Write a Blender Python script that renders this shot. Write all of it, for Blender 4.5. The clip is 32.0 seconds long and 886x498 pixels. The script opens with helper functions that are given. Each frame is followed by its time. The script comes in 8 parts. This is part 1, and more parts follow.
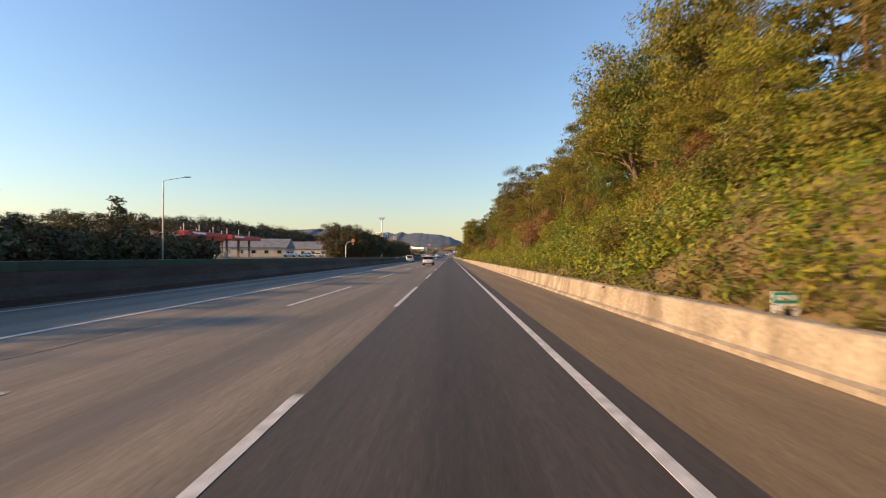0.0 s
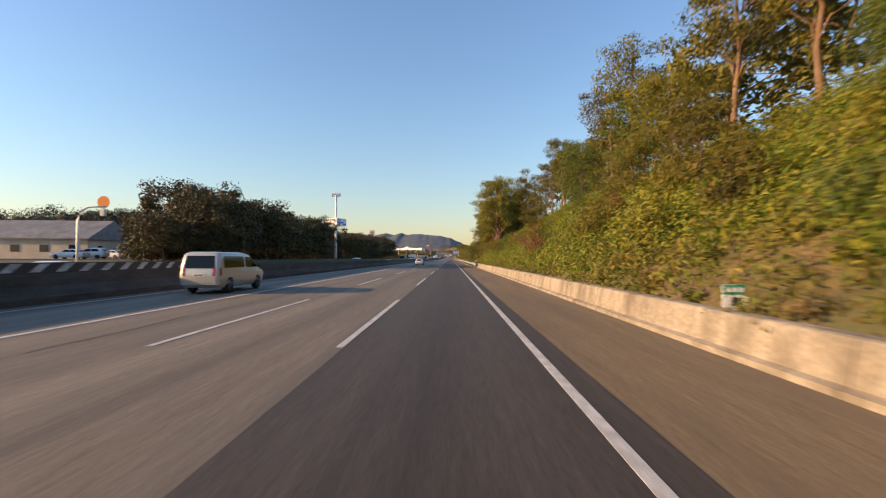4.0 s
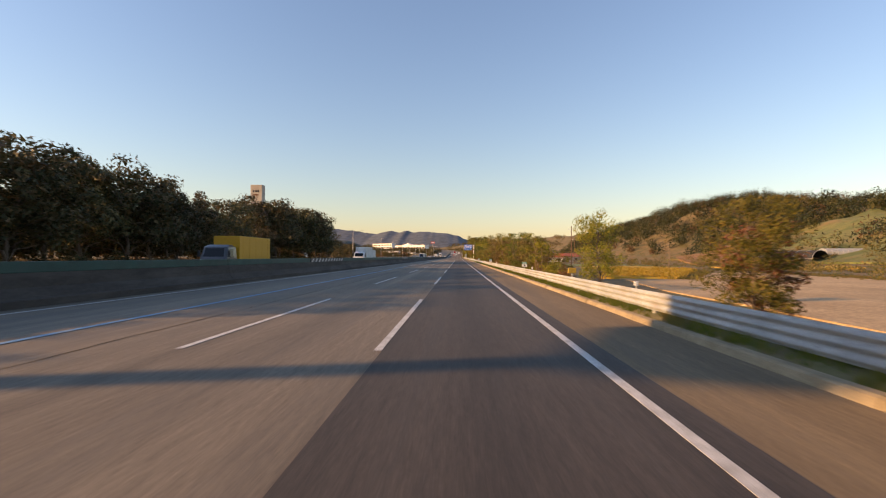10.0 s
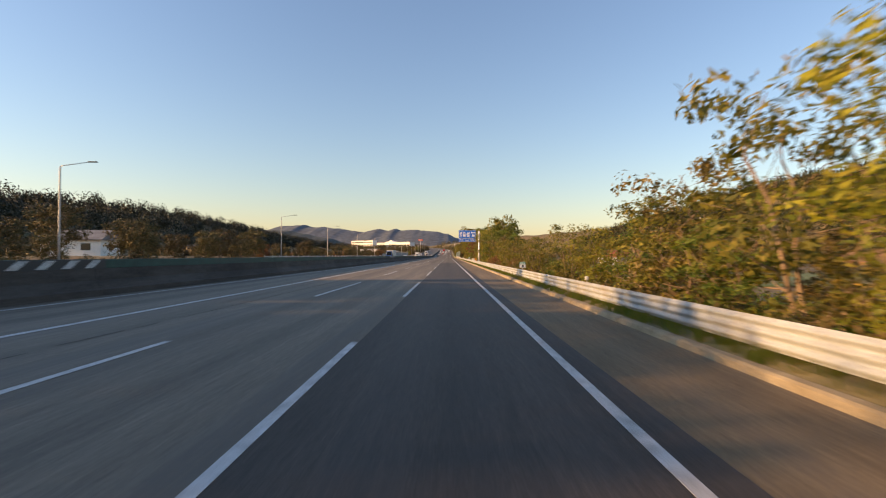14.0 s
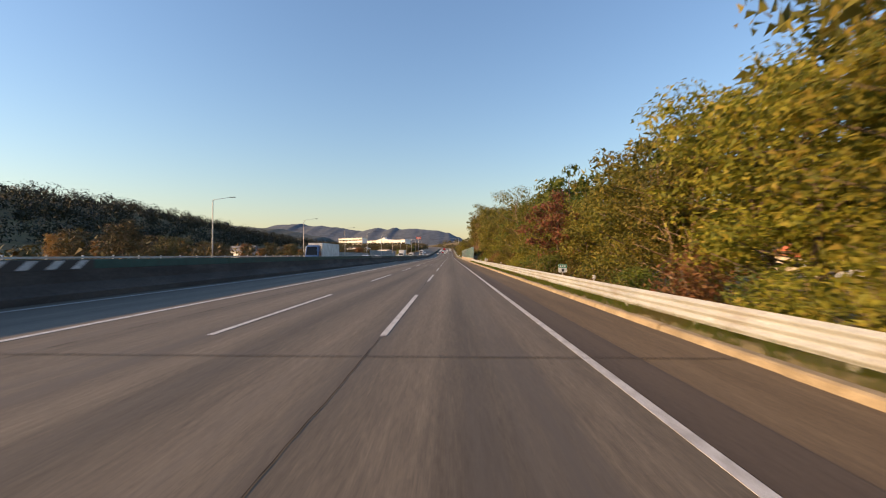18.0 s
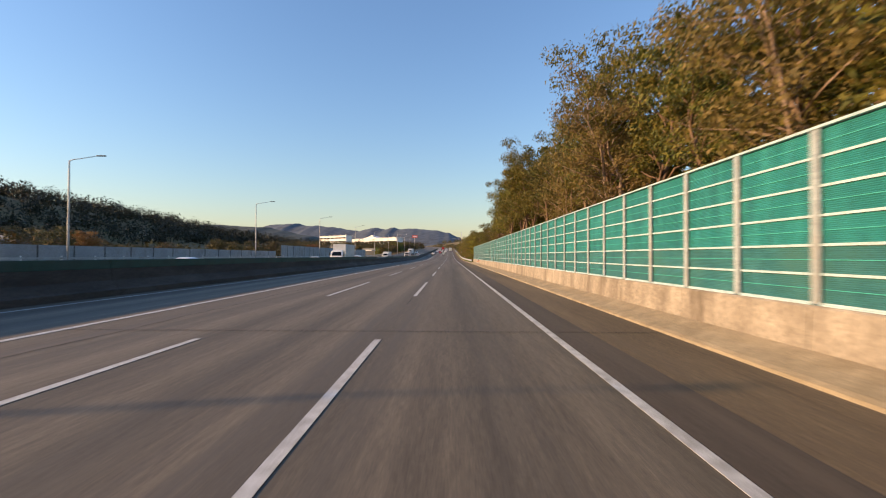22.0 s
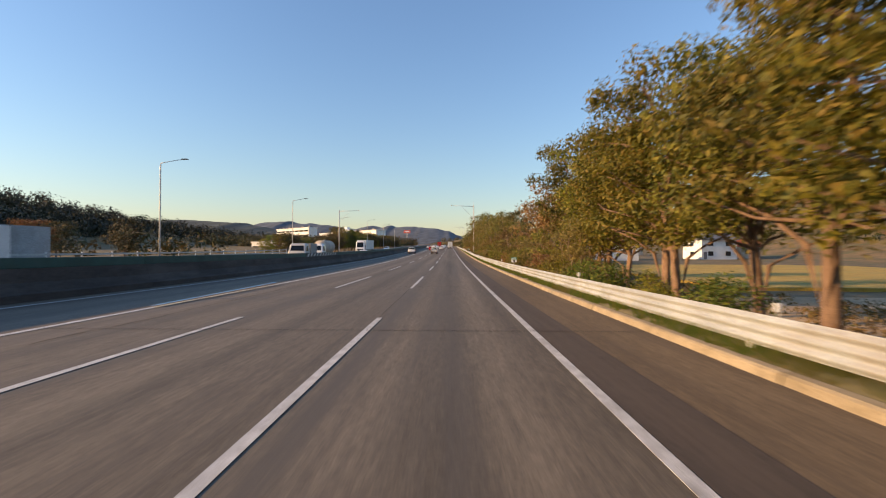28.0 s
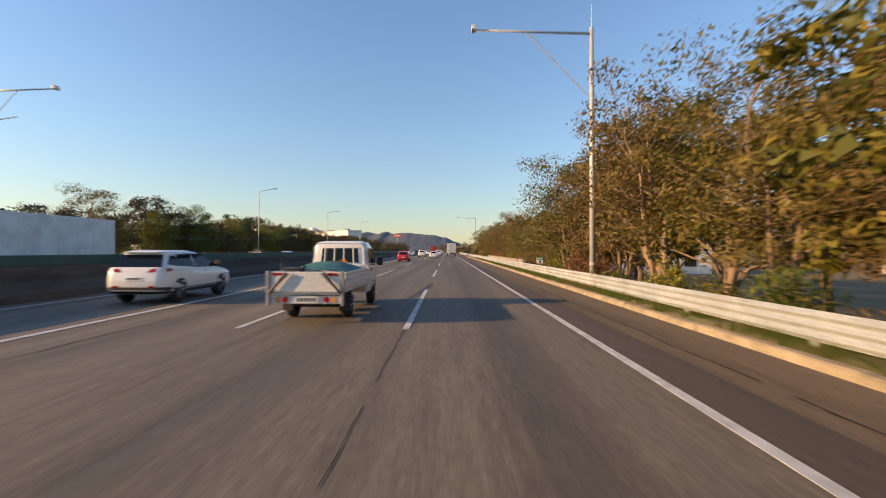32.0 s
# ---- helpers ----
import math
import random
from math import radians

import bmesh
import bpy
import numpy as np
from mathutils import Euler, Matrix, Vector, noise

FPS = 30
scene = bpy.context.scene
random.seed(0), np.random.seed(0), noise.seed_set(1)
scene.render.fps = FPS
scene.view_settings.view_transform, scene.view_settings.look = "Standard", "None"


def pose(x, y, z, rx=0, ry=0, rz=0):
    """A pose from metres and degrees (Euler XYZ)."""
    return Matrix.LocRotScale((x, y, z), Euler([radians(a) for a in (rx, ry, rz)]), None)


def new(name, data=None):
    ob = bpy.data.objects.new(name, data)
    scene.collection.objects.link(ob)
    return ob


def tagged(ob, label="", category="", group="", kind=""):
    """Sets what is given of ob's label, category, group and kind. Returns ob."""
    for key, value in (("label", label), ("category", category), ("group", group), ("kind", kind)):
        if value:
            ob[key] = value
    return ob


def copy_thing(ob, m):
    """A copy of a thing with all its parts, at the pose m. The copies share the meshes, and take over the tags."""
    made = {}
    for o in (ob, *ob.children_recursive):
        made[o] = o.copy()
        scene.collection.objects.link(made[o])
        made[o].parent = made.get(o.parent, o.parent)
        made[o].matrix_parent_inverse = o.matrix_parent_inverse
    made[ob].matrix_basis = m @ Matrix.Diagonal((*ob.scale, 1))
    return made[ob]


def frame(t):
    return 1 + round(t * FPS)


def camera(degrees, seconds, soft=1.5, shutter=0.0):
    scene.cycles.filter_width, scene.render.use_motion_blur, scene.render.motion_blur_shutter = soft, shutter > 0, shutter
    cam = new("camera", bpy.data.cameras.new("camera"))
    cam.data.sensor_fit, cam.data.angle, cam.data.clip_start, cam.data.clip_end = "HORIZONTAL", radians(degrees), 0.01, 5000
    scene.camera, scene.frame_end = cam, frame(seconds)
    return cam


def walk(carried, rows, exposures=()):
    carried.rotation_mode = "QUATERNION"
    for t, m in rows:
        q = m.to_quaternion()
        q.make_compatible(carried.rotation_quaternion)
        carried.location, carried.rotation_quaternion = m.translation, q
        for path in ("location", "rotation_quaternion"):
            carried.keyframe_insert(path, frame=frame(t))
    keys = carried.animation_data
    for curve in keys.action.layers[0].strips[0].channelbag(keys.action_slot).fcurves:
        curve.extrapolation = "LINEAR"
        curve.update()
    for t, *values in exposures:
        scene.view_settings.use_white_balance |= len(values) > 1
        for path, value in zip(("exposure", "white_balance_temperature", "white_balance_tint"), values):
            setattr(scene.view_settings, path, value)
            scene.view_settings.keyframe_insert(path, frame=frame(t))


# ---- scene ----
cam = camera(86.5, 32.0, soft=1.1, shutter=0.2)
# seconds, x, y, z, pitch, roll, yaw
ROUTE = [
    (0, 0.021, 4.35, 1.68, 0.89, -0.2, 0.89),
    (0.5, -0.002, 16.81, 1.68, 0.82, -0.2, 0.48),
    (1, -0.001, 30.25, 1.68, 0.89, -0.2, 0.36),
    (1.5, 0.019, 43.58, 1.68, 1.04, -0.2, 0.64),
    (2, 0.052, 57.12, 1.68, 1.17, -0.2, 0.93),
    (2.5, 0.091, 70.94, 1.68, 1.19, -0.2, 0.85),
    (3, 0.14, 84.45, 1.68, 1.14, -0.2, 0.7),
    (3.5, 0.203, 97.74, 1.68, 1.1, -0.2, 0.76),
    (4, 0.277, 111.22, 1.68, 1.09, -0.2, 0.96),
    (4.5, 0.315, 124.8, 1.68, 1.07, -0.2, 1.07),
    (6.5, 0.255, 177.54, 1.68, 0.71, -0.2, 1.22),
    (7, 0.194, 191.22, 1.68, 0.77, -0.2, 1.31),
    (7.5, 0.11, 204.76, 1.68, 0.92, -0.2, 1.42),
    (8, 0.002, 218.29, 1.68, 1.01, -0.2, 1.51),
    (8.5, -0.119, 231.82, 1.68, 1.01, -0.2, 1.54),
    (9, -0.229, 245.24, 1.68, 0.99, -0.2, 1.6),
    (9.5, -0.309, 258.41, 1.68, 0.97, -0.2, 1.82),
    (10, -0.367, 271.64, 1.68, 0.91, -0.2, 1.89),
    (10.5, -0.416, 285.36, 1.68, 0.79, -0.2, 1.45),
    (11, -0.434, 299.11, 1.68, 0.67, -0.2, 0.91),
    (11.5, -0.401, 312.52, 1.68, 0.64, -0.2, 0.62),
    (12, -0.324, 325.97, 1.68, 0.66, -0.2, 0.48),
    (12.5, -0.221, 339.69, 1.68, 0.68, -0.2, 0.43),
    (13, -0.105, 353.56, 1.68, 0.69, -0.2, 0.48),
    (13.5, -0.034, 367.24, 1.68, 0.71, -0.2, 0.53),
    (15.5, 0.038, 421.98, 1.68, 0.97, -0.2, 1.3),
    (16, -0.034, 435.26, 1.68, 0.96, -0.2, 1.31),
    (16.5, -0.164, 448.58, 1.68, 0.93, -0.2, 1.26),
    (17, -0.282, 462.15, 1.68, 0.87, -0.2, 1.16),
    (17.5, -0.373, 476.14, 1.68, 0.78, -0.2, 1),
    (18, -0.428, 490.27, 1.68, 0.73, -0.2, 0.82),
    (18.5, -0.44, 503.93, 1.68, 0.75, -0.2, 0.68),
    (19, -0.431, 517.55, 1.68, 0.77, -0.2, 0.63),
    (19.5, -0.425, 531.63, 1.68, 0.72, -0.2, 0.75),
    (20, -0.433, 545.64, 1.68, 0.65, -0.2, 0.88),
    (20.5, -0.448, 559.65, 1.68, 0.64, -0.2, 0.84),
    (21, -0.447, 573.87, 1.68, 0.69, -0.2, 0.77),
    (21.5, -0.417, 587.73, 1.68, 0.75, -0.2, 0.79),
    (22, -0.37, 600.63, 1.68, 0.81, -0.2, 0.82),
    (22.5, -0.329, 612.63, 1.68, 0.86, -0.2, 0.73),
    (23, -0.296, 624.4, 1.68, 0.91, -0.2, 0.62),
    (23.5, -0.266, 636.18, 1.68, 0.97, -0.2, 0.61),
    (24, -0.228, 648.19, 1.68, 1.01, -0.2, 0.62),
    (24.5, -0.178, 660.94, 1.68, 1.01, -0.2, 0.59),
    (25, -0.114, 674.41, 1.68, 0.97, -0.2, 0.55),
    (25.5, -0.07, 688.44, 1.68, 0.92, -0.2, 0.54),
    (27.5, 0.092, 744.07, 1.68, 0.72, -0.2, 0.59),
    (28, 0.009, 757.8, 1.68, 0.61, -0.2, 0.82),
    (28.5, -0.131, 772.53, 1.68, 0.47, -0.2, 1.23),
    (29, -0.284, 787.25, 1.68, 0.33, -0.2, 1.51),
    (29.5, -0.441, 801.22, 1.68, 0.22, -0.2, 1.67),
    (30, -0.596, 814.77, 1.68, 0.17, -0.2, 1.72),
    (30.5, -0.738, 828.41, 1.68, 0.2, -0.2, 1.65),
    (31, -0.85, 842.15, 1.68, 0.24, -0.2, 1.44),
    (31.5, -0.917, 855.96, 1.68, 0.23, -0.2, 1.05),
    (32, -0.935, 869.99, 1.68, 0.14, -0.2, 0.48),]
CLIMB_START, CLIMB_LENGTH, GRADE, CLIMB_END = 750.0, 110.0, 0.025, 1700.0


def climb(y):
    """Height of the road: level, then a sag curve into a steady climb."""
    u = min(y, CLIMB_END) - CLIMB_START
    if u <= 0:
        return 0.0
    return GRADE * u * u / (2 * CLIMB_LENGTH) if u < CLIMB_LENGTH else GRADE * (u - CLIMB_LENGTH / 2)


def grade(y):
    return GRADE * min(1.0, max(0.0, (y - CLIMB_START) / CLIMB_LENGTH))


walk(cam, [(t, pose(x, y, z + climb(y), 90 + p + math.degrees(grade(y)), r, w)) for t, x, y, z, p, r, w in ROUTE], [
    (0, 0.75, 6550, 22), (1, 0.70, 6200, 22), (2, 0.70, 6250, 22), (4.5, 0.73, 6500, 22), (8, 0.82, 7000, 22), (9, 0.62, 6950, 26), (10, 0.72, 7400, 30), (11, 0.68, 7450, 30), (13.4, 0.72, 7350, 28),
    (16, 0.56, 6550, 22), (17, 0.70, 7050, 26), (18, 0.64, 6600, 22), (19.5, 0.66, 6500, 22), (22, 0.63, 6150, 22), (25, 0.63, 6150, 22), (28, 0.63, 6350, 22), (30, 0.62, 6700, 22), (31, 0.66, 6900, 22), (32, 0.65, 6450, 22)])

# ---- light ----
SUN_ELEVATION, SUN_AZIMUTH = 15.8, 12.6     # degrees; the sun stands over the far carriageway, a little behind
world = bpy.data.worlds.new("sky")
scene.world = world
world.use_nodes = True
wn = world.node_tree.nodes
sky = wn.new("ShaderNodeTexSky")
sky.sky_type = "NISHITA"
sky.sun_disc = False
sky.sun_elevation = radians(SUN_ELEVATION)
sky.sun_rotation = radians(270 - SUN_AZIMUTH)
sky.altitude = 100
sky.air_density = 1.58
sky.dust_density = 0.5
sky.ozone_density = 4.5
wn["Background"].inputs["Strength"].default_value = 0.14
world.node_tree.links.new(sky.outputs[0], wn["Background"].inputs["Color"])
sun = new("sun", bpy.data.lights.new("sun", "SUN"))
sun.data.energy = 5.0
sun.data.angle = radians(0.6)
sun.data.color = (1.0, 0.66, 0.29)
ca, sa, ce = math.cos(radians(SUN_AZIMUTH)), math.sin(radians(SUN_AZIMUTH)), radians(SUN_ELEVATION)
SUN_WAY = Vector((ca * math.cos(ce), sa * math.cos(ce), -math.sin(ce)))
sun.matrix_world = SUN_WAY.to_track_quat("-Z", "Y").to_matrix().to_4x4()

# ---- materials ----
def node_mat(name):
    m = bpy.data.materials.new(name)
    m.use_nodes = True
    t = m.node_tree
    return m, t.nodes, t.links, t.nodes["Principled BSDF"]


def ramp(nodes, stops):
    r = nodes.new("ShaderNodeValToRGB")
    els = r.color_ramp.elements
    while len(els) < len(stops):
        els.new(0.5)
    for e, (p, c) in zip(els, stops):
        e.position, e.color = p, (*c, 1)
    return r


def noise_tex(nodes, links, scale, detail=6.0, stretch=(1, 1, 1), rough=0.6, space="Position"):
    """Noise in world metres (Position) or on the thing itself (Object)."""
    mp = nodes.new("ShaderNodeMapping")
    mp.inputs["Scale"].default_value = stretch
    if space == "Position":
        g = nodes.new("ShaderNodeNewGeometry")
        links.new(g.outputs["Position"], mp.inputs["Vector"])
    else:
        g = nodes.new("ShaderNodeTexCoord")
        links.new(g.outputs["Object"], mp.inputs["Vector"])
    n = nodes.new("ShaderNodeTexNoise")
    n.inputs["Scale"].default_value = scale
    n.inputs["Detail"].default_value = detail
    n.inputs["Roughness"].default_value = rough
    links.new(mp.outputs[0], n.inputs["Vector"])
    return n


def mixed(nodes, links, a, b, fac, kind="MIX"):
    m = nodes.new("ShaderNodeMix")
    m.data_type, m.blend_type = "RGBA", kind
    for sock, v in ((m.inputs[0], fac), (m.inputs[6], a), (m.inputs[7], b)):
        if hasattr(v, "links"):
            links.new(v, sock)
        else:
            sock.default_value = v if isinstance(v, (int, float)) else (*v, 1)
    return m.outputs[2]


def surface(name, dark, light, scale=3.0, grain=40.0, rough=0.8, metal=0.0, bump=0.15, stretch=(1, 1, 1), space="Position",
            stain=None, stain_scale=0.4, spread=(0.35, 0.65), spec=0.5, vary=0.0, coat=0.0, streak=0.0, lanes=0.0):
    """A weathered surface: broad patches, fine grain, relief, and optional stains of their own colour."""
    m, nodes, links, b = node_mat(name)
    n1 = noise_tex(nodes, links, scale, 5, stretch, space=space)
    n2 = noise_tex(nodes, links, grain, 3, (1, 1, 1), space=space)
    r = ramp(nodes, [(spread[0], dark), (spread[1], light)])
    links.new(n1.outputs["Fac"], r.inputs[0])
    gr = ramp(nodes, [(0.32, (0.2, 0.2, 0.2)), (0.68, (0.8, 0.8, 0.8))])
    links.new(n2.outputs["Fac"], gr.inputs[0])
    col = mixed(nodes, links, r.outputs[0], gr.outputs[0], 0.5, "OVERLAY")
    if streak:
        # aggregate drawn out along the wheel paths, and pale chippings
        n4 = noise_tex(nodes, links, 9.0, 5, (1, 0.09, 1), 0.75, space=space)
        s4 = ramp(nodes, [(0.34, (0.28, 0.28, 0.28)), (0.66, (0.72, 0.72, 0.72))])
        links.new(n4.outputs["Fac"], s4.inputs[0])
        col = mixed(nodes, links, col, s4.outputs[0], streak, "OVERLAY")
        n5 = noise_tex(nodes, links, 55.0, 2, (1, 0.3, 1), 0.8, space=space)
        s5 = ramp(nodes, [(0.36, (0.25, 0.25, 0.25)), (0.66, (0.85, 0.85, 0.85))])
        links.new(n5.outputs["Fac"], s5.inputs[0])
        col = mixed(nodes, links, col, s5.outputs[0], streak, "OVERLAY")
    if lanes:
        # polished wheel paths and the oily middle of each 3.6 m lane
        gx = nodes.new("ShaderNodeNewGeometry")
        sx = nodes.new("ShaderNodeSeparateXYZ")
        links.new(gx.outputs["Position"], sx.inputs[0])
        nw = noise_tex(nodes, links, 0.12, 3, (1, 0.35, 1))
        wob = nodes.new("ShaderNodeMath")
        wob.operation = "MULTIPLY_ADD"
        wob.inputs[1].default_value = 0.9
        links.new(nw.outputs["Fac"], wob.inputs[0])
        links.new(sx.outputs["X"], wob.inputs[2])
        fr = nodes.new("ShaderNodeMath")
        fr.operation = "MULTIPLY_ADD"
        fr.inputs[1].default_value, fr.inputs[2].default_value = 1 / 3.6, 0.375 + 10
        links.new(wob.outputs[0], fr.inputs[0])
        fl = nodes.new("ShaderNodeMath")
        fl.operation = "FRACT"
        links.new(fr.outputs[0], fl.inputs[0])
        lr = ramp(nodes, [(p, (0.5 + lanes * v,) * 3) for p, v in ((0.0, -0.5), (0.12, 0.2), (0.24, 0.7), (0.38, 0.1), (0.5, -0.9), (0.62, 0.0), (0.78, 0.7), (0.9, 0.2), (1.0, -0.5))])
        links.new(fl.outputs[0], lr.inputs[0])
        col = mixed(nodes, links, col, lr.outputs[0], 1.0, "OVERLAY")
    if stain:
        n3 = noise_tex(nodes, links, stain_scale, 8, stretch, 0.7, space=space)
        sr = ramp(nodes, [(0.5, (0, 0, 0)), (0.68, (1, 1, 1))])
        links.new(n3.outputs["Fac"], sr.inputs[0])
        col = mixed(nodes, links, col, stain, sr.outputs[0])
    if vary:
        oi = nodes.new("ShaderNodeObjectInfo")
        hv = nodes.new("ShaderNodeHueSaturation")
        mr = nodes.new("ShaderNodeMapRange")
        mr.inputs[3].default_value, mr.inputs[4].default_value = 1 - vary, 1 + vary
        links.new(oi.outputs["Random"], mr.inputs[0])
        links.new(mr.outputs[0], hv.inputs["Value"])
        links.new(col, hv.inputs["Color"])
        col = hv.outputs[0]
    links.new(col, b.inputs["Base Color"])
    b.inputs["Roughness"].default_value = rough
    b.inputs["Metallic"].default_value = metal
    b.inputs["Specular IOR Level"].default_value = spec
    b.inputs["Coat Weight"].default_value = coat
    if bump:
        bp = nodes.new("ShaderNodeBump")
        bp.inputs["Strength"].default_value = bump
        bp.inputs["Distance"].default_value = 0.02
        links.new(n2.outputs["Fac"], bp.inputs["Height"])
        links.new(bp.outputs[0], b.inputs["Normal"])
    return m


def foliage(name, colours, patch=0.25, patch_colour=None, patch_amount=0.5, translucency=0.35):
    """Leaves: each leaf its own shade, each plant its own tint, and patches of another colour over the ground."""
    m, nodes, links, b = node_mat(name)
    g = nodes.new("ShaderNodeNewGeometry")
    n = len(colours)
    r = ramp(nodes, [(i / max(1, n - 1), c) for i, c in enumerate(colours)])
    links.new(g.outputs["Random Per Island"], r.inputs[0])
    col = r.outputs[0]
    if patch_colour:
        nz = noise_tex(nodes, links, patch, 4)
        pr = ramp(nodes, [(1 - patch_amount - 0.06, (0, 0, 0)), (1 - patch_amount + 0.06, (1, 1, 1))])
        links.new(nz.outputs["Fac"], pr.inputs[0])
        sh = mixed(nodes, links, patch_colour, col, 0.3)
        col = mixed(nodes, links, col, sh, pr.outputs[0])
    oi = nodes.new("ShaderNodeObjectInfo")
    hv = nodes.new("ShaderNodeHueSaturation")
    for sock, lo, hi in (("Value", 0.75, 1.25), ("Hue", 0.485, 0.515)):
        mr = nodes.new("ShaderNodeMapRange")
        mr.inputs[3].default_value, mr.inputs[4].default_value = lo, hi
        links.new(oi.outputs["Random"], mr.inputs[0])
        links.new(mr.outputs[0], hv.inputs[sock])
    links.new(col, hv.inputs["Color"])
    links.new(hv.outputs[0], b.inputs["Base Color"])
    b.inputs["Roughness"].default_value = 0.6
    b.inputs["Specular IOR Level"].default_value = 0.3
    tr = nodes.new("ShaderNodeBsdfTranslucent")
    links.new(hv.outputs[0], tr.inputs["Color"])
    mx = nodes.new("ShaderNodeMixShader")
    mx.inputs[0].default_value = translucency
    links.new(b.outputs[0], mx.inputs[1])
    links.new(tr.outputs[0], mx.inputs[2])
    links.new(mx.outputs[0], nodes["Material Output"].inputs["Surface"])
    return m


def plain(name, colour, rough=0.5, metal=0.0, coat=0.0, vary=0.06):
    """Paint, plastic, rubber: a slight unevenness in shade and gloss."""
    m, nodes, links, b = node_mat(name)
    nz = noise_tex(nodes, links, 6.0, 4, space="Object")
    lo, hi = tuple(c * (1 - vary) for c in colour), tuple(min(1, c * (1 + vary)) for c in colour)
    r = ramp(nodes, [(0.3, lo), (0.7, hi)])
    links.new(nz.outputs["Fac"], r.inputs[0])
    links.new(r.outputs[0], b.inputs["Base Color"])
    mr = nodes.new("ShaderNodeMapRange")
    mr.inputs[3].default_value, mr.inputs[4].default_value = max(0.02, rough - 0.08), min(1, rough + 0.08)
    links.new(nz.outputs["Fac"], mr.inputs[0])
    links.new(mr.outputs[0], b.inputs["Roughness"])
    b.inputs["Metallic"].default_value = metal
    b.inputs["Coat Weight"].default_value = coat
    return m


CONCRETE_ROAD = surface("worn_concrete_lanes", (0.1119, 0.0896, 0.0632), (0.1837, 0.1495, 0.1062), 0.9, 16, 0.78, bump=0.12, streak=0.38, lanes=0.10, stretch=(1, 0.03, 1),
                        stain=(0.1085, 0.0935, 0.0763), stain_scale=0.7)
GREY_ROAD = surface("grey_asphalt_lanes", (0.0858, 0.0679, 0.0470), (0.1465, 0.1182, 0.0825), 0.9, 16, 0.78, bump=0.15, streak=0.42, lanes=0.15, stretch=(1, 0.02, 1),
                    stain=(0.0931, 0.0793, 0.0644), stain_scale=0.8)
DARK_ASPHALT = surface("dark_new_asphalt", (0.0360, 0.0282, 0.0220), (0.0638, 0.0503, 0.0391), 0.9, 16, 0.75, bump=0.2, streak=0.5, lanes=0.12, stretch=(1, 0.02, 1),
                       stain=(0.0344, 0.0305, 0.0274), stain_scale=0.9)
SHOULDER = surface("dusty_shoulder", (0.1429, 0.0997, 0.0531), (0.2050, 0.1472, 0.0820), 1.1, 16, 0.9, bump=0.15, streak=0.3, stretch=(1, 0.06, 1),
                   stain=(0.1378, 0.1013, 0.0656), stain_scale=0.8)
SHOULDER_FAR = surface("brown_shoulder_asphalt", (0.0993, 0.0669, 0.0356), (0.1533, 0.1062, 0.0583), 1.1, 16, 0.9, bump=0.15, streak=0.3, stretch=(1, 0.06, 1),
                       stain=(0.0964, 0.0685, 0.0443), stain_scale=0.8)
LINE_WHITE = surface("worn_white_road_paint", (0.41, 0.4018, 0.3772), (0.6396, 0.6314, 0.6068), 5, 60, 0.7, bump=0.1, stain=(0.2952, 0.2788, 0.2542), stain_scale=3.0)
LINE_FAINT = surface("rubbed_white_road_paint", (0.2706, 0.2542, 0.2296), (0.4756, 0.4592, 0.4346), 5, 60, 0.7, bump=0.1, stain=(0.164, 0.1476, 0.1353), stain_scale=3.0)
LINE_BLUE = surface("worn_blue_road_paint", (0.0738, 0.2132, 0.369), (0.1312, 0.328, 0.5084), 5, 60, 0.7, bump=0.1, stain=(0.246, 0.2624, 0.2788), stain_scale=2.0)
SEALED_EDGE = surface("dark_sealed_lane_edge", (0.0504, 0.0364, 0.0267), (0.0806, 0.0595, 0.0427), 1.0, 16, 0.85, bump=0.15, stretch=(1, 0.03, 1), stain=(0.1008, 0.0728, 0.0507), stain_scale=0.9)
CRACK = surface("tar_filled_joint", (0.018, 0.016, 0.014), (0.05, 0.044, 0.038), 6, 60, 0.95, stain=(0.10, 0.085, 0.07), stain_scale=3, spec=0.2)
CONCRETE = surface("weathered_barrier_concrete", (0.23, 0.19, 0.14), (0.37, 0.315, 0.24), 1.2, 14, 0.9, bump=0.25, stretch=(1, 1.0, 0.4),
                   stain=(0.15, 0.12, 0.085), stain_scale=0.9, vary=0.06)
KERB_MAT = surface("pale_kerb_concrete", (0.2494, 0.1947, 0.1146), (0.3591, 0.2850, 0.1760), 2.0, 30, 0.9, bump=0.25, stain=(0.2195, 0.1710, 0.1023), stain_scale=1.7, vary=0.08)
# median concrete: shade of the side away from the sun is in the base colour
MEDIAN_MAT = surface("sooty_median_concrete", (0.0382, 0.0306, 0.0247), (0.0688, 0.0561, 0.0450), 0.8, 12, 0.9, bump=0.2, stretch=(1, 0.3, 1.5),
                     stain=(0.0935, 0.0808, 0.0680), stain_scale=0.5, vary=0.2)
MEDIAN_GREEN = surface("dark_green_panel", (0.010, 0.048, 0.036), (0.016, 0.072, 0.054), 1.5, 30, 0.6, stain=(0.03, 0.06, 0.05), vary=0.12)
STEEL = surface("galvanised_steel", (0.3200, 0.3357, 0.3272), (0.4160, 0.4306, 0.4158), 2.0, 25, 0.55, 0.12, 0.08, stretch=(1, 0.4, 1), stain=(0.2886, 0.2591, 0.2147),
                stain_scale=1.2, vary=0.06)
POLE = surface("grey_pole_paint", (0.41, 0.3936, 0.369), (0.5084, 0.492, 0.4674), 3, 30, 0.5, 0.2, 0.05, vary=0.05)
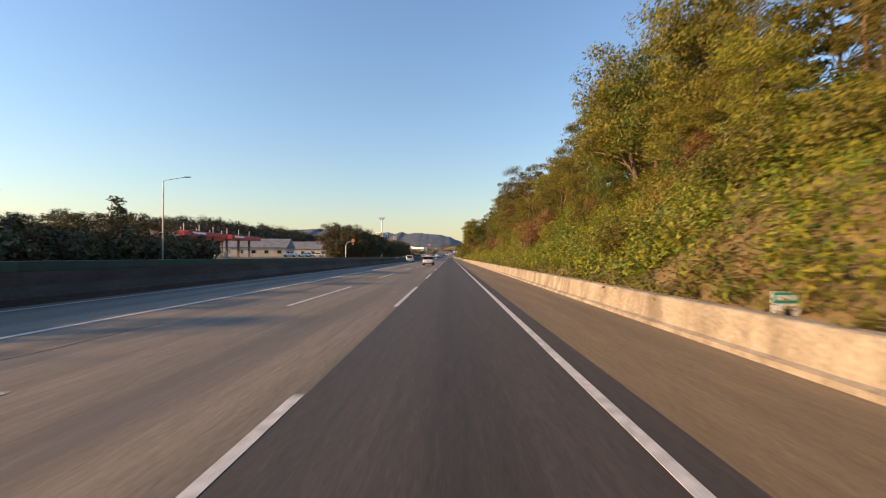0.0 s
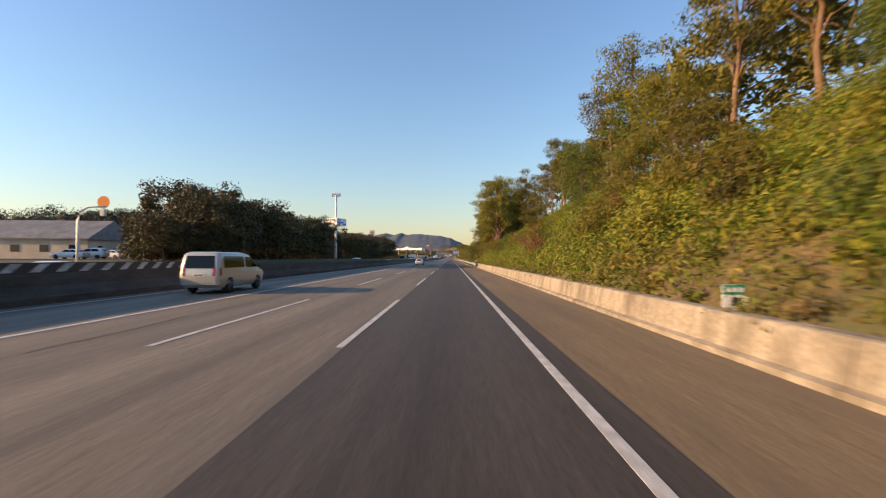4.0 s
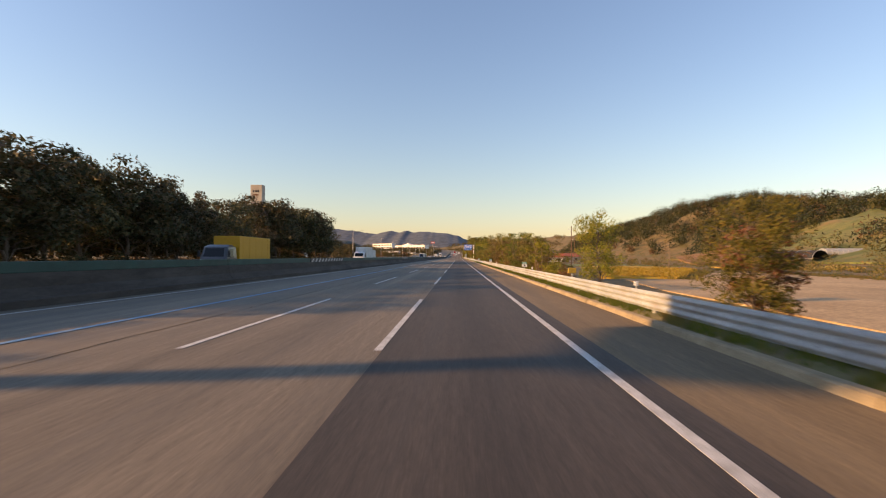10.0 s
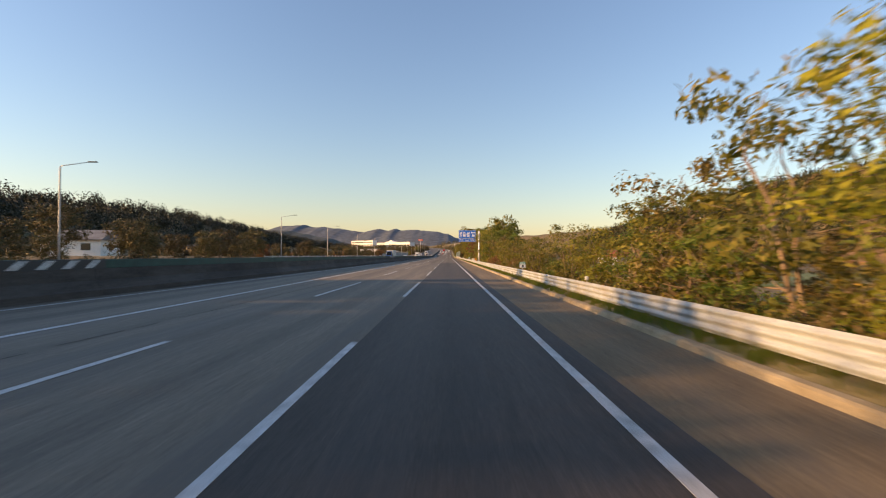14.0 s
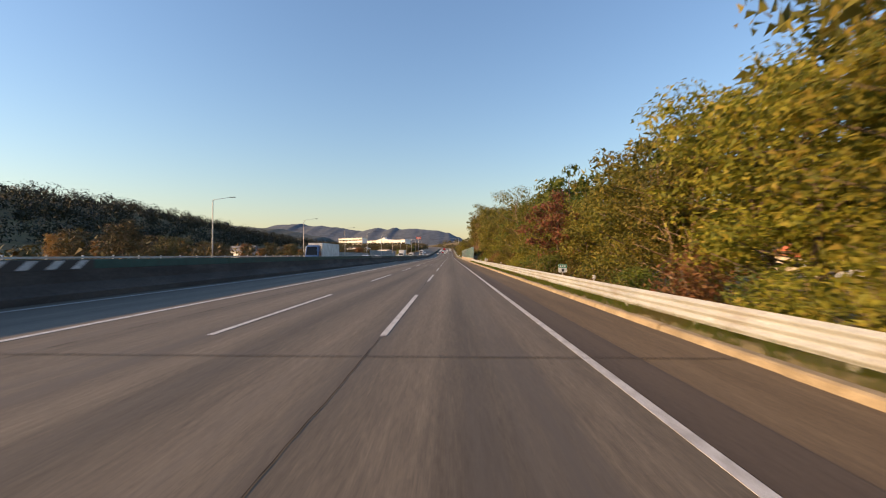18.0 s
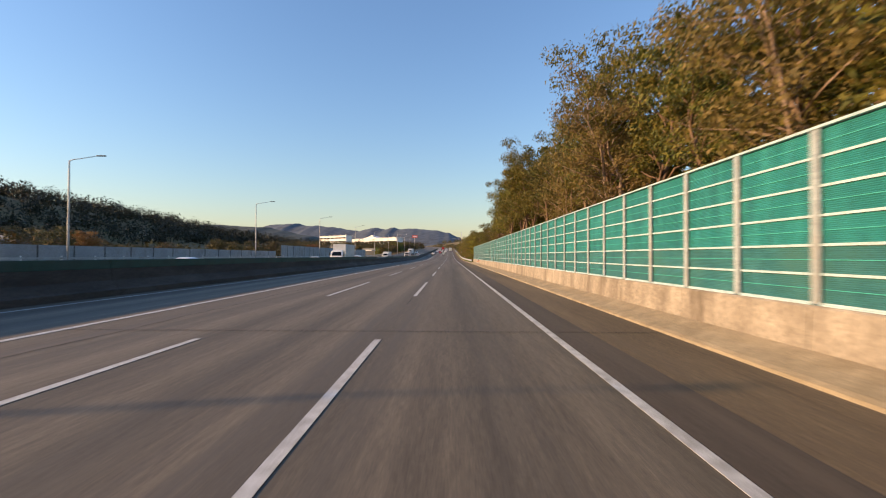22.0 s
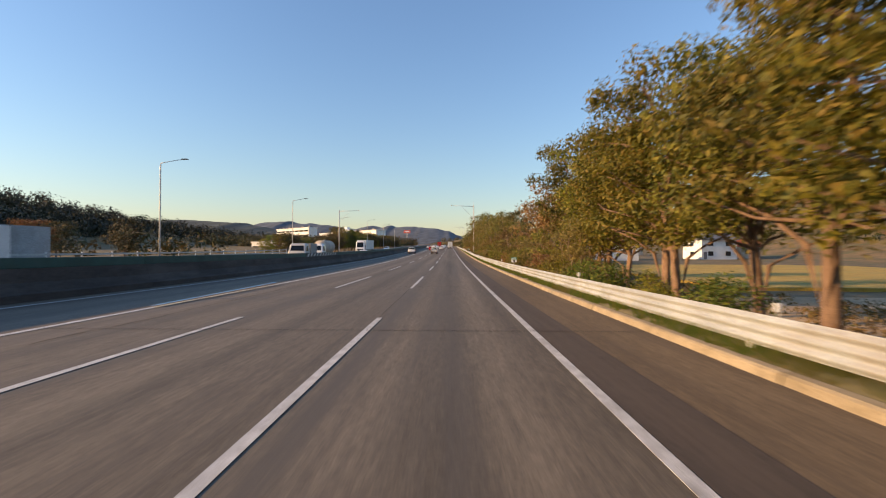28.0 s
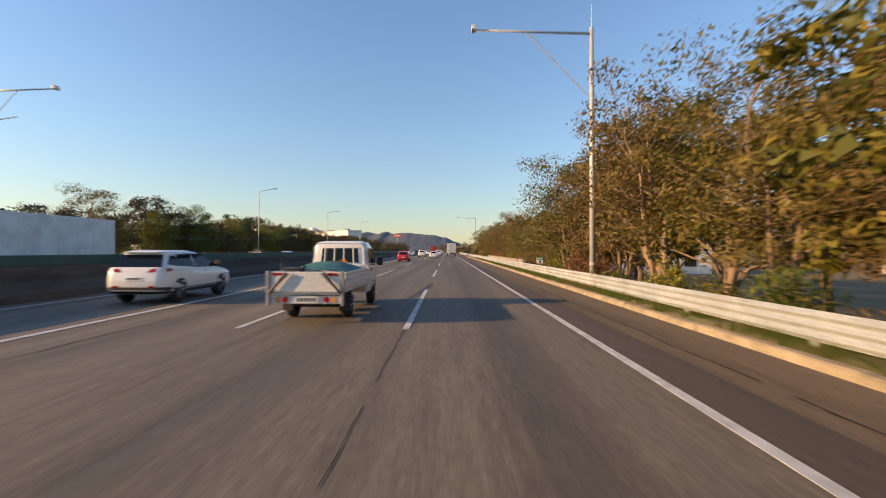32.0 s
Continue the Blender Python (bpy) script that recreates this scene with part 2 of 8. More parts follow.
POLE_WHITE = surface("white_pole_paint", (0.70, 0.69, 0.66), (0.82, 0.81, 0.78), 3, 30, 0.5, 0.0, 0.05, stain=(0.5, 0.46, 0.40), stain_scale=1.0)
DARK_METAL = plain("dark_metal", (0.05, 0.05, 0.05), 0.5, 0.4)
GROUND_MAT = surface("dry_grass_ground", (0.0861, 0.0697, 0.0267), (0.1980, 0.1271, 0.0534), 0.22, 8, 0.95, bump=0.4, stain=(0.0689, 0.0820, 0.0229), stain_scale=0.12)
VERGE = surface("dry_verge_soil", (0.13, 0.105, 0.045), (0.22, 0.175, 0.08), 1.2, 25, 0.95, bump=0.4, stain=(0.1066, 0.1148, 0.0328), stain_scale=0.6)
FIELD = surface("bare_harvested_field", (0.3444, 0.2280, 0.1150), (0.4649, 0.3180, 0.1680), 0.12, 4, 0.95, bump=0.3, stain=(0.2583, 0.1804, 0.0915), stain_scale=0.07)
RICE = surface("ripe_rice_field", (0.3444, 0.2132, 0.0246), (0.492, 0.3116, 0.041), 0.4, 8, 0.9, bump=0.4, stain=(0.2624, 0.2132, 0.041), stain_scale=0.2)
GREENROWS = surface("green_vegetable_rows", (0.0738, 0.1148, 0.0287), (0.1394, 0.1804, 0.0492), 0.9, 8, 0.9, bump=0.4, stretch=(0.2, 1, 1), stain=(0.246, 0.1804, 0.082), stain_scale=0.15)
SHADE_CLOTH = surface("black_shade_cloth", (0.018, 0.018, 0.019), (0.034, 0.034, 0.036), 0.6, 20, 0.85, bump=0.2, stain=(0.06, 0.055, 0.05), stain_scale=0.5)
HILL_GRASS = surface("sunlit_hill_grass", (0.082, 0.102, 0.024), (0.158, 0.152, 0.046), 0.16, 6, 0.95, bump=0.5, stain=(0.225, 0.140, 0.055), stain_scale=0.06)
RED_SOIL = surface("rusty_red_soil", (0.190, 0.090, 0.036), (0.290, 0.150, 0.066), 0.25, 6, 0.95, bump=0.5, stain=(0.130, 0.105, 0.036), stain_scale=0.12)
PALE_BARK = surface("pale_sunlit_bark", (0.1968, 0.1312, 0.082), (0.3116, 0.2214, 0.1476), 6, 40, 0.95, bump=0.6, stretch=(1, 1, 0.3), space="Object", vary=0.15)
BARK = surface("grey_brown_bark", (0.0984, 0.0697, 0.0492), (0.1968, 0.1435, 0.1025), 6, 40, 0.95, bump=0.6, stretch=(1, 1, 0.3), space="Object", vary=0.15)
PINE_BARK = surface("reddish_pine_bark", (0.1394, 0.082, 0.0492), (0.2624, 0.164, 0.1025), 6, 40, 0.95, bump=0.6, stretch=(1, 1, 0.3), space="Object", vary=0.15)
LEAF_GREEN = foliage("green_leaves", [(0.0504, 0.084, 0.01512), (0.084, 0.126, 0.01848), (0.1428, 0.168, 0.02184), (0.21, 0.2016, 0.0294)])
LEAF_OLIVE = foliage("olive_autumn_leaves", [(0.0714, 0.0756, 0.01512), (0.126, 0.1218, 0.01848), (0.1932, 0.168, 0.02352), (0.2688, 0.1974, 0.0378)])
LEAF_YELLOW = foliage("yellowing_leaves", [(0.0924, 0.105, 0.01344), (0.168, 0.168, 0.01848), (0.2688, 0.2394, 0.02184), (0.2856, 0.2016, 0.0336)])
LEAF_BROWN = foliage("rust_brown_leaves", [(0.1394, 0.06468, 0.02688), (0.2369, 0.1075, 0.04284), (0.3007, 0.1613, 0.06468), (0.1504, 0.1184, 0.03192)])
LEAF_TAN = foliage("tan_olive_leaves", [(0.1092, 0.0798, 0.0252), (0.168, 0.126, 0.0336), (0.2268, 0.1596, 0.0462), (0.2856, 0.1932, 0.0672)])
LEAF_RED = foliage("red_brown_leaves", [(0.1294, 0.04284, 0.03192), (0.215, 0.06468, 0.04284), (0.215, 0.1075, 0.04284), (0.1075, 0.0966, 0.03192)])
LEAF_PINE = foliage("pine_needles", [(0.0504, 0.063, 0.01512), (0.0924, 0.0966, 0.01848), (0.1596, 0.1386, 0.02184), (0.2268, 0.1596, 0.0336)], translucency=0.2)
# leaves for backlit trees and hedges; their shade is part of the colour
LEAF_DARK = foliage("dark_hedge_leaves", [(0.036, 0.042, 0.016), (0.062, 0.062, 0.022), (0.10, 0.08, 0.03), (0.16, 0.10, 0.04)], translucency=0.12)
LEAF_BRUSH = foliage("slope_brush_leaves", [(0.055, 0.105, 0.014), (0.13, 0.19, 0.017), (0.26, 0.27, 0.022), (0.35, 0.30, 0.03)], 0.11,
                     (0.2772, 0.1428, 0.0504), 0.38)
LEAF_VERGE = foliage("fresh_verge_weeds", [(0.0966, 0.1504, 0.02184), (0.1613, 0.2041, 0.02688), (0.2369, 0.2369, 0.03192), (0.2797, 0.2041, 0.05376)], 0.2, (0.2856, 0.1848, 0.0756), 0.42)
LEAF_SCRUB = foliage("brown_olive_scrub", [(0.0504, 0.0588, 0.01512), (0.0924, 0.0882, 0.021), (0.1596, 0.126, 0.0336), (0.2268, 0.1596, 0.0504)], 0.3, (0.2016, 0.1176, 0.0462), 0.45)
LEAF_HILL = foliage("far_hill_woods", [(0.0326, 0.0409, 0.0121), (0.0575, 0.0613, 0.0166), (0.106, 0.0856, 0.0243), (0.155, 0.102, 0.0326)], 0.02, (0.128, 0.083, 0.0287), 0.42, 0.1)
LEAF_RICE = foliage("ripe_rice_ears", [(0.30, 0.185, 0.025), (0.40, 0.25, 0.035), (0.48, 0.31, 0.05)], 0.4, (0.26, 0.21, 0.04), 0.35)
LEAF_HILL_GREEN = foliage("dark_green_hill_woods", [(0.018, 0.028, 0.010), (0.030, 0.042, 0.013), (0.048, 0.056, 0.016)], translucency=0.1)
LEAF_HILL_RIGHT = foliage("olive_hill_woods", [(0.050, 0.060, 0.015), (0.082, 0.080, 0.020), (0.125, 0.105, 0.030)], translucency=0.1)
LEAF_HILL_RUST = foliage("rust_hill_woods", [(0.090, 0.052, 0.020), (0.140, 0.078, 0.028), (0.180, 0.105, 0.038)], translucency=0.1)
# left hill leaves: the backlit slope's shade is painted in as near-black colour
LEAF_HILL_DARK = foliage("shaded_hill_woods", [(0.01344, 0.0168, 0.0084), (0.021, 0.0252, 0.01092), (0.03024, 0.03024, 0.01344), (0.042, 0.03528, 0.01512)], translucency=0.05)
# far range: distance haze is mixed into the blue-grey base colour
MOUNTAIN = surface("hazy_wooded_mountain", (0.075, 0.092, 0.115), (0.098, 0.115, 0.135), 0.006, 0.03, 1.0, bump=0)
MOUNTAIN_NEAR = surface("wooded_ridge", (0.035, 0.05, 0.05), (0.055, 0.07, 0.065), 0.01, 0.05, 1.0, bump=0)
WHITE_WALL = surface("white_building_paint", (0.70, 0.68, 0.64), (0.82, 0.80, 0.76), 0.4, 10, 0.8, bump=0.05)
BEIGE_WALL = surface("beige_building_paint", (0.451, 0.3772, 0.2952), (0.5576, 0.4756, 0.3772), 0.4, 10, 0.8, bump=0.05)
ROOF_GREY = surface("grey_roofing", (0.12, 0.12, 0.125), (0.20, 0.20, 0.205), 0.5, 10, 0.7, bump=0.05)
ROOF_RED = surface("red_roofing", (0.3444, 0.082, 0.041), (0.451, 0.123, 0.0615), 0.5, 10, 0.7, bump=0.05)
GLASS_DARK = plain("dark_window_glass", (0.02, 0.024, 0.028), 0.08)
BARRIER_GREEN = surface("green_perforated_steel", (0.0117, 0.1485, 0.1330), (0.0270, 0.2205, 0.1947), 4.0, 30, 0.5, bump=0.05, stretch=(1, 1, 0.2),
                        stain=(0.0162, 0.1125, 0.1092), stain_scale=3.0, vary=0.09)
BARRIER_LINE = plain("light_green_seam", (0.06, 0.38, 0.32), 0.5)
BARRIER_TEAL = surface("dull_teal_perforated_steel", (0.02, 0.112, 0.112), (0.038, 0.165, 0.16), 1.5, 20, 0.55, bump=0.05, stain=(0.041, 0.1394, 0.1189), vary=0.05)
BARRIER_RAIL = surface("pale_mint_steel_rail", (0.3784, 0.4928, 0.4950), (0.4644, 0.5808, 0.5850), 2, 20, 0.5, bump=0.03)
BARRIER_POST = surface("pale_grey_steel_post", (0.2924, 0.3256, 0.3240), (0.3784, 0.4136, 0.4095), 2, 20, 0.6, bump=0.03, stain=(0.2962, 0.2814, 0.2435))
SIGN_BLUE = plain("blue_sign_sheeting", (0.008, 0.15, 0.66), 0.35)
SIGN_WHITE = plain("white_sign_sheeting", (0.85, 0.86, 0.86), 0.4)
SIGN_GREEN = plain("green_marker_sheeting", (0.03, 0.30, 0.20), 0.45)
SIGN_ORANGE = plain("orange_sheeting", (0.75, 0.22, 0.015), 0.4)
SIGN_DARK = plain("dark_lettering", (0.03, 0.03, 0.035), 0.6)
FENCE_PALE = surface("pale_grey_fence_panel", (0.24, 0.262, 0.272), (0.31, 0.326, 0.330), 0.6, 12, 0.6, bump=0.05, stain=(0.20, 0.20, 0.195))

# ---- helpers for building ----
def mesh_object(name, verts, faces, mat, parent=None, smooth=False):
    me = bpy.data.meshes.new(name)
    me.from_pydata([tuple(v) for v in verts], [], faces)
    me.validate()
    if smooth:
        me.shade_smooth()
    for m in (mat if isinstance(mat, (list, tuple)) else [mat]):
        me.materials.append(m)
    ob = new(name, me)
    if parent is not None:
        ob.parent = parent
    return ob


def part(name, bm, material, parent, label="", smooth=False):
    """Links a bmesh as one mesh object under a thing or part."""
    bmesh.ops.recalc_face_normals(bm, faces=bm.faces[:])
    me = bpy.data.meshes.new(name)
    bm.to_mesh(me)
    bm.free()
    if smooth:
        me.shade_smooth()
    for m in (material if isinstance(material, (list, tuple)) else [material]):
        me.materials.append(m)
    ob = new(name, me)
    if parent is not None:
        ob.parent = parent
    if label:
        ob["label"] = label
    return ob


def share(ob, place, parent=None, name=None):
    """Another object on the same mesh."""
    o = new(name or ob.name.split(".")[0], ob.data)
    o.parent = ob.parent if parent is None else parent
    o.matrix_basis = place if isinstance(place, Matrix) else Matrix.Translation(place)
    if "label" in ob:
        o["label"] = ob["label"]
    return o


def empty(name, place=(0, 0, 0), label="", category="", group="", kind="", turn=0.0):
    e = new(name)
    e.empty_display_size = 0.3
    e.matrix_basis = pose(*place, 0, 0, turn)
    return tagged(e, label, category, group, kind)


def bm_box(x0, x1, y0, y1, z0, z1, bevel=0.0, bm=None):
    bm = bm or bmesh.new()
    v = [bm.verts.new(p) for p in ((x0, y0, z0), (x1, y0, z0), (x1, y1, z0), (x0, y1, z0), (x0, y0, z1), (x1, y0, z1), (x1, y1, z1), (x0, y1, z1))]
    fs = [bm.faces.new([v[i] for i in q]) for q in ((3, 2, 1, 0), (4, 5, 6, 7), (0, 1, 5, 4), (1, 2, 6, 5), (2, 3, 7, 6), (3, 0, 4, 7))]
    if bevel:
        bmesh.ops.bevel(bm, geom=list({e for f in fs for e in f.edges}), offset=bevel, segments=2, affect="EDGES", profile=0.6)
    return bm


def bm_tube(points, radii, sides=8, bm=None, caps=True):
    """A tapered tube along a line of points."""
    bm = bm or bmesh.new()
    rings = []
    for i, p in enumerate(points):
        p = Vector(p)
        a, b = Vector(points[max(0, i - 1)]), Vector(points[min(len(points) - 1, i + 1)])
        d = (b - a).normalized()
        u = d.orthogonal().normalized()
        if abs(d.z) < 0.99:
            u = d.cross(Vector((0, 0, 1))).normalized()
        w = d.cross(u)
        r = radii[i] if isinstance(radii, (list, tuple)) else radii
        rings.append([bm.verts.new(p + r * (math.cos(k * 2 * math.pi / sides) * u + math.sin(k * 2 * math.pi / sides) * w)) for k in range(sides)])
    for a, b in zip(rings, rings[1:]):
        for k in range(sides):
            bm.faces.new((a[k], a[(k + 1) % sides], b[(k + 1) % sides], b[k]))
    if caps:
        bm.faces.new(rings[0][::-1])
        bm.faces.new(rings[-1])
    return bm


def bm_prism(outline, axis, a, b, bm=None):
    """An outline of (u, v) pairs pushed along an axis: x gives (y, z), y gives (x, z), z gives (x, y)."""
    bm = bm or bmesh.new()
    put = {"x": lambda u, v, w: (w, u, v), "y": lambda u, v, w: (u, w, v), "z": lambda u, v, w: (u, v, w)}[axis]
    lo, hi = [bm.verts.new(put(u, v, a)) for u, v in outline], [bm.verts.new(put(u, v, b)) for u, v in outline]
    n = len(outline)
    for i in range(n):
        bm.faces.new((lo[i], lo[(i + 1) % n], hi[(i + 1) % n], hi[i]))
    bm.faces.new(lo[::-1])
    bm.faces.new(hi)
    return bm


def smoothstep(a, b, v):
    u = min(1.0, max(0.0, (v - a) / (b - a)))
    return u * u * (3 - 2 * u)


# ---- the line of the road: straight, then a slow bend to the left on the climb ----
BEND = 1080.0


def bend(x, y, z):
    u = max(0.0, y - BEND)
    return (x - min(u, 900.0) ** 2 / 9000.0 - max(0, u - 900) * 0.2, y, z + climb(y))


def stations(a, b, step=40.0):
    n = max(1, round((b - a) / step))
    ys = {a + (b - a) * i / n for i in range(n + 1)}
    if b > CLIMB_START:
        ys = {y for y in ys if y <= CLIMB_START - 5} | {a, b} | {float(y) for y in range(745, 1080, 5) if a < y < b} | {float(y) for y in range(1080, 4900, 20) if a < y < b}
    return sorted(ys)


def strip(name, profile, a, b, mat, parent=None, step=40.0, closed=False):
    """A cross-section of (x, z) pairs drawn along the road from a to b."""
    ys = stations(a, b, step)
    k = len(profile)
    verts = [bend(x, y, z) for y in ys for x, z in profile]
    faces = []
    for i in range(len(ys) - 1):
        for j in range(k if closed else k - 1):
            q = (j + 1) % k
            faces.append((i * k + j, (i + 1) * k + j, (i + 1) * k + q, i * k + q))
    if closed:
        faces += [tuple(range(k)), tuple(range(len(verts) - 1, len(verts) - 1 - k, -1))]
    return mesh_object(name, verts, faces, mat, parent)


def bumpy(x, y, s=1.0):
    return noise.noise(Vector((x * 0.05 * s, y * 0.05 * s, 3.7)))


# ---- ground ----
def land(x, y):
    """Height of the ground beside the road."""
    n = bumpy(x, y)
    base = bend(0, y, 0)[2]
    x = x - bend(0, y, 0)[0]
    if x > 5.3:
        bank = 1 - smoothstep(188, 258, y)
        rise = 0.55 + 7.6 * min(1.0, max(0.0, (x - 5.8) / 10.0)) + 3.0 * smoothstep(16, 60, x)
        z1 = rise + n * 0.6 * smoothstep(6, 10, x)
        low = -1.5 * smoothstep(6.2, 10.5, x) * (1 - smoothstep(600, 640, y) + smoothstep(715, 760, y))
        low += 2.2 * smoothstep(6.5, 11, x) * smoothstep(600, 640, y) * (1 - smoothstep(715, 745, y))
        hill = (26 + 16 * smoothstep(500, 640, y) - 8 * smoothstep(740, 900, y) + 5 * n) * smoothstep(95, 215, x) * smoothstep(150, 420, y)
        z2 = low + hill + 0.15 * n
        return base + bank * z1 + (1 - bank) * z2
    if x < -36.0:
        near = -0.3 + 1.6 * smoothstep(-36, -44, x) * (1 - smoothstep(480, 520, y))
        hill = (41 + 9 * n) * smoothstep(-150, -330, x) * smoothstep(330, 620, y) * (1 - 0.75 * smoothstep(900, 1350, y))
        knoll = 3 * smoothstep(-40, -72, x) * (1 - smoothstep(-230, -300, x)) * smoothstep(1075, 1165, y) * (1 - smoothstep(1500, 1700, y))
        return base + near + max(hill, knoll) + 0.1 * n
    return base - 0.12


def ground_sheet():
    xs = [-4200, -2500, -1500, -900, -600, -450] + list(range(-380, -140, 30)) + list(range(-140, -44, 12)) + [-44, -40, -37, -36, -34.6, -15.2, -14.4, 4.9, 5.3,
         5.7, 6.2, 7, 8, 9, 10, 11, 12, 13, 14, 15, 16, 18, 21, 25, 30, 38, 48, 60, 75] + list(range(90, 260, 8)) + [290, 340, 420, 600, 900, 1500, 2500, 4200]
    ys = [-600, -300, -150, -80] + list(range(-40, 280, 8)) + list(range(280, 600, 8)) + list(range(600, 1080, 16)) + list(range(1080, 2000, 60)) + [2200, 2600, 3200, 4000, 4900]
    k = len(xs)
    verts = []
    for y in ys:
        for x in xs:
            bx = bend(0, y, 0)[0]
            verts.append((x + bx, y, land(x + bx, y)))
    faces = [(i * k + j, i * k + j + 1, (i + 1) * k + j + 1, (i + 1) * k + j) for i in range(len(ys) - 1) for j in range(k - 1)]
    return tagged(mesh_object("ground", verts, faces, GROUND_MAT, smooth=True), "dry grass and soil beside the motorway", "ground", kind="structure")


ground_sheet()

# ---- road ----
road = tagged(strip("road", [(-14.3, -0.06), (-14.3, 0.0), (1.9, 0.0), (1.9, -0.06)], -60, 483, CONCRETE_ROAD, step=20),
              "worn pale concrete motorway lanes with long stains", "road", kind="structure")
strip("lanes_further", [(-14.3, -0.06), (-14.3, 0.0), (1.9, 0.0), (1.9, -0.06)], 483, 2400, GREY_ROAD, road)
strip("asphalt_lane", [(-1.72, -0.05), (-1.72, 0.004), (2.27, 0.004), (2.27, -0.05)], -60, 483, DARK_ASPHALT, road)["label"] = "dark resurfaced asphalt lane"
strip("shoulder", [(1.9, -0.05), (1.9, 0.0), (4.95, 0.0), (4.95, -0.05)], -60, 483, SHOULDER, road)
strip("shoulder", [(1.9, -0.05), (1.9, 0.0), (4.95, 0.0), (4.95, -0.05)], 483, 2400, SHOULDER_FAR, road)
strip("shoulder_edge", [(1.9, 0.0), (1.9, 0.0045), (2.68, 0.0045), (2.68, 0.0)], 483, 1400, SEALED_EDGE, road)
road_b = tagged(strip("road_opposite", [(-35.2, -0.06), (-35.2, 0.0), (-15.1, 0.0), (-15.1, -0.06)], -60, 2400, GREY_ROAD),
                "grey asphalt of the opposite carriageway", "road", kind="structure")

markings = empty("road_markings", (0, 0, 0), "worn white and blue lane paint on the motorway", "road marking", kind="structure")


def flat_strip(name, x0, x1, a, b, mat, z=0.0085, parent=markings):
    return strip(name, [(x0, z - 0.004), (x0, z), (x1, z), (x1, z - 0.004)], a, b, mat, parent, step=40)


flat_strip("edge_line", 1.73, 1.88, -60, 1700, LINE_WHITE)
flat_strip("median_edge_line", -13.25, -13.1, -60, 1700, LINE_WHITE)
flat_strip("opposite_edge_line", -32.2, -32.05, -60, 1700, LINE_WHITE)
for a, b in ((-60, 196), (226, 274), (352, 438), (472, 1500)):
    flat_strip("bus_lane_line", -9.08, -8.90, a, b, LINE_FAINT if a == 226 else LINE_WHITE)
for a, b in ((196, 226), (274, 352), (438, 472), (772, 782), (884, 892)):
    flat_strip("blue_bus_lane_line", -9.08, -8.90, a, b, LINE_BLUE, 0.0125)
dash = flat_strip("dash", -1.87, -1.73, 0, 10, LINE_WHITE)
for k in range(-3, 60):
    if k:
        share(dash, (0, 20.0 * k, 0))
dash2 = flat_strip("dash", -5.47, -5.33, 0, 10, LINE_WHITE)
for k in range(-3, 60):
    if k:
        share(dash2, (0, 20.0 * k, 0))
for x in (-18.8, -22.4, -26.0):
    for k in range(-2, 50):
        share(dash2, (x + 5.4, 20.0 * k + 7, 0))

# tar-filled long joint beside the lane line, and cross joints
rj = random.Random(4)


def wander_joint(x, a, b, width, wob, name="long_joint"):
    verts, faces, y = [], [], a
    while y < b:
        dx = wob * noise.noise(Vector((x, y * 0.35, 1.0))) + wob * 0.5 * noise.noise(Vector((x, y * 1.7, 5.0))) + wob * 0.35 * noise.noise(Vector((x, y * 6.3, 8.0)))
        w = width * (0.6 + 0.8 * abs(noise.noise(Vector((x, y * 0.9, 9.0)))))
        verts += [bend(x + dx - w / 2, y, 0.0065), bend(x + dx + w / 2, y, 0.0065)]
        y += 0.3
    faces = [(2 * i, 2 * i + 1, 2 * i + 3, 2 * i + 2) for i in range(len(verts) // 2 - 1) if noise.noise(Vector((x, i * 0.026, 3.0))) + 0.5 * noise.noise(Vector((x, i * 0.31, 6.0))) > -0.22]
    mesh_object(name, verts, faces, CRACK, markings)


wander_joint(-1.84, 480, 1060, 0.016, 0.045)
wander_joint(-7.1, -20, 480, 0.04, 0.10)
wander_joint(-7.6, 480, 900, 0.03, 0.12)
wander_joint(3.1, 820, 950, 0.05, 0.15)
for y in (271.5, 498, 546, 568, 611, 648, 688, 768, 781, 858):
    strip("cross_joint", [(-9.0, 0.002), (-9.0, 0.0115), (4.8, 0.0115), (4.8, 0.002)], y, y + 0.035, CRACK, markings)

# ---- barriers ----
def concrete_barrier(a, b, piece=10.0):
    top = empty("concrete_barrier", (0, a, 0), "sunlit buff concrete roadside barrier with stained joints", "barrier", kind="structure")
    prof = [(4.95, -0.05), (4.95, 0.10), (5.08, 0.14), (5.16, 0.66), (5.19, 0.72), (5.24, 0.74), (5.50, 0.74), (5.52, -0.05)]
    first = part("barrier_block", bm_prism(prof, "y", 0.012, piece - 0.012), CONCRETE, top)
    y = piece
    while a + y < b - 0.5:
        share(first, (0, y, 0))
        y += piece
    return top


end_block = concrete_barrier(-43, 197)
low = part("barrier_taper", bm_prism([(4.62, -0.05), (4.64, 0.30), (4.70, 0.36), (5.2, 0.36), (5.22, -0.05)], "y", 240.02, 259.0), CONCRETE, end_block)


def thrie_profile(x):
    """Three-wave beam: (x, z) front and back."""
    front = [(x + 0.035 - 0.042 * (0.5 - 0.5 * math.cos(2 * math.pi * 3 * i / 24)), 0.27 + 0.49 * i / 24) for i in range(25)]
    return front + [(p + 0.012, z) for p, z in front[::-1]]


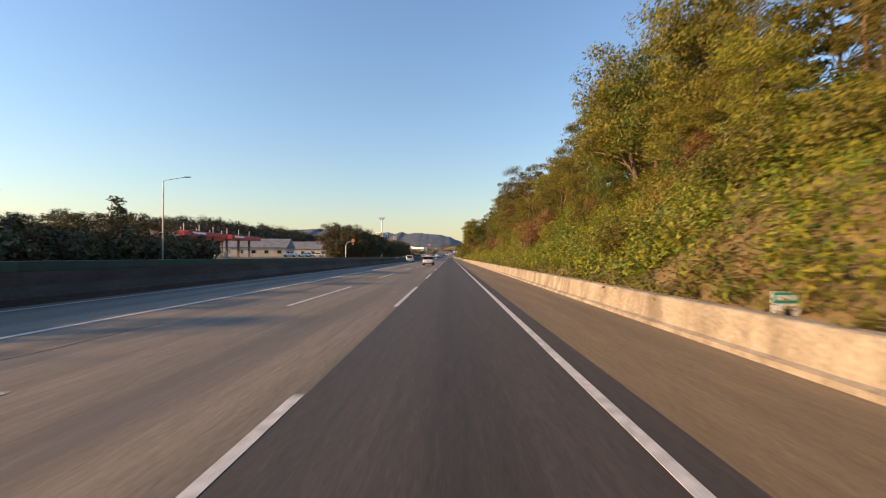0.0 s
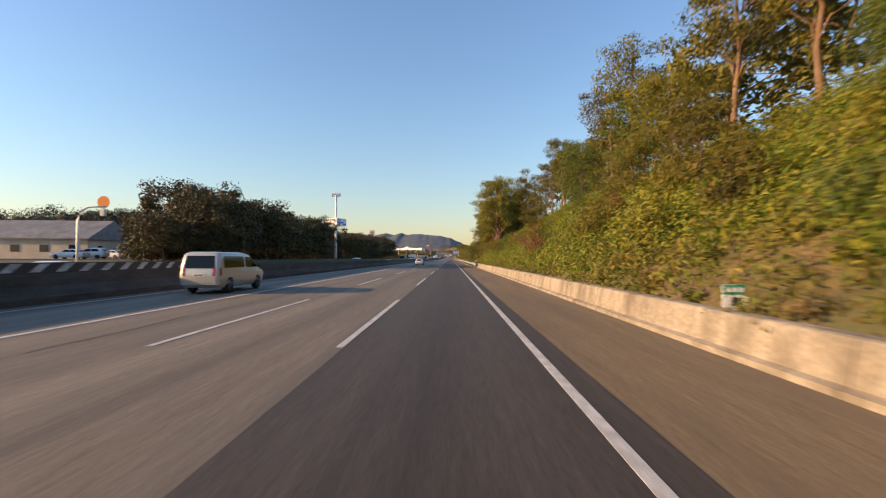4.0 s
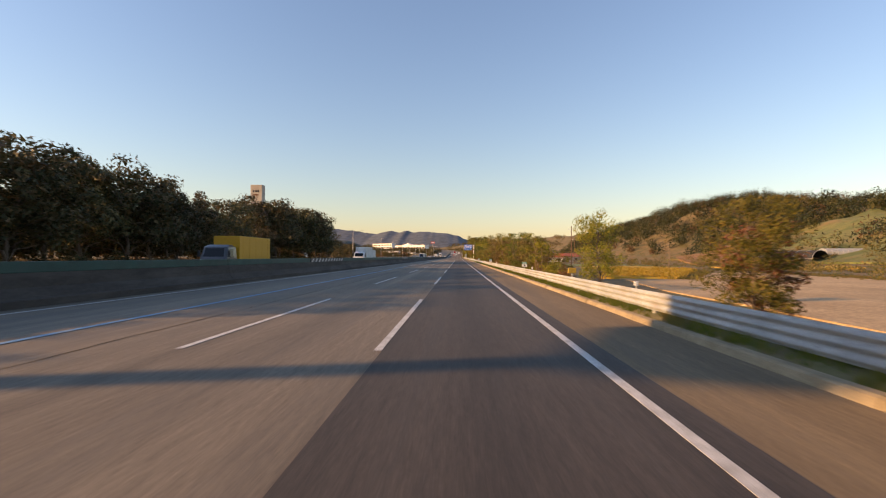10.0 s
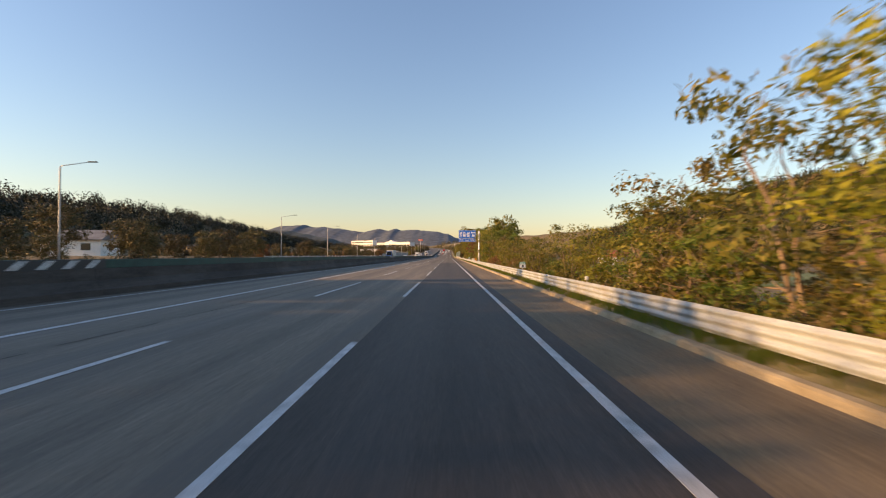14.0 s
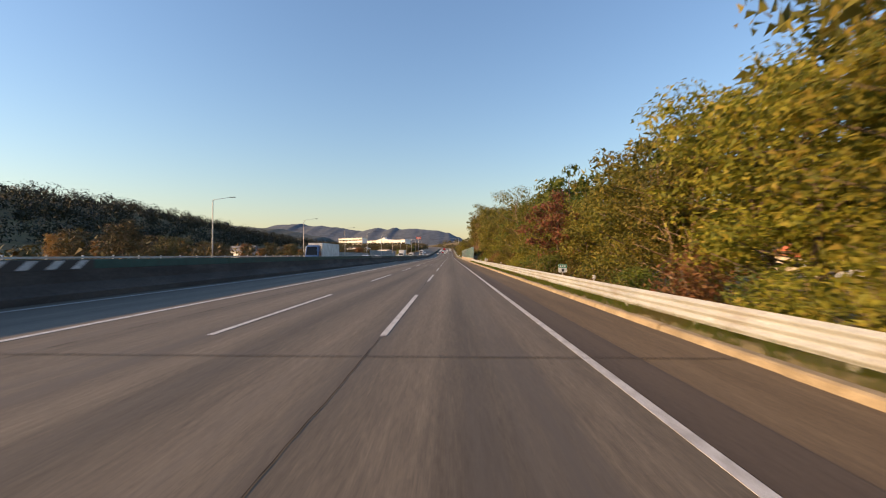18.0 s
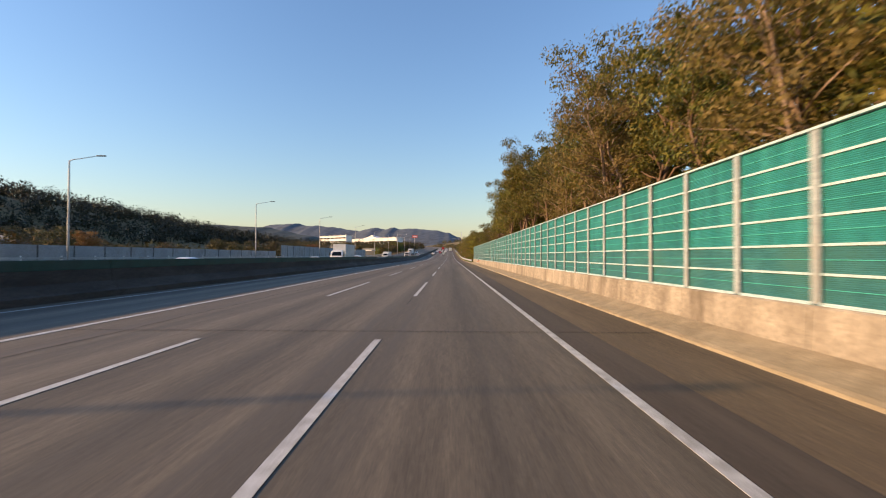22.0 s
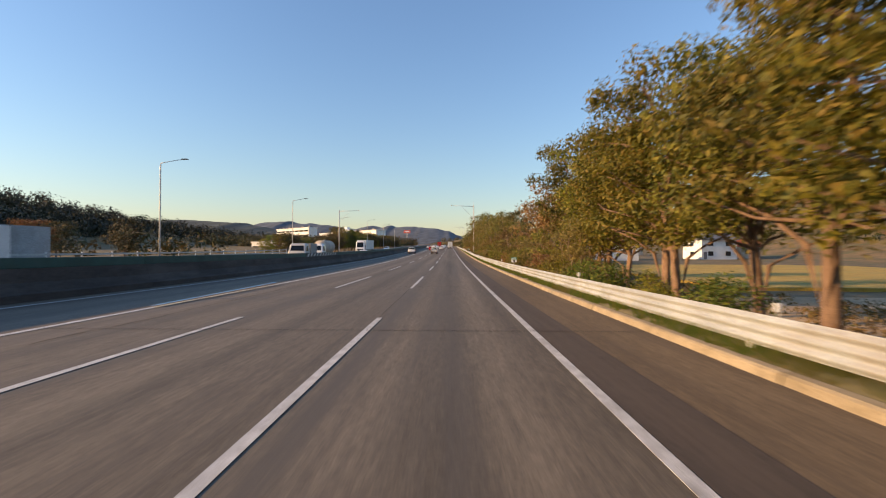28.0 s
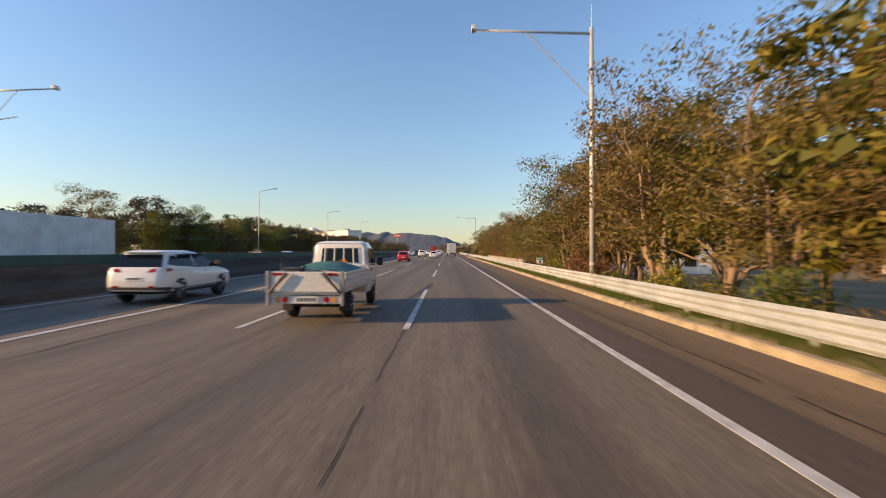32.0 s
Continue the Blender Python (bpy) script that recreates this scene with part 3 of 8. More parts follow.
def guardrail(a, b, x=4.80, pitch=4.0):
    top = empty("guardrail", (0, a, 0), "sunlit galvanised three-wave steel guardrail on posts", "guardrail", kind="structure")
    n = int((b - a) / pitch)
    beam = part("beam", bm_prism(thrie_profile(x), "y", -0.02, pitch + 0.05), STEEL, top)
    post = part("post", bm_tube([(x + 0.16, 0.6, -1.2), (x + 0.16, 0.6, 0.69), (x + 0.16, 0.6, 0.71)], [0.07, 0.07, 0.04], 10), STEEL, top)
    block = part("spacer", bm_box(x + 0.05, x + 0.12, 0.5, 0.7, 0.42, 0.62, 0.01), STEEL, top)
    for k in range(1, n):
        off = (0.0015 * (k % 2), k * pitch, 0)
        share(beam, off), share(post, off), share(block, off)
    return top


guardrail(196, 605)
guardrail(713, 1085)


def kerb_row(a, b, piece=4.0):
    top = empty("kerb", (0, a, 0), "low sunlit buff concrete kerb along the shoulder", "kerb", kind="structure")
    prof = [(4.26, -0.04), (4.31, 0.11), (4.35, 0.14), (4.50, 0.145), (4.54, -0.04)]
    first = part("kerbstone", bm_prism(prof, "y", 0.015, piece - 0.015), KERB_MAT, top)
    rk = random.Random(2)
    y = piece
    while a + y < b:
        share(first, pose(rk.uniform(-0.015, 0.015), y, rk.uniform(-0.015, 0.008), 0, 0, rk.uniform(-0.15, 0.15)))
        y += piece
    strip("verge", [(4.52, 0.03), (4.56, 0.11), (4.75, 0.16), (5.3, 0.19), (6.3, 0.0), (6.6, -0.4)], a, b, VERGE, None)["kind"] = "structure"
    return top


kerb_row(201, 603)
kerb_row(712, 1000)


parapet = empty("concrete_parapet", (0, 908, 0), "short pale concrete parapet between two lengths of guardrail", "barrier", kind="structure")
for k in range(8):
    part("parapet_block", bm_prism([(5.02, -0.1), (5.02, 0.18), (5.12, 0.30), (5.18, 0.92), (5.22, 0.95), (5.40, 0.95), (5.44, -0.1)], "y", 4.0 * k + 0.012, 4.0 * k + 3.988), CONCRETE, parapet)


# noise barrier: concrete plinth, posts, six rows of louvred panels
def noise_barrier(a, n):
    top = empty("noise_barrier", (0, a, 0), "tall green perforated steel noise barrier on a sunlit concrete plinth", "noise barrier", kind="structure")
    xf = 5.28
    prof = [(xf - 0.24, -0.05), (xf - 0.22, 0.16), (xf - 0.12, 0.22), (xf - 0.08, 0.90), (xf - 0.05, 0.93), (xf + 0.25, 0.93), (xf + 0.27, -0.05)]
    wall = part("plinth_block", bm_prism(prof, "y", 0.01, 3.99), CONCRETE, top)
    for k in range(1, n // 2):
        share(wall, (0, 4.0 * k, 0))
    apron = strip("apron", [(4.28, -0.04), (4.31, 0.05), (4.40, 0.09), (4.75, 0.17), (5.08, 0.27), (5.10, 0.0)], 0, 2 * n, KERB_MAT, top)
    bm = bmesh.new()
    for sx, x0, x1 in ((0, -0.085, 0.085), (1, -0.05, 0.05)):
        bm_box(xf + (0.0 if sx == 0 else 0.02), xf + (0.018 if sx == 0 else 0.14), x0, x1, 0.93, 3.66, 0.0, bm)
    post = part("post", bm, BARRIER_POST, top, "pale grey steel post")

    def panel(mat):
        bm = bmesh.new()
        # a pale rail, a thin seam at mid height, and shallow ribs of the perforated sheet
        bm_box(xf + 0.03, xf + 0.10, 0.09, 1.91, 0.0, 0.04, 0.0, bm)
        rails = len(bm.faces)
        bm_box(xf + 0.045, xf + 0.10, 0.09, 1.91, 0.238, 0.25, 0.0, bm)
        seam = len(bm.faces)
        prev = None
        for i in range(28):
            z, x = 0.035 + i * 0.0152, xf + (0.054 if i % 2 else 0.060)
            row = [bm.verts.new((x, 0.09, z)), bm.verts.new((x, 1.91, z))]
            if prev:
                bm.faces.new((prev[0], prev[1], row[1], row[0]))
            prev = row
        bm.faces.ensure_lookup_table()
        for i, f in enumerate(bm.faces):
            f.material_index = 0 if i < rails else 1 if i < seam else 2
        return part("panel", bm, [BARRIER_RAIL, BARRIER_LINE, mat], top)

    green, teal = panel(BARRIER_GREEN), panel(BARRIER_TEAL)
    green.matrix_basis, teal.matrix_basis = Matrix.Translation((0, 0, 0.94 + 2 * 0.453)), Matrix.Translation((0, 0, 0.94))
    for k in range(n + 1):
        if k:
            share(post, (0, 2.0 * k, 0))
        for r in range(6):
            if k < n and (k, r) not in ((0, 0), (0, 2)):
                share(teal if r < 2 else green, (0, 2.0 * k, 0.94 + 0.453 * r))
    part("top_rail", bm_box(xf - 0.01, xf + 0.14, 0, 2.0 * n, 3.658, 3.70), BARRIER_RAIL, top)
    part("bottom_rail", bm_box(xf + 0.0, xf + 0.14, 0, 2.0 * n, 0.93, 0.955), BARRIER_RAIL, top)
    return top


noise_barrier(604, 54)


def median():
    top = empty("median_barrier", (0, 0, 0), "concrete median barrier coloured dark for its shaded side, with dark green upper panels", "barrier", kind="structure")
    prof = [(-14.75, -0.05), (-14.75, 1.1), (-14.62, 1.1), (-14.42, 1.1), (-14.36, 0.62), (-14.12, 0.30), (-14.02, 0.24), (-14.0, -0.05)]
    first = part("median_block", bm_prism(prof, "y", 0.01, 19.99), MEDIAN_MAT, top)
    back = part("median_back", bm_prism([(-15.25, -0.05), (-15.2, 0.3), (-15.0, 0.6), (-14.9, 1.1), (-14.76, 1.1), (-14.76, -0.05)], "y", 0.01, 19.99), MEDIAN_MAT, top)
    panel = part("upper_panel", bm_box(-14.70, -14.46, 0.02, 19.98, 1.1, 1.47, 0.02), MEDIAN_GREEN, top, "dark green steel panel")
    for k in range(-3, 60):
        if k:
            x, y, _ = bend(0, 20.0 * k, 0)
            for o in (first, back, panel):
                share(o, (x, y, 0))
    return top


median()

# ---- plants ----
def leaf_mesh(name, centres, size, mat, seed, normals=None, flat=0.35):
    """One mesh of many small pointed leaves about the given centres."""
    g = np.random.default_rng(seed)
    n = len(centres)
    nor = g.normal(size=(n, 3))
    if normals is not None:
        nor = nor * 0.55 + normals
    nor[:, 2] += flat
    nor /= np.linalg.norm(nor, axis=1)[:, None] + 1e-9
    d = g.normal(size=(n, 3))
    u = np.cross(nor, d)
    u /= np.linalg.norm(u, axis=1)[:, None] + 1e-9
    v = np.cross(nor, u)
    s = (np.asarray(size) * g.uniform(0.6, 1.4, n))[:, None]
    pts = np.stack([centres - u * s * 0.55 + v * s * 0.30, centres + u * s * 0.85 + nor * s * 0.1, centres - u * s * 0.40 - v * s * 0.34], 1).reshape(-1, 3)
    me = bpy.data.meshes.new(name)
    me.vertices.add(3 * n)
    me.vertices.foreach_set("co", pts.astype(np.float32).ravel())
    me.loops.add(3 * n)
    me.loops.foreach_set("vertex_index", np.arange(3 * n, dtype=np.int32))
    me.polygons.add(n)
    me.polygons.foreach_set("loop_start", np.arange(0, 3 * n, 3, dtype=np.int32))
    me.polygons.foreach_set("loop_total", np.full(n, 3, dtype=np.int32))
    me.update()
    me.materials.append(mat)
    return me


def puff(g, centre, radius, n, squash=0.8):
    """Points in the outer part of a rough clump, and their outward directions."""
    d = g.normal(size=(n, 3))
    d /= np.linalg.norm(d, axis=1)[:, None]
    r = radius * (0.55 + 0.55 * g.random(n) ** 0.7)
    k = n // 7
    r[:k] *= 0.62
    p = d * r[:, None]
    p[:, 2] *= squash
    return np.array(centre) + p, d


def sizes(n, leaf):
    """Small leaves outside, a few broad sprays inside each clump."""
    s = np.full(n, leaf)
    s[:n // 7] = leaf * 1.55
    return s


def limb(bm, root, points, radii, sides=5):
    """A branch that grows from a vertex of the stem."""
    rings = []
    for i, p in enumerate(points):
        d = (Vector(p) - (Vector(points[i - 1]) if i else root.co)).normalized()
        u = d.orthogonal().normalized()
        w = d.cross(u)
        rings.append([bm.verts.new(Vector(p) + radii[i] * (math.cos(k * 2 * math.pi / sides) * u + math.sin(k * 2 * math.pi / sides) * w)) for k in range(sides)])
    for k in range(sides):
        bm.faces.new((root, rings[0][k], rings[0][(k + 1) % sides]))
    for a, b in zip(rings, rings[1:]):
        for k in range(sides):
            bm.faces.new((a[k], a[(k + 1) % sides], b[(k + 1) % sides], b[k]))
    bm.faces.new(rings[-1])


def tree(name, height, spread, leaf_mat, bark, seed, leaves=2600, leaf=0.30, trunk=0.16, bare=0.3, stems=1, lean=0.3, shape="round", clumps=26):
    """A tapered trunk with limbs, and a crown of leaf clumps at the limbs' ends."""
    g = np.random.default_rng(seed)
    top = empty(name)
    bm = bmesh.new()
    centres = []
    foot = bm.verts.new((0, 0, -0.5))
    for s in range(stems):
        a0 = g.uniform(0, 6.28)
        base = Vector((0.25 * s * math.cos(a0), 0.25 * s * math.sin(a0), -0.3))
        ln = Vector((math.cos(a0), math.sin(a0), 0)) * lean * height * (0.12 if stems == 1 else 0.35)
        pts, rr = [], []
        for i in range(7):
            f = i / 6
            pts.append(base + Vector((0, 0, f * height * 0.86)) + ln * f ** 1.4 + Vector((g.normal() * 0.04, g.normal() * 0.04, 0)) * height * f)
            rr.append(trunk * (1 - 0.85 * f) * (1.25 if i == 0 else 1))
        before = len(bm.verts)
        limb(bm, foot, pts, rr, 7)
        bm.verts.ensure_lookup_table()
        m = max(5, clumps // stems)
        for k in range(m):
            f = bare + (0.97 - bare) * (k + 0.5) / m
            i = min(5, int(f * 6))
            root = pts[i].lerp(pts[i + 1], f * 6 - i)
            ang = k * 2.399 + g.uniform(-0.5, 0.5)
            if shape == "round":
                w = spread * math.sqrt(max(0.05, 1 - ((f - 0.55) / 0.62) ** 2)) * g.uniform(0.55, 1.05)
            elif shape == "flat":
                w = spread * (0.35 + 0.75 * f) * g.uniform(0.6, 1.1)
            else:
                w = spread * max(0.12, 1.05 - f) * g.uniform(0.7, 1.1)
            tip = root + Vector((math.cos(ang) * w, math.sin(ang) * w, height * g.uniform(0.02, 0.13)))
            mid = root.lerp(tip, 0.5) + Vector((0, 0, -0.03 * height * g.random()))
            r0 = rr[i] * 0.45
            start = bm.verts[before + 7 * i + k % 7]
            limb(bm, start, [start.co.lerp(root, 0.7).lerp(mid, 0.35), mid, tip], [r0, r0 * 0.65, r0 * 0.2])
            bm.verts.ensure_lookup_table()
            centres.append((tip, w))
            if w > spread * 0.6:
                centres.append((root.lerp(tip, 0.55) + Vector((0, 0, 0.05 * height)), w * 0.8))
    part("trunk", bm, bark, top, smooth=True)
    per = max(12, leaves // len(centres))
    P, D, S = [], [], []
    for c, w in centres:
        p, d = puff(g, c, max(0.35, spread * g.uniform(0.19, 0.36)), per, 0.66)
        P.append(p), D.append(d), S.append(sizes(per, leaf))
    crown = new("crown", leaf_mesh("crown", np.concatenate(P), np.concatenate(S), leaf_mat, seed, np.concatenate(D)))
    crown.parent = top
    return top


def bush(name, height, spread, leaf_mat, bark, seed, leaves=1300, leaf=0.2, clumps=14):
    """Several thin stems from one foot and leaf clumps down to the ground."""
    g = np.random.default_rng(seed)
    top = empty(name)
    bm = bmesh.new()
    foot = bm.verts.new((0, 0, -0.3))
    P, D, S = [], [], []
    for k in range(clumps):
        a, f = k * 2.399, (k + 0.5) / clumps
        r = spread * math.sqrt(f) * g.uniform(0.6, 1.0)
        tip = Vector((math.cos(a) * r, math.sin(a) * r, height * (0.95 - 0.55 * f) * g.uniform(0.75, 1.05)))
        limb(bm, foot, [(tip.x * 0.1, tip.y * 0.1, 0.1), tip * 0.55 + Vector((0, 0, 0.1)), tip], [0.035, 0.025, 0.008])
        for q in (1.0, 0.55):
            p, d = puff(g, tip * q, spread * g.uniform(0.3, 0.5), leaves // (2 * clumps), 0.8)
            P.append(p), D.append(d), S.append(sizes(len(p), leaf))
    part("stem", bm, bark, top, smooth=True)
    crown = new("crown", leaf_mesh("crown", np.concatenate(P), np.concatenate(S), leaf_mat, seed, np.concatenate(D)))
    crown.parent = top
    return top


def hide_model(ob):
    """Takes the first model of a kind out of the scene once its copies stand."""
    for o in (*ob.children_recursive, ob):
        bpy.data.objects.remove(o)


rt = random.Random(11)


def plant(models, x, y, scale=1.0, label="", category="tree", group="", z=None, spread=None):
    m = rt.choice(models)
    s = scale * rt.uniform(0.88, 1.14)
    t = copy_thing(m, pose(x, y, land(x, y) - 0.05 if z is None else z, rt.uniform(-3, 3), rt.uniform(-3, 3), rt.uniform(0, 360)))
    t.scale = (s * (spread or 1) * rt.uniform(0.9, 1.1), s * (spread or 1) * rt.uniform(0.9, 1.1), s)
    return tagged(t, label, category, group)


BROAD = [tree("broadleaf_tree", 9.0, 3.0, mat, BARK, 20 + i, 8600, 0.13, 0.17, 0.22, clumps=30) for i, mat in enumerate((LEAF_GREEN, LEAF_OLIVE, LEAF_OLIVE, LEAF_YELLOW))]
PINES = [tree("pine_tree", 12.0, 2.9, mat, PINE_BARK, 40 + i, 7600, 0.14, 0.2, 0.42, shape="flat", clumps=26) for i, mat in enumerate((LEAF_PINE, LEAF_OLIVE, LEAF_PINE))]
TALL = [tree("tall_tree", 13.5, 3.4, mat, PINE_BARK, 50 + i, 11500, 0.165, 0.24, 0.30, clumps=42, lean=0.6) for i, mat in enumerate((LEAF_OLIVE, LEAF_YELLOW, LEAF_GREEN))]
BACK = [tree("broadleaf_tree", 10.5, 3.2, mat, BARK, 30 + i, 2000, 0.30, 0.18, 0.25, clumps=18) for i, mat in enumerate((LEAF_GREEN, LEAF_OLIVE, LEAF_PINE))]
BRANCHY = [tree("branching_tree", 9.6, 3.0, mat, PALE_BARK, 64 + i, 8400, 0.11, 0.15, 0.25, stems=2, lean=0.5, clumps=36) for i, mat in enumerate((LEAF_OLIVE, LEAF_TAN, LEAF_PINE))]
SAPLING = [tree("sapling", 5.2, 1.7, mat, PALE_BARK, 60 + i, 3000, 0.105, 0.055, 0.12, stems=3, lean=0.5, clumps=27) for i, mat in enumerate((LEAF_GREEN, LEAF_OLIVE, LEAF_TAN, LEAF_YELLOW))]
RUST = [tree("rust_tree", 8.0, 3.1, LEAF_BROWN, BARK, 71, 15000, 0.15, 0.17, 0.1, clumps=64)]
REDTREE = [tree("red_tree", 7.0, 2.2, LEAF_RED, BARK, 72, 4200, 0.16, 0.13, 0.3)]
SHRUB = [bush("shrub", 2.6, 1.5, mat, BARK, 80 + i, 2100, 0.115) for i, mat in enumerate((LEAF_GREEN, LEAF_OLIVE, LEAF_BROWN, LEAF_YELLOW))]
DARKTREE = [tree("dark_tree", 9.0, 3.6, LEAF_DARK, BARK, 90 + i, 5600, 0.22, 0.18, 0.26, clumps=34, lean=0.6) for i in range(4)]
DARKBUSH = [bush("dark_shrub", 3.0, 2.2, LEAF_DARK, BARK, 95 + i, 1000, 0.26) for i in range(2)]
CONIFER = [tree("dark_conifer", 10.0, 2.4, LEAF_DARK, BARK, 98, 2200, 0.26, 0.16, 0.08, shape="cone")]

# wooded cutting beside the concrete barrier
L_SLOPE = "olive and green autumn tree on the wooded cutting slope"
y = -12.0
while y < 192:
    plant(BROAD + PINES, rt.uniform(14.5, 16.5), y, rt.uniform(0.68, 0.9) + 0.15 * smoothstep(40, 120, y), L_SLOPE, group="trees on the cutting")
    plant(BACK, rt.uniform(18.5, 23), y + 2.4, rt.uniform(0.75, 0.95) + 0.2 * smoothstep(40, 120, y), L_SLOPE, group="trees on the cutting")
    if rt.random() < 0.55:
        plant(BROAD, rt.uniform(10.5, 13), y + rt.uniform(0, 3), rt.uniform(0.38, 0.6), L_SLOPE, group="trees on the cutting")
    y += rt.uniform(4.2, 5.8)
for y in (7, 11, 15, 19, 23, 27, 31):
    plant(BROAD, rt.uniform(11.5, 13.5), y, rt.uniform(0.55, 0.75), L_SLOPE, group="trees on the cutting")
y = -8.0
while y < 200:
    plant(SHRUB, rt.uniform(7.2, 12.5), y, rt.uniform(0.6, 1.1), "leafy shrub on the sunlit cutting slope", "shrub", "shrubs on the cutting")
    y += rt.uniform(1.6, 3.2)
for y in (31, 34, 37, 40, 43, 46, 50):
    plant(BROAD, rt.uniform(13.8, 15.8), y, rt.uniform(1.1, 1.25), L_SLOPE, group="trees on the cutting")
# tall trees where the cutting ends
for y in (199, 203, 206, 210, 213, 217, 221, 225, 229, 233, 236):
    plant(TALL, rt.uniform(9.0, 11.5), y, rt.uniform(0.95, 1.12), "tall yellow-green tree with bare lower trunk on the bank", group="tall roadside trees")
    if y > 204:
        plant(BACK + TALL, rt.uniform(13.5, 18), y + 2, rt.uniform(0.9, 1.1), "tall yellow-green tree with bare lower trunk on the bank", group="tall roadside trees")
for y in (206, 213, 220, 228, 233, 237, 241, 245):
    if 226 < y < 240:
        plant(BROAD[1:], rt.uniform(9.2, 11.5), y, rt.uniform(0.85, 1.1), "leafy olive tree on the bank", group="bank trees")
    plant(SHRUB, rt.uniform(8.0, 10.5), y + 2, rt.uniform(0.7, 1.0), "leafy shrub on the bank", "shrub", "bank shrubs")
# single bushes beside the open fields
plant(BROAD[:1], 9.0, 275.6, 0.98, "round willow-like tree beside the guardrail", spread=1.2)
plant(BROAD[:1], 10.6, 277.0, 0.95, "round willow-like tree beside the guardrail", spread=1.2)
plant(SHRUB[:2], 9.0, 276.0, 1.3, "leafy shrub at the foot of a round tree", "shrub")
plant(BROAD[3:], 10.0, 272.5, 0.62, "yellow-green small tree beside the guardrail")
plant(BROAD[1:2], 9.3, 287.4, 0.68, "dark olive bush beside the guardrail", spread=0.8)
plant(REDTREE, 10.2, 288.6, 0.74, "dark reddish bush beside the guardrail", spread=0.75)
plant(BROAD[3:], 9.0, 303.5, 0.66, "upright green sapling beside the field", spread=0.75)
for y in (309, 311.5, 314, 252, 256, 260):
    plant(SHRUB, rt.uniform(7.5, 9), y, rt.uniform(0.5, 0.9), "rust and green shrub behind the guardrail", "shrub", "roadside shrubs")
# sapling hedge
y = 316.0
while y < 486:
    if 357 < y < 378:
        y = 379.5
    s = 0.85 + 0.25 * noise.noise(Vector((y * 0.06, 0, 0))) + (0.12 if 345 < y < 375 else -0.12 if 339 < y < 345 else 0.2 if 333 < y < 339 else 0) - (0.05 if 425 < y < 452 else 0) - (0.3 if 477 < y < 487 else 0)
    plant(SAPLING, rt.uniform(7.2, 9.4), y, s, "thin-stemmed olive sapling in the roadside hedge", group="roadside saplings")
    if rt.random() < 0.5:
        plant(SAPLING, rt.uniform(10, 13), y + 1, s * 1.05, "thin-stemmed olive sapling in the roadside hedge", group="roadside saplings")
    if rt.random() < 0.6:
        plant(SHRUB, rt.uniform(6.9, 8.2), y + 1.5, rt.uniform(0.5, 0.8), "rust and green shrub behind the guardrail", "shrub", "roadside shrubs")
    y += rt.uniform(2.2, 3.4)
for sy, sc in ((453, 1.05), (457, 1.2), (460, 1.35), (463, 1.4), (466, 1.3)):
    plant(SAPLING, rt.uniform(7.8, 8.6), sy, sc, "tall thin tree behind the guardrail")
plant(SAPLING, 9.3, 474.3, 1.5, "tall thin tree behind the guardrail"), plant(SAPLING, 8.7, 475.6, 1.4, "tall thin tree behind the guardrail"), plant(SAPLING, 9.0, 473.2, 1.5, "tall thin tree behind the guardrail")
for sx, sy, sc in ((8.6, 346.5, 1.3), (9.0, 349, 1.4), (8.3, 351.5, 1.3), (8.8, 337.0, 1.08), (8.5, 334.0, 0.95), (9.2, 354.5, 1.25), (9.0, 364, 0.9), (8.4, 381.5, 1.4), (9.2, 385, 1.55), (8.6, 389, 1.55), (9.6, 393, 1.5), (8.9, 397, 1.5), (10.4, 366, 0.9)):
    plant(SAPLING, sx, sy, sc, "tall thin tree behind the guardrail")
# dense roadside wood before the noise barrier
y = 488.0
while y < 602:
    s = 0.74 + 0.38 * smoothstep(488, 500, y) - 0.14 * smoothstep(514, 522, y) + 0.14 * smoothstep(532, 540, y) - 0.4 * smoothstep(562, 563, y) * (1 - smoothstep(566, 567, y))
    plant(BROAD + BRANCHY[:1], rt.uniform(9.8, 11.6), y, s * rt.uniform(0.85, 1.15), "leafy olive tree in the dense roadside wood", group="roadside wood")
    plant(BACK, rt.uniform(12.5, 16), y + 1.8, s * rt.uniform(0.95, 1.2), "leafy olive tree in the dense roadside wood", group="roadside wood")
    plant(SHRUB, rt.uniform(6.9, 8.3), y + 1, rt.uniform(0.6, 1.0), "leafy shrub under the roadside trees", "shrub", "roadside shrubs")
    plant(SHRUB, rt.uniform(7.2, 8.6), y + 2.6, rt.uniform(0.6, 1.0), "leafy shrub under the roadside trees", "shrub", "roadside shrubs")
    y += rt.uniform(3.4, 4.6)
plant(REDTREE, 9.4, 532.0, 1.32, "red-brown autumn tree in the roadside wood")
plant(TALL, 8.8, 588.5, 0.8, "tall olive tree standing above the wood"), plant(TALL, 9.3, 593.5, 0.84, "tall olive tree standing above the wood")
plant(TALL, 10.2, 571, 0.85, "tall olive tree standing above the wood"), plant(TALL, 10.0, 597, 0.9, "tall olive tree beside the noise barrier")
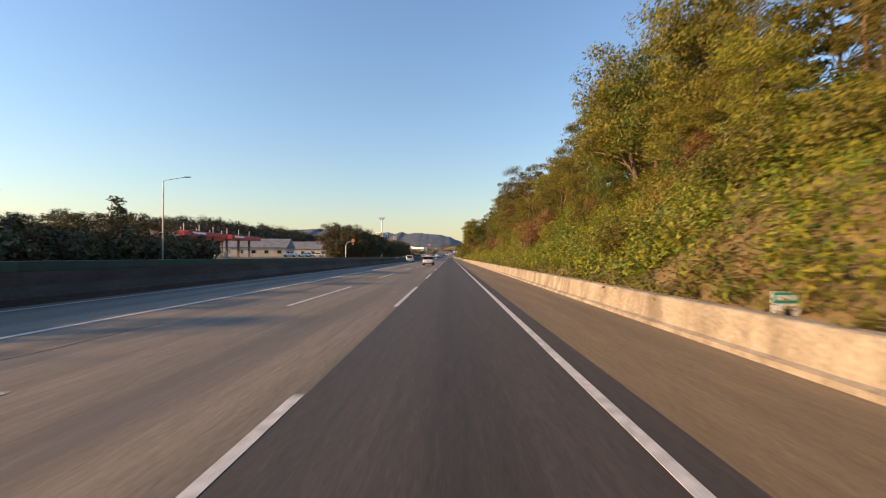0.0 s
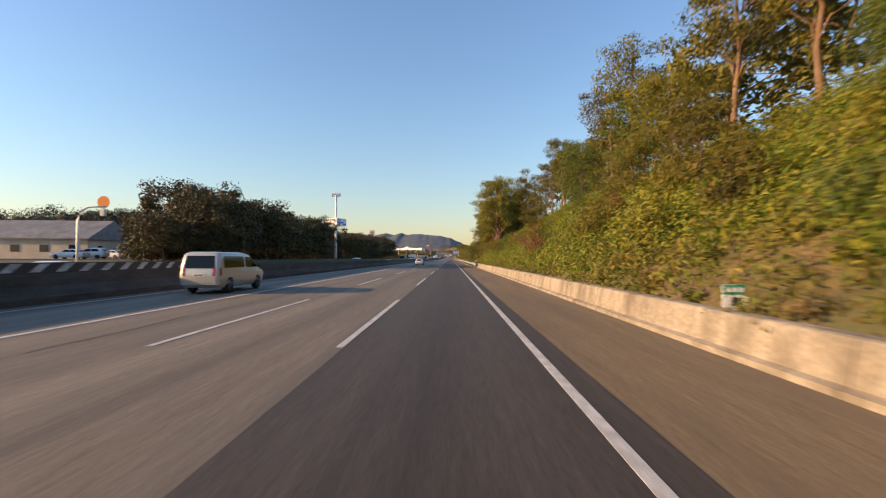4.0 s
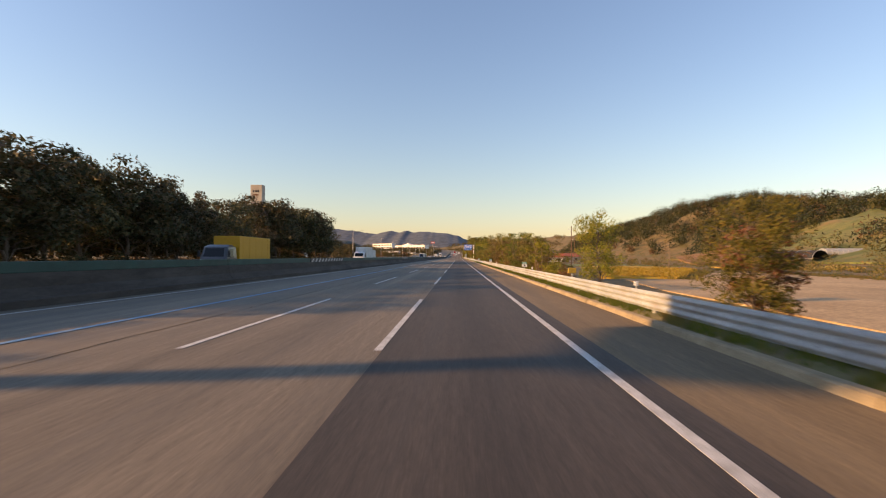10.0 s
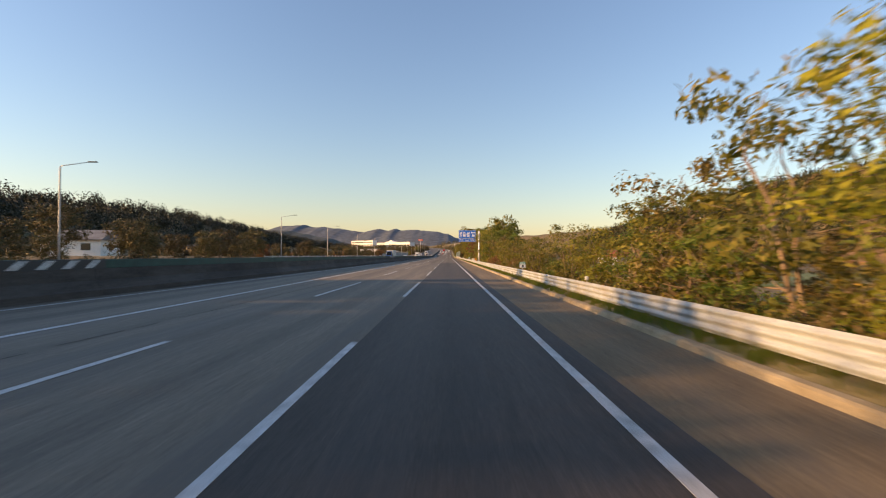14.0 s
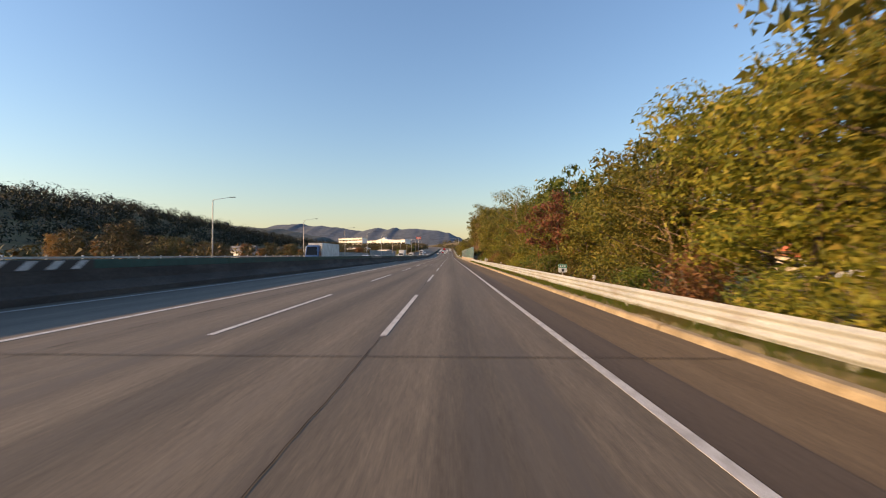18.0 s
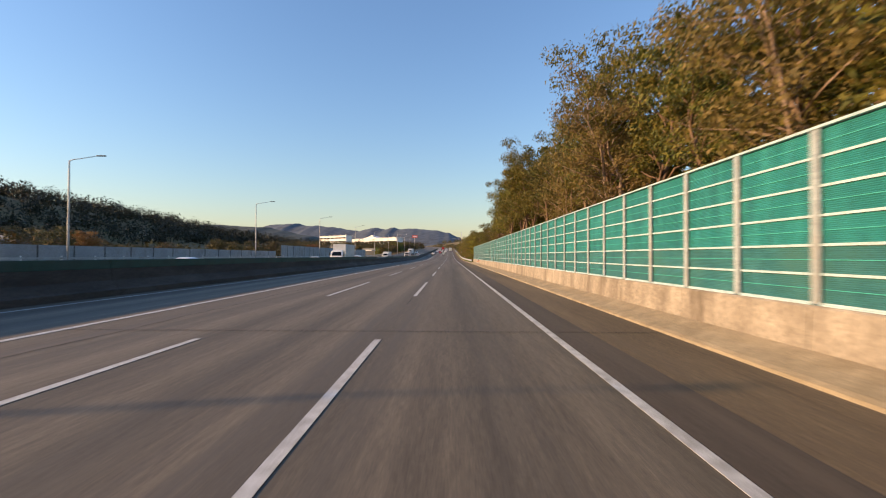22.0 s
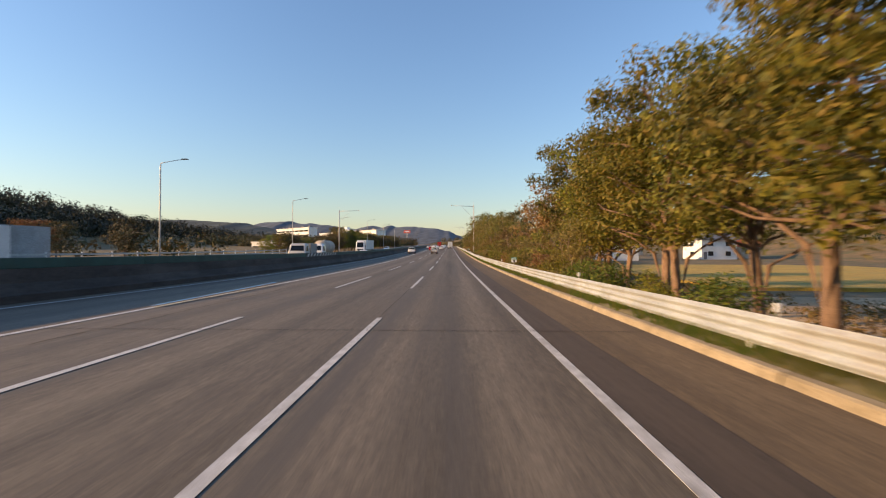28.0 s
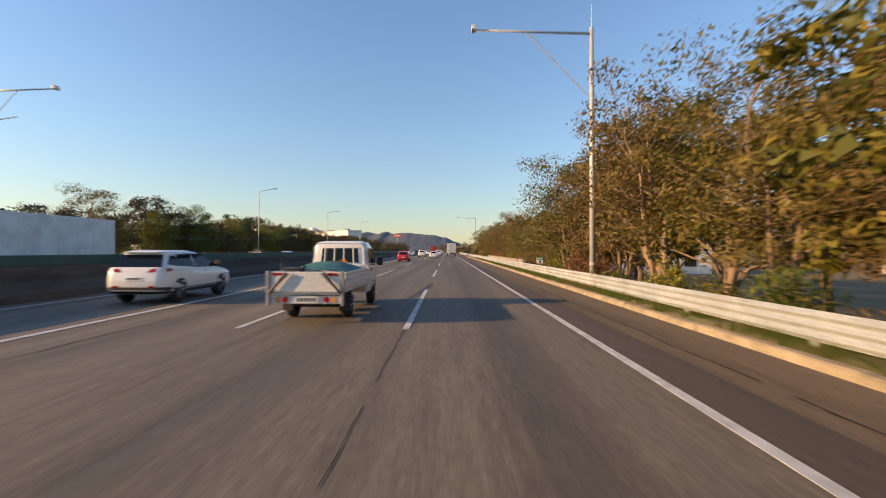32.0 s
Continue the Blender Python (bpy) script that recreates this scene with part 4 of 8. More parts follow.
# pines and tall trees behind the noise barrier
y = 604.0
while y < 744:
    s = 1.16 - 0.12 * smoothstep(690, 705, y) - 0.16 * smoothstep(706, 714, y) - 0.12 * smoothstep(720, 745, y)
    plant(PINES + TALL[:1] + BRANCHY[1:2], rt.uniform(10.6, 12.4), y, s * rt.uniform(0.9, 1.1), "tall pine with reddish trunk behind the noise barrier", group="trees behind the barrier", spread=0.85)
    plant(BACK, rt.uniform(15, 18.5), y + 2.0, s * rt.uniform(1.1, 1.3), "tall pine with reddish trunk behind the noise barrier", group="trees behind the barrier")
    if rt.random() < 0.6:
        plant(SHRUB, 9.0, y + 1, 1.1, "leafy undergrowth behind the noise barrier", "shrub", "undergrowth")
    y += rt.uniform(3.8, 5.2)
for y in range(718, 752, 4):
    plant(SHRUB, rt.uniform(7.2, 9), y, rt.uniform(0.9, 1.3), "leafy shrub behind the guardrail", "shrub", "roadside shrubs")
for y in (746, 749, 752, 755, 758):
    plant(BROAD + BRANCHY[:1], rt.uniform(9.8, 12), y, rt.uniform(0.65, 0.8), "leafy olive tree behind the guardrail", group="tree row")
# open row of trees, fields seen between the trunks
for y in (754, 758, 762, 766, 769, 773, 777, 780, 784, 787, 791):
    plant(TALL[:2], rt.uniform(9.0, 10.4), y, rt.uniform(0.8, 0.94), "yellow-green tree with pale bare trunk beside the guardrail", group="tree row")
for y in (772, 776, 780, 784):
    plant(SHRUB, rt.uniform(7.2, 8.2), y, 0.7, "leafy shrub behind the guardrail", "shrub", "roadside shrubs")
plant(TALL[:1], 11.5, 798.0, 0.92, "olive tree beside the guardrail")
plant(RUST, 12.3, 811.5, 1.48, "round rust-brown autumn tree", spread=0.98)
y = 787.0
while y < 846:
    plant(SAPLING[1:3], rt.uniform(7.8, 9.6), y, rt.uniform(0.95, 1.15) * (1.45 if y > 836 else 1.3 if y > 815 else 0.85), "thin-stemmed olive sapling in the roadside hedge", group="roadside saplings")
    plant(SHRUB, rt.uniform(7.0, 8.4), y + 1.2, rt.uniform(0.7, 1.0), "leafy shrub behind the guardrail", "shrub", "roadside shrubs")
    y += rt.uniform(2.4, 3.4)
y = 846.0
while y < 1010:
    s = 0.95 if y < 856 else 1.15 if y < 866 else 0.85 if y < 876 else 1.22 if y < 914 else 0.88
    plant(BRANCHY, rt.uniform(9.4, 10.8), y, s * rt.uniform(0.85, 1.1), "brown-olive tree with pale branching stems", group="roadside trees")
    plant(BACK[1:] + BRANCHY[1:2], rt.uniform(12, 15.5), y + 1.7, s * rt.uniform(0.9, 1.05), "brown-olive tree with pale branching stems", group="roadside trees")
    plant(SHRUB, rt.uniform(7.0, 8.2), y + 1.2, rt.uniform(0.5, 0.9), "leafy shrub behind the guardrail", "shrub", "roadside shrubs")
    y += rt.uniform(3.2, 4.4)

# plants beyond the far carriageway, mostly in leaves coloured dark for their shaded side
def far_row(a, b, x0, x1, models, s0, s1, step, label, category="tree", group=""):
    y = a
    while y < b:
        plant(models, rt.uniform(x0, x1), y, rt.uniform(s0, s1), label, category, group)
        y += rt.uniform(0.8, 1.2) * step


L_FAR = "tree beyond the far carriageway, leaves coloured dark as backlit"
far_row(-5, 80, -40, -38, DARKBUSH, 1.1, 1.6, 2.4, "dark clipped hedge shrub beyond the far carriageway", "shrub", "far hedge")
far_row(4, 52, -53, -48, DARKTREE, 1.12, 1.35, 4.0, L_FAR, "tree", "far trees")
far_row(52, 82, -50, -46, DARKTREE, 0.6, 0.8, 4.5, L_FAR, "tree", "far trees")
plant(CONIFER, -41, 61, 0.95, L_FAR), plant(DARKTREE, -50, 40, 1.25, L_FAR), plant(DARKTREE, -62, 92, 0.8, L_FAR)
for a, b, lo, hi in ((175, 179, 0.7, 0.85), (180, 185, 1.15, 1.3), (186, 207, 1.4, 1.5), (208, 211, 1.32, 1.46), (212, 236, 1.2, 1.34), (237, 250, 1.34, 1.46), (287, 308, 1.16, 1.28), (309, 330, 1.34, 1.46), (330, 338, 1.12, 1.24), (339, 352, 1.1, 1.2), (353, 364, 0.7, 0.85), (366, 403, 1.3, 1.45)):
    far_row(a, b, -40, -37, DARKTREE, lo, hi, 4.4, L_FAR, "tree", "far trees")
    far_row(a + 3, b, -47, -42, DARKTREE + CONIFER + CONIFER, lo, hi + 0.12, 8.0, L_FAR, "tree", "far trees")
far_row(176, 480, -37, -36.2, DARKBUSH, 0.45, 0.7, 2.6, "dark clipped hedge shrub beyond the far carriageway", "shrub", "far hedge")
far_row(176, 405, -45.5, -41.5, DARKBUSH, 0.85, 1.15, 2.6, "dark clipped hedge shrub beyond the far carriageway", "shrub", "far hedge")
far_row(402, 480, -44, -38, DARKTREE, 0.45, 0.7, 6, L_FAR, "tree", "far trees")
far_row(480, 860, -95, -52, DARKTREE + [RUST[0]], 0.5, 0.9, 6.0, "small autumn tree in the fields beyond the road", "tree", "field trees")
far_row(860, 1100, -42, -38, BROAD[:2] + DARKTREE, 0.45, 0.7, 3.6, "dusty olive tree beyond the far carriageway", "tree", "far roadside trees")
far_row(935, 1092, -46, -39, DARKTREE + BROAD[:2], 0.8, 1.05, 5.0, "dark olive tree beyond the far carriageway", "tree", "far roadside trees")
for sx, sy, sc in ((-38.5, 918, 0.95), (-39, 931, 0.8), (-38.2, 940, 1.0), (-40, 955, 0.9), (-39, 968, 0.8)):
    plant(BRANCHY[:1] + BROAD[:2], sx, sy, sc, "airy olive tree beyond the far carriageway", "tree", "far roadside trees")
far_row(255, 285, -47.5, -45, DARKTREE, 1.14, 1.28, 4.2, L_FAR, "tree", "far trees")
for m in BROAD + BRANCHY + BACK + PINES + TALL + SAPLING + RUST + REDTREE + SHRUB + DARKTREE + DARKBUSH + CONIFER:
    hide_model(m)


# low growth that cannot be counted
def brush_stuff(name, label, count, place, radius, per, leaf, mat, seed, squash=0.8):
    g = np.random.default_rng(seed)
    P, D, S = [], [], []
    for _ in range(count):
        x, y = place(g)
        r = radius * g.uniform(0.55, 1.3)
        p, d = puff(g, (x, y, land(x, y) + r * 0.45), r, per, squash)
        P.append(p), D.append(d), S.append(sizes(per, leaf))
    ob = new(name, leaf_mesh(name, np.concatenate(P), np.concatenate(S), mat, seed, np.concatenate(D)))
    return tagged(ob, label, "undergrowth", kind="stuff")


brush_stuff("slope_undergrowth", "green, yellow and rust brush covering the cutting slope", 5200, lambda g: (g.uniform(6.0, 16.5), g.uniform(-14, 207)), 0.8, 100, 0.11, LEAF_BRUSH, 1)
brush_stuff("bank_weeds", "fresh green weeds along the barrier top", 1900, lambda g: (g.uniform(5.5, 8.6), g.uniform(-14, 215)), 0.5, 60, 0.10, LEAF_VERGE, 2)
brush_stuff("verge_weeds", "low weeds and dry grass behind the guardrail", 700, lambda g: (g.uniform(5.5, 8.5), g.uniform(200, 603)), 0.35, 32, 0.13, LEAF_VERGE, 3, 0.6)
brush_stuff("verge_weeds", "low weeds and dry grass behind the guardrail", 480, lambda g: (g.uniform(5.5, 8.5), g.uniform(714, 960)), 0.35, 32, 0.13, LEAF_VERGE, 4, 0.6)
brush_stuff("bank_brush", "dry orange and green brush on the bank under the trees", 520, lambda g: (g.uniform(5.9, 18), g.uniform(194, 262)), 0.6, 60, 0.13, LEAF_BRUSH, 5)
brush_stuff("field_brush", "green, straw and rust brush between the guardrail and the fields", 1500, lambda g: (g.uniform(7.0, 13.5), g.uniform(322, 360)) if g.random() < 0.2 else (g.uniform(7.0, 22), g.uniform(388, 486)), 0.7, 60, 0.15, LEAF_BRUSH, 15)

def bank_spot(g):
    """Along the weedy banks between the fields and at the foot of the hill."""
    v = g.random()
    k = g.random()
    if k < 0.35:
        return 54 + 12 * v + g.normal(0, 1.6), 290 + 92 * v + g.normal(0, 2.0)
    if k < 0.6:
        return 31.5 + 21 * v + g.normal(0, 0.9), 339 + 38 * v + g.normal(0, 0.8)
    if k < 0.75:
        return g.uniform(62, 112), g.uniform(376, 402)
    return g.uniform(50, 122), g.uniform(426, 500)


brush_stuff("bank_brush", "rust, straw and green weeds on the banks between the fields", 1500, bank_spot, 0.42, 60, 0.11, LEAF_SCRUB, 31, 0.7)
def rice_spot(g):
    """Inside the rice field beside the bare field."""
    u, v = g.random(), g.random()
    return (21 + 10 * u) * (1 - v) + (38 + 14 * u) * v, (343 - 3 * u) * (1 - v) + (396 - 19 * u) * v


brush_stuff("rice_plants", "ripe golden rice standing in the field", 1500, rice_spot, 0.75, 44, 0.17, LEAF_RICE, 33, 0.75)
brush_stuff("roadside_brush", "dark green and straw brush behind the tree row", 330, lambda g: (g.uniform(10.5, 24), g.uniform(766, 822)), 0.6, 60, 0.13, LEAF_SCRUB, 23)
brush_stuff("roadside_brush", "brown and olive brush under the roadside trees", 1100, lambda g: (g.uniform(6.4, 13), g.uniform(784, 985)), 0.75, 70, 0.14, LEAF_SCRUB, 16)
brush_stuff("roadside_brush", "brown and olive brush under the roadside trees", 700, lambda g: (g.uniform(6.6, 12), g.uniform(486, 604)), 0.7, 70, 0.14, LEAF_SCRUB, 17)
brush_stuff("hedge_brush", "brown and olive brush under the roadside saplings", 1250, lambda g: (g.uniform(6.9, 10.5), g.uniform(318, 357) if g.random() < 0.2 else g.uniform(380, 486)), 0.85, 75, 0.14, LEAF_SCRUB, 19)


def grass_tufts(name, label, count, x0, x1, y0, y1, tall, mat, seed):
    """Thin upright blades in tufts."""
    g = np.random.default_rng(seed)
    n = count * 14
    cx, cy = np.repeat(g.uniform(x0, x1, count), 14), np.repeat(g.uniform(y0, y1, count), 14)
    x, y = cx + g.normal(0, 0.05, n), cy + g.normal(0, 0.09, n)
    z0 = 0.10 + 0.09 * np.clip((x - 4.56) / 0.7, 0, 1) + np.array([climb(v) for v in y])
    h = tall * g.uniform(0.4, 1.2, n)
    a, lean = g.uniform(0, 6.28, n), g.uniform(0.1, 0.7, n) * h
    pts = np.stack([np.stack([x - 0.012, y, z0], 1), np.stack([x + 0.012, y + 0.01, z0], 1), np.stack([x + lean * np.cos(a), y + lean * np.sin(a), z0 + h], 1)], 1).reshape(-1, 3)
    me = bpy.data.meshes.new(name)
    me.from_pydata(pts.tolist(), [], np.arange(3 * n).reshape(-1, 3).tolist())
    me.materials.append(mat)
    return tagged(new(name, me), label, "grass", kind="stuff")


grass_tufts("verge_grass", "dry green and straw grass under the guardrail", 9000, 4.54, 5.5, 203, 603, 0.24, LEAF_VERGE, 21)
grass_tufts("verge_grass", "dry green and straw grass under the guardrail", 6500, 4.54, 5.5, 713, 960, 0.24, LEAF_VERGE, 22)


def woods(name, label, count, place, radius, per, leaf, mat, seed):
    g = np.random.default_rng(seed)
    P, D = [], []
    for _ in range(count):
        x, y = place(g)
        r = radius * g.uniform(0.6, 1.35)
        p, d = puff(g, (x, y, land(x, y) + r * 0.9), r, per, 1.1)
        P.append(p), D.append(d)
    ob = new(name, leaf_mesh(name, np.concatenate(P), leaf, mat, seed, np.concatenate(D)))
    return tagged(ob, label, "woods", kind="stuff")


def hill_spot(g):
    """A place for a tree on the hill: dense woods, with a grass clearing above the greenhouse."""
    while True:
        x, y = g.uniform(122, 262), g.uniform(330, 900)
        edge = 14 * bumpy(x * 0.6, y * 0.6)
        if 446 + edge < y < 505 + edge and x < 192 + edge:
            if g.random() > 0.05:
                continue
        elif y < 446 + edge and x < 185 and (x - 152) ** 2 + (y - 428) ** 2 > 330 and g.random() > 0.3:
            continue
        elif x < 142 and g.random() > 0.35:
            continue
        return x, y


woods("hill_woods", "dark green woods on the hill behind the fields", 1050, hill_spot, 4.0, 120, 0.82, LEAF_HILL_GREEN, 6)
woods("hill_woods", "olive woods on the hill behind the fields", 750, hill_spot, 3.7, 120, 0.82, LEAF_HILL_RIGHT, 36)
woods("hill_woods", "rust-brown autumn trees in the woods on the hill", 190, hill_spot, 3.5, 120, 0.82, LEAF_HILL_RUST, 37)
woods("far_hill_woods", "woods on the hill beyond the road, leaves coloured dark for the shaded slope", 2300, lambda g: (-g.uniform(190, 420), g.uniform(430, 1300)), 5.0, 70, 1.35, LEAF_HILL_DARK, 7)


def bent_woods(name, label, count, x0, x1, y0, y1, radius, per, leaf, mat, seed):
    """Woods along the far bend of the road."""
    g = np.random.default_rng(seed)
    P, D = [], []
    for _ in range(count):
        y = g.uniform(y0, y1)
        x = bend(g.uniform(x0, x1), y, 0)[0]
        r = radius * g.uniform(0.6, 1.35)
        p, d = puff(g, (x, y, land(x, y) + r * 0.8), r, per, 1.0)
        P.append(p), D.append(d)
    ob = new(name, leaf_mesh(name, np.concatenate(P), leaf, mat, seed, np.concatenate(D)))
    return tagged(ob, label, "woods", kind="stuff")


bent_woods("distant_trees", "olive trees along the road far ahead", 800, 8, 160, 1000, 2300, 3.6, 40, 1.2, LEAF_HILL, 8)
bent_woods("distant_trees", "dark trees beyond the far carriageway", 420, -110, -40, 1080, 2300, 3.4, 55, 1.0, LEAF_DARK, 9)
bent_woods("distant_trees", "dark olive trees round the far bend of the road", 1700, -210, -34, 1190, 2400, 4.6, 44, 1.2, LEAF_HILL, 18)
bent_woods("far_woods", "hazy dark trees closing the road far ahead", 420, -700, 420, 2420, 2700, 8.0, 30, 2.4, LEAF_HILL, 24)
bent_woods("factory_woods", "olive and dark trees below the white factories", 560, -185, -42, 1085, 1160, 3.4, 75, 0.9, LEAF_HILL, 14)
bent_woods("field_scrub", "rust and olive scrub in the fields beyond the road", 330, -170, -60, 480, 900, 2.6, 45, 0.9, LEAF_HILL, 12)
bent_woods("field_scrub", "orange and green scrub at the foot of the hill", 260, 55, 150, 300, 600, 1.5, 110, 0.3, LEAF_SCRUB, 13)

# ---- distance ----
def ridge(name, label, y, crest, mat, seed, depth=500.0, rough=0.03):
    """A mountain range through crest points of (x, height)."""
    rows, k = 11, 220
    x0, x1 = crest[0][0], crest[-1][0]
    verts, faces = [], []
    for r in range(rows):
        f = r / (rows - 1)
        for i in range(k + 1):
            u = i / k
            x = x0 + (x1 - x0) * u
            j = max(q for q in range(len(crest) - 1) if crest[q][0] <= x or q == 0)
            w = smoothstep(0, 1, (x - crest[j][0]) / (crest[j + 1][0] - crest[j][0]))
            h = crest[j][1] + (crest[j + 1][1] - crest[j][1]) * w
            h *= 1 + rough * (noise.noise(Vector((u * 40, seed, 0))) + 0.6 * noise.noise(Vector((u * 110, seed, 2))))
            fall = 1 - (1 - f) ** 1.6
            spur = 1 + 0.05 * (1 - f) * noise.noise(Vector((u * 26, f * 1.6, seed))) + 0.04 * (1 - f) * noise.noise(Vector((u * 70, f * 5, seed)))
            verts.append((x, y - depth * (1 - f), -6 + h * fall * spur))
    for r in range(rows - 1):
        for i in range(k):
            a = r * (k + 1) + i
            faces.append((a, a + 1, a + k + 2, a + k + 1))
    return tagged(mesh_object(name, verts, faces, mat, smooth=True), label, "mountain", kind="structure")


ridge("backdrop_mountains", "wooded mountain range on the horizon, coloured blue-grey for distance haze", 4300,
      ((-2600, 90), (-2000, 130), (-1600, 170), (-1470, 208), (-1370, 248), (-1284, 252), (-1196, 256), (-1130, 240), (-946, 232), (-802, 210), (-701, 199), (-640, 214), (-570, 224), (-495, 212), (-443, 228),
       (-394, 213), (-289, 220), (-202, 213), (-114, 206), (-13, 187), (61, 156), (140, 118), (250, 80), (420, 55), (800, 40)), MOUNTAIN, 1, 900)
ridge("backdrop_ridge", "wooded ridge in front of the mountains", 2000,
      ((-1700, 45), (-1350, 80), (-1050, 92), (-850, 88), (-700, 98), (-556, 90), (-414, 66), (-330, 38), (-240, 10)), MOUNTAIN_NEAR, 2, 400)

# ---- roadside things ----
def text_mesh(name, words, size, mat, parent, place, turn=(90, 0, 0), label="", squeeze=1.0, thick=0.004):
    """Flat letters of the built-in font as a mesh, centred on place."""
    cu = bpy.data.curves.new(name, "FONT")
    cu.body, cu.size, cu.align_x, cu.align_y, cu.extrude = words, size, "CENTER", "CENTER", thick
    tmp = bpy.data.objects.new(name, cu)
    scene.collection.objects.link(tmp)
    me = bpy.data.meshes.new_from_object(tmp.evaluated_get(bpy.context.evaluated_depsgraph_get()))
    bpy.data.objects.remove(tmp)
    me.materials.clear()
    me.materials.append(mat)
    ob = new(name, me)
    ob.parent = parent
    ob.matrix_basis = pose(*place, *turn) @ Matrix.Diagonal((squeeze, 1, 1, 1))
    if label:
        ob["label"] = label
    return ob


def lamp(x, y, side=1, height=10.6, arm=2.6):
    t = empty("street_lamp", (x, y, land(x, y) if abs(x) > 36 else 0), "tall grey street lamp with a long thin arm", "street lamp", "street lamps")
    part("pole", bm_tube([(0, 0, 0), (0, 0, 4), (0, 0, height - 0.3), (side * 0.03, 0, height)], [0.11, 0.09, 0.065, 0.05], 8), POLE, t, smooth=True)
    part("arm", bm_tube([(side * 0.02, 0, height - 0.05), (side * 0.3, 0, height + 0.06), (side * arm, 0, height + 0.42)], [0.045, 0.04, 0.03], 6), POLE, t, smooth=True)
    part("lamp_head", bm_box(*sorted((side * (arm - 0.1), side * (arm + 0.65))), -0.13, 0.13, height + 0.38, height + 0.48, 0.03), DARK_METAL, t)
    part("base_plate", bm_box(-0.22, 0.22, -0.22, 0.22, -0.05, 0.05, 0.01), POLE, t)
    return t


first_lamp = lamp(-34.3, 60)
for y in (422, 477, 514, 557, 599, 642, 682.5, 723, 769, 813, 860, 953, 1001, 1050):
    one = copy_thing(first_lamp, pose(-34.3, y, 0, 0, 0, rt.uniform(-2, 2)))
    one.scale = (1, 1, 0.89 + 0.24 * smoothstep(560, 815, y))


def camera_mast(x, y, side, height, arm, brace=True):
    t = empty("camera_mast", (x, y, -0.3), "tall grey steel pole with a long arm for traffic cameras", "pole")
    part("pole", bm_tube([(0, 0, 0), (0, 0, height * 0.5), (0, 0, height)], [0.17, 0.145, 0.11], 10), POLE, t, smooth=True)
    part("arm", bm_tube([(0, 0, height - 0.35), (side * arm, 0, height - 0.15)], [0.075, 0.05], 8), POLE, t, smooth=True)
    if brace:
        part("brace", bm_tube([(0, 0, height - 4.0), (side * arm * 0.55, 0, height - 0.3)], [0.03, 0.03], 6), POLE, t)
    cam_box = part("camera_housing", bm_box(side * arm - 0.12, side * arm + 0.12, -0.25, 0.25, height - 0.2, height + 0.05, 0.03), POLE_WHITE, t)
    part("lightning_rod", bm_tube([(0, 0, height - 0.1), (0, 0, height + 1.3)], [0.02, 0.008], 5), POLE, t)
    for z in (1.2, height * 0.42):
        part("pole_band", bm_tube([(0, 0, z), (0, 0, z + 0.12)], [0.19, 0.19], 10), POLE, t)
    return t


camera_mast(7.0, 895.7, -1, 14.3, 6.5)
m2 = camera_mast(-34.0, 902, 1, 13.2, 6.0)
part("lower_arm", bm_tube([(0, 0, 10.6), (3.4, 0, 11.1)], [0.05, 0.035], 6), POLE, m2)
camera_mast(7.6, 1012, -1, 12, 5.5)


def gooseneck(x, y):
    t = empty("gooseneck_sign", (x, y, 0), "pale curved pole carrying a small round sign and loudspeaker", "pole")
    part("pole", bm_tube([(0, 0, 0), (0, 0, 4.9), (0.25, 0, 5.7), (0.9, 0, 6.1), (2.6, 0, 6.15)], [0.12, 0.11, 0.10, 0.09, 0.07], 8), POLE_WHITE, t, smooth=True)
    bm = bmesh.new()
    bmesh.ops.create_cone(bm, cap_ends=True, segments=20, radius1=0.55, radius2=0.55, depth=0.06, matrix=pose(2.3, 0, 6.55, 90, 0, 0))
    part("round_sign", bm, SIGN_ORANGE, t, "pale orange round sign")
    part("beacon", bm_box(2.1, 2.5, -0.15, 0.15, 5.3, 5.9, 0.05), POLE, t)
    return t


gooseneck(-33.0, 152.6)


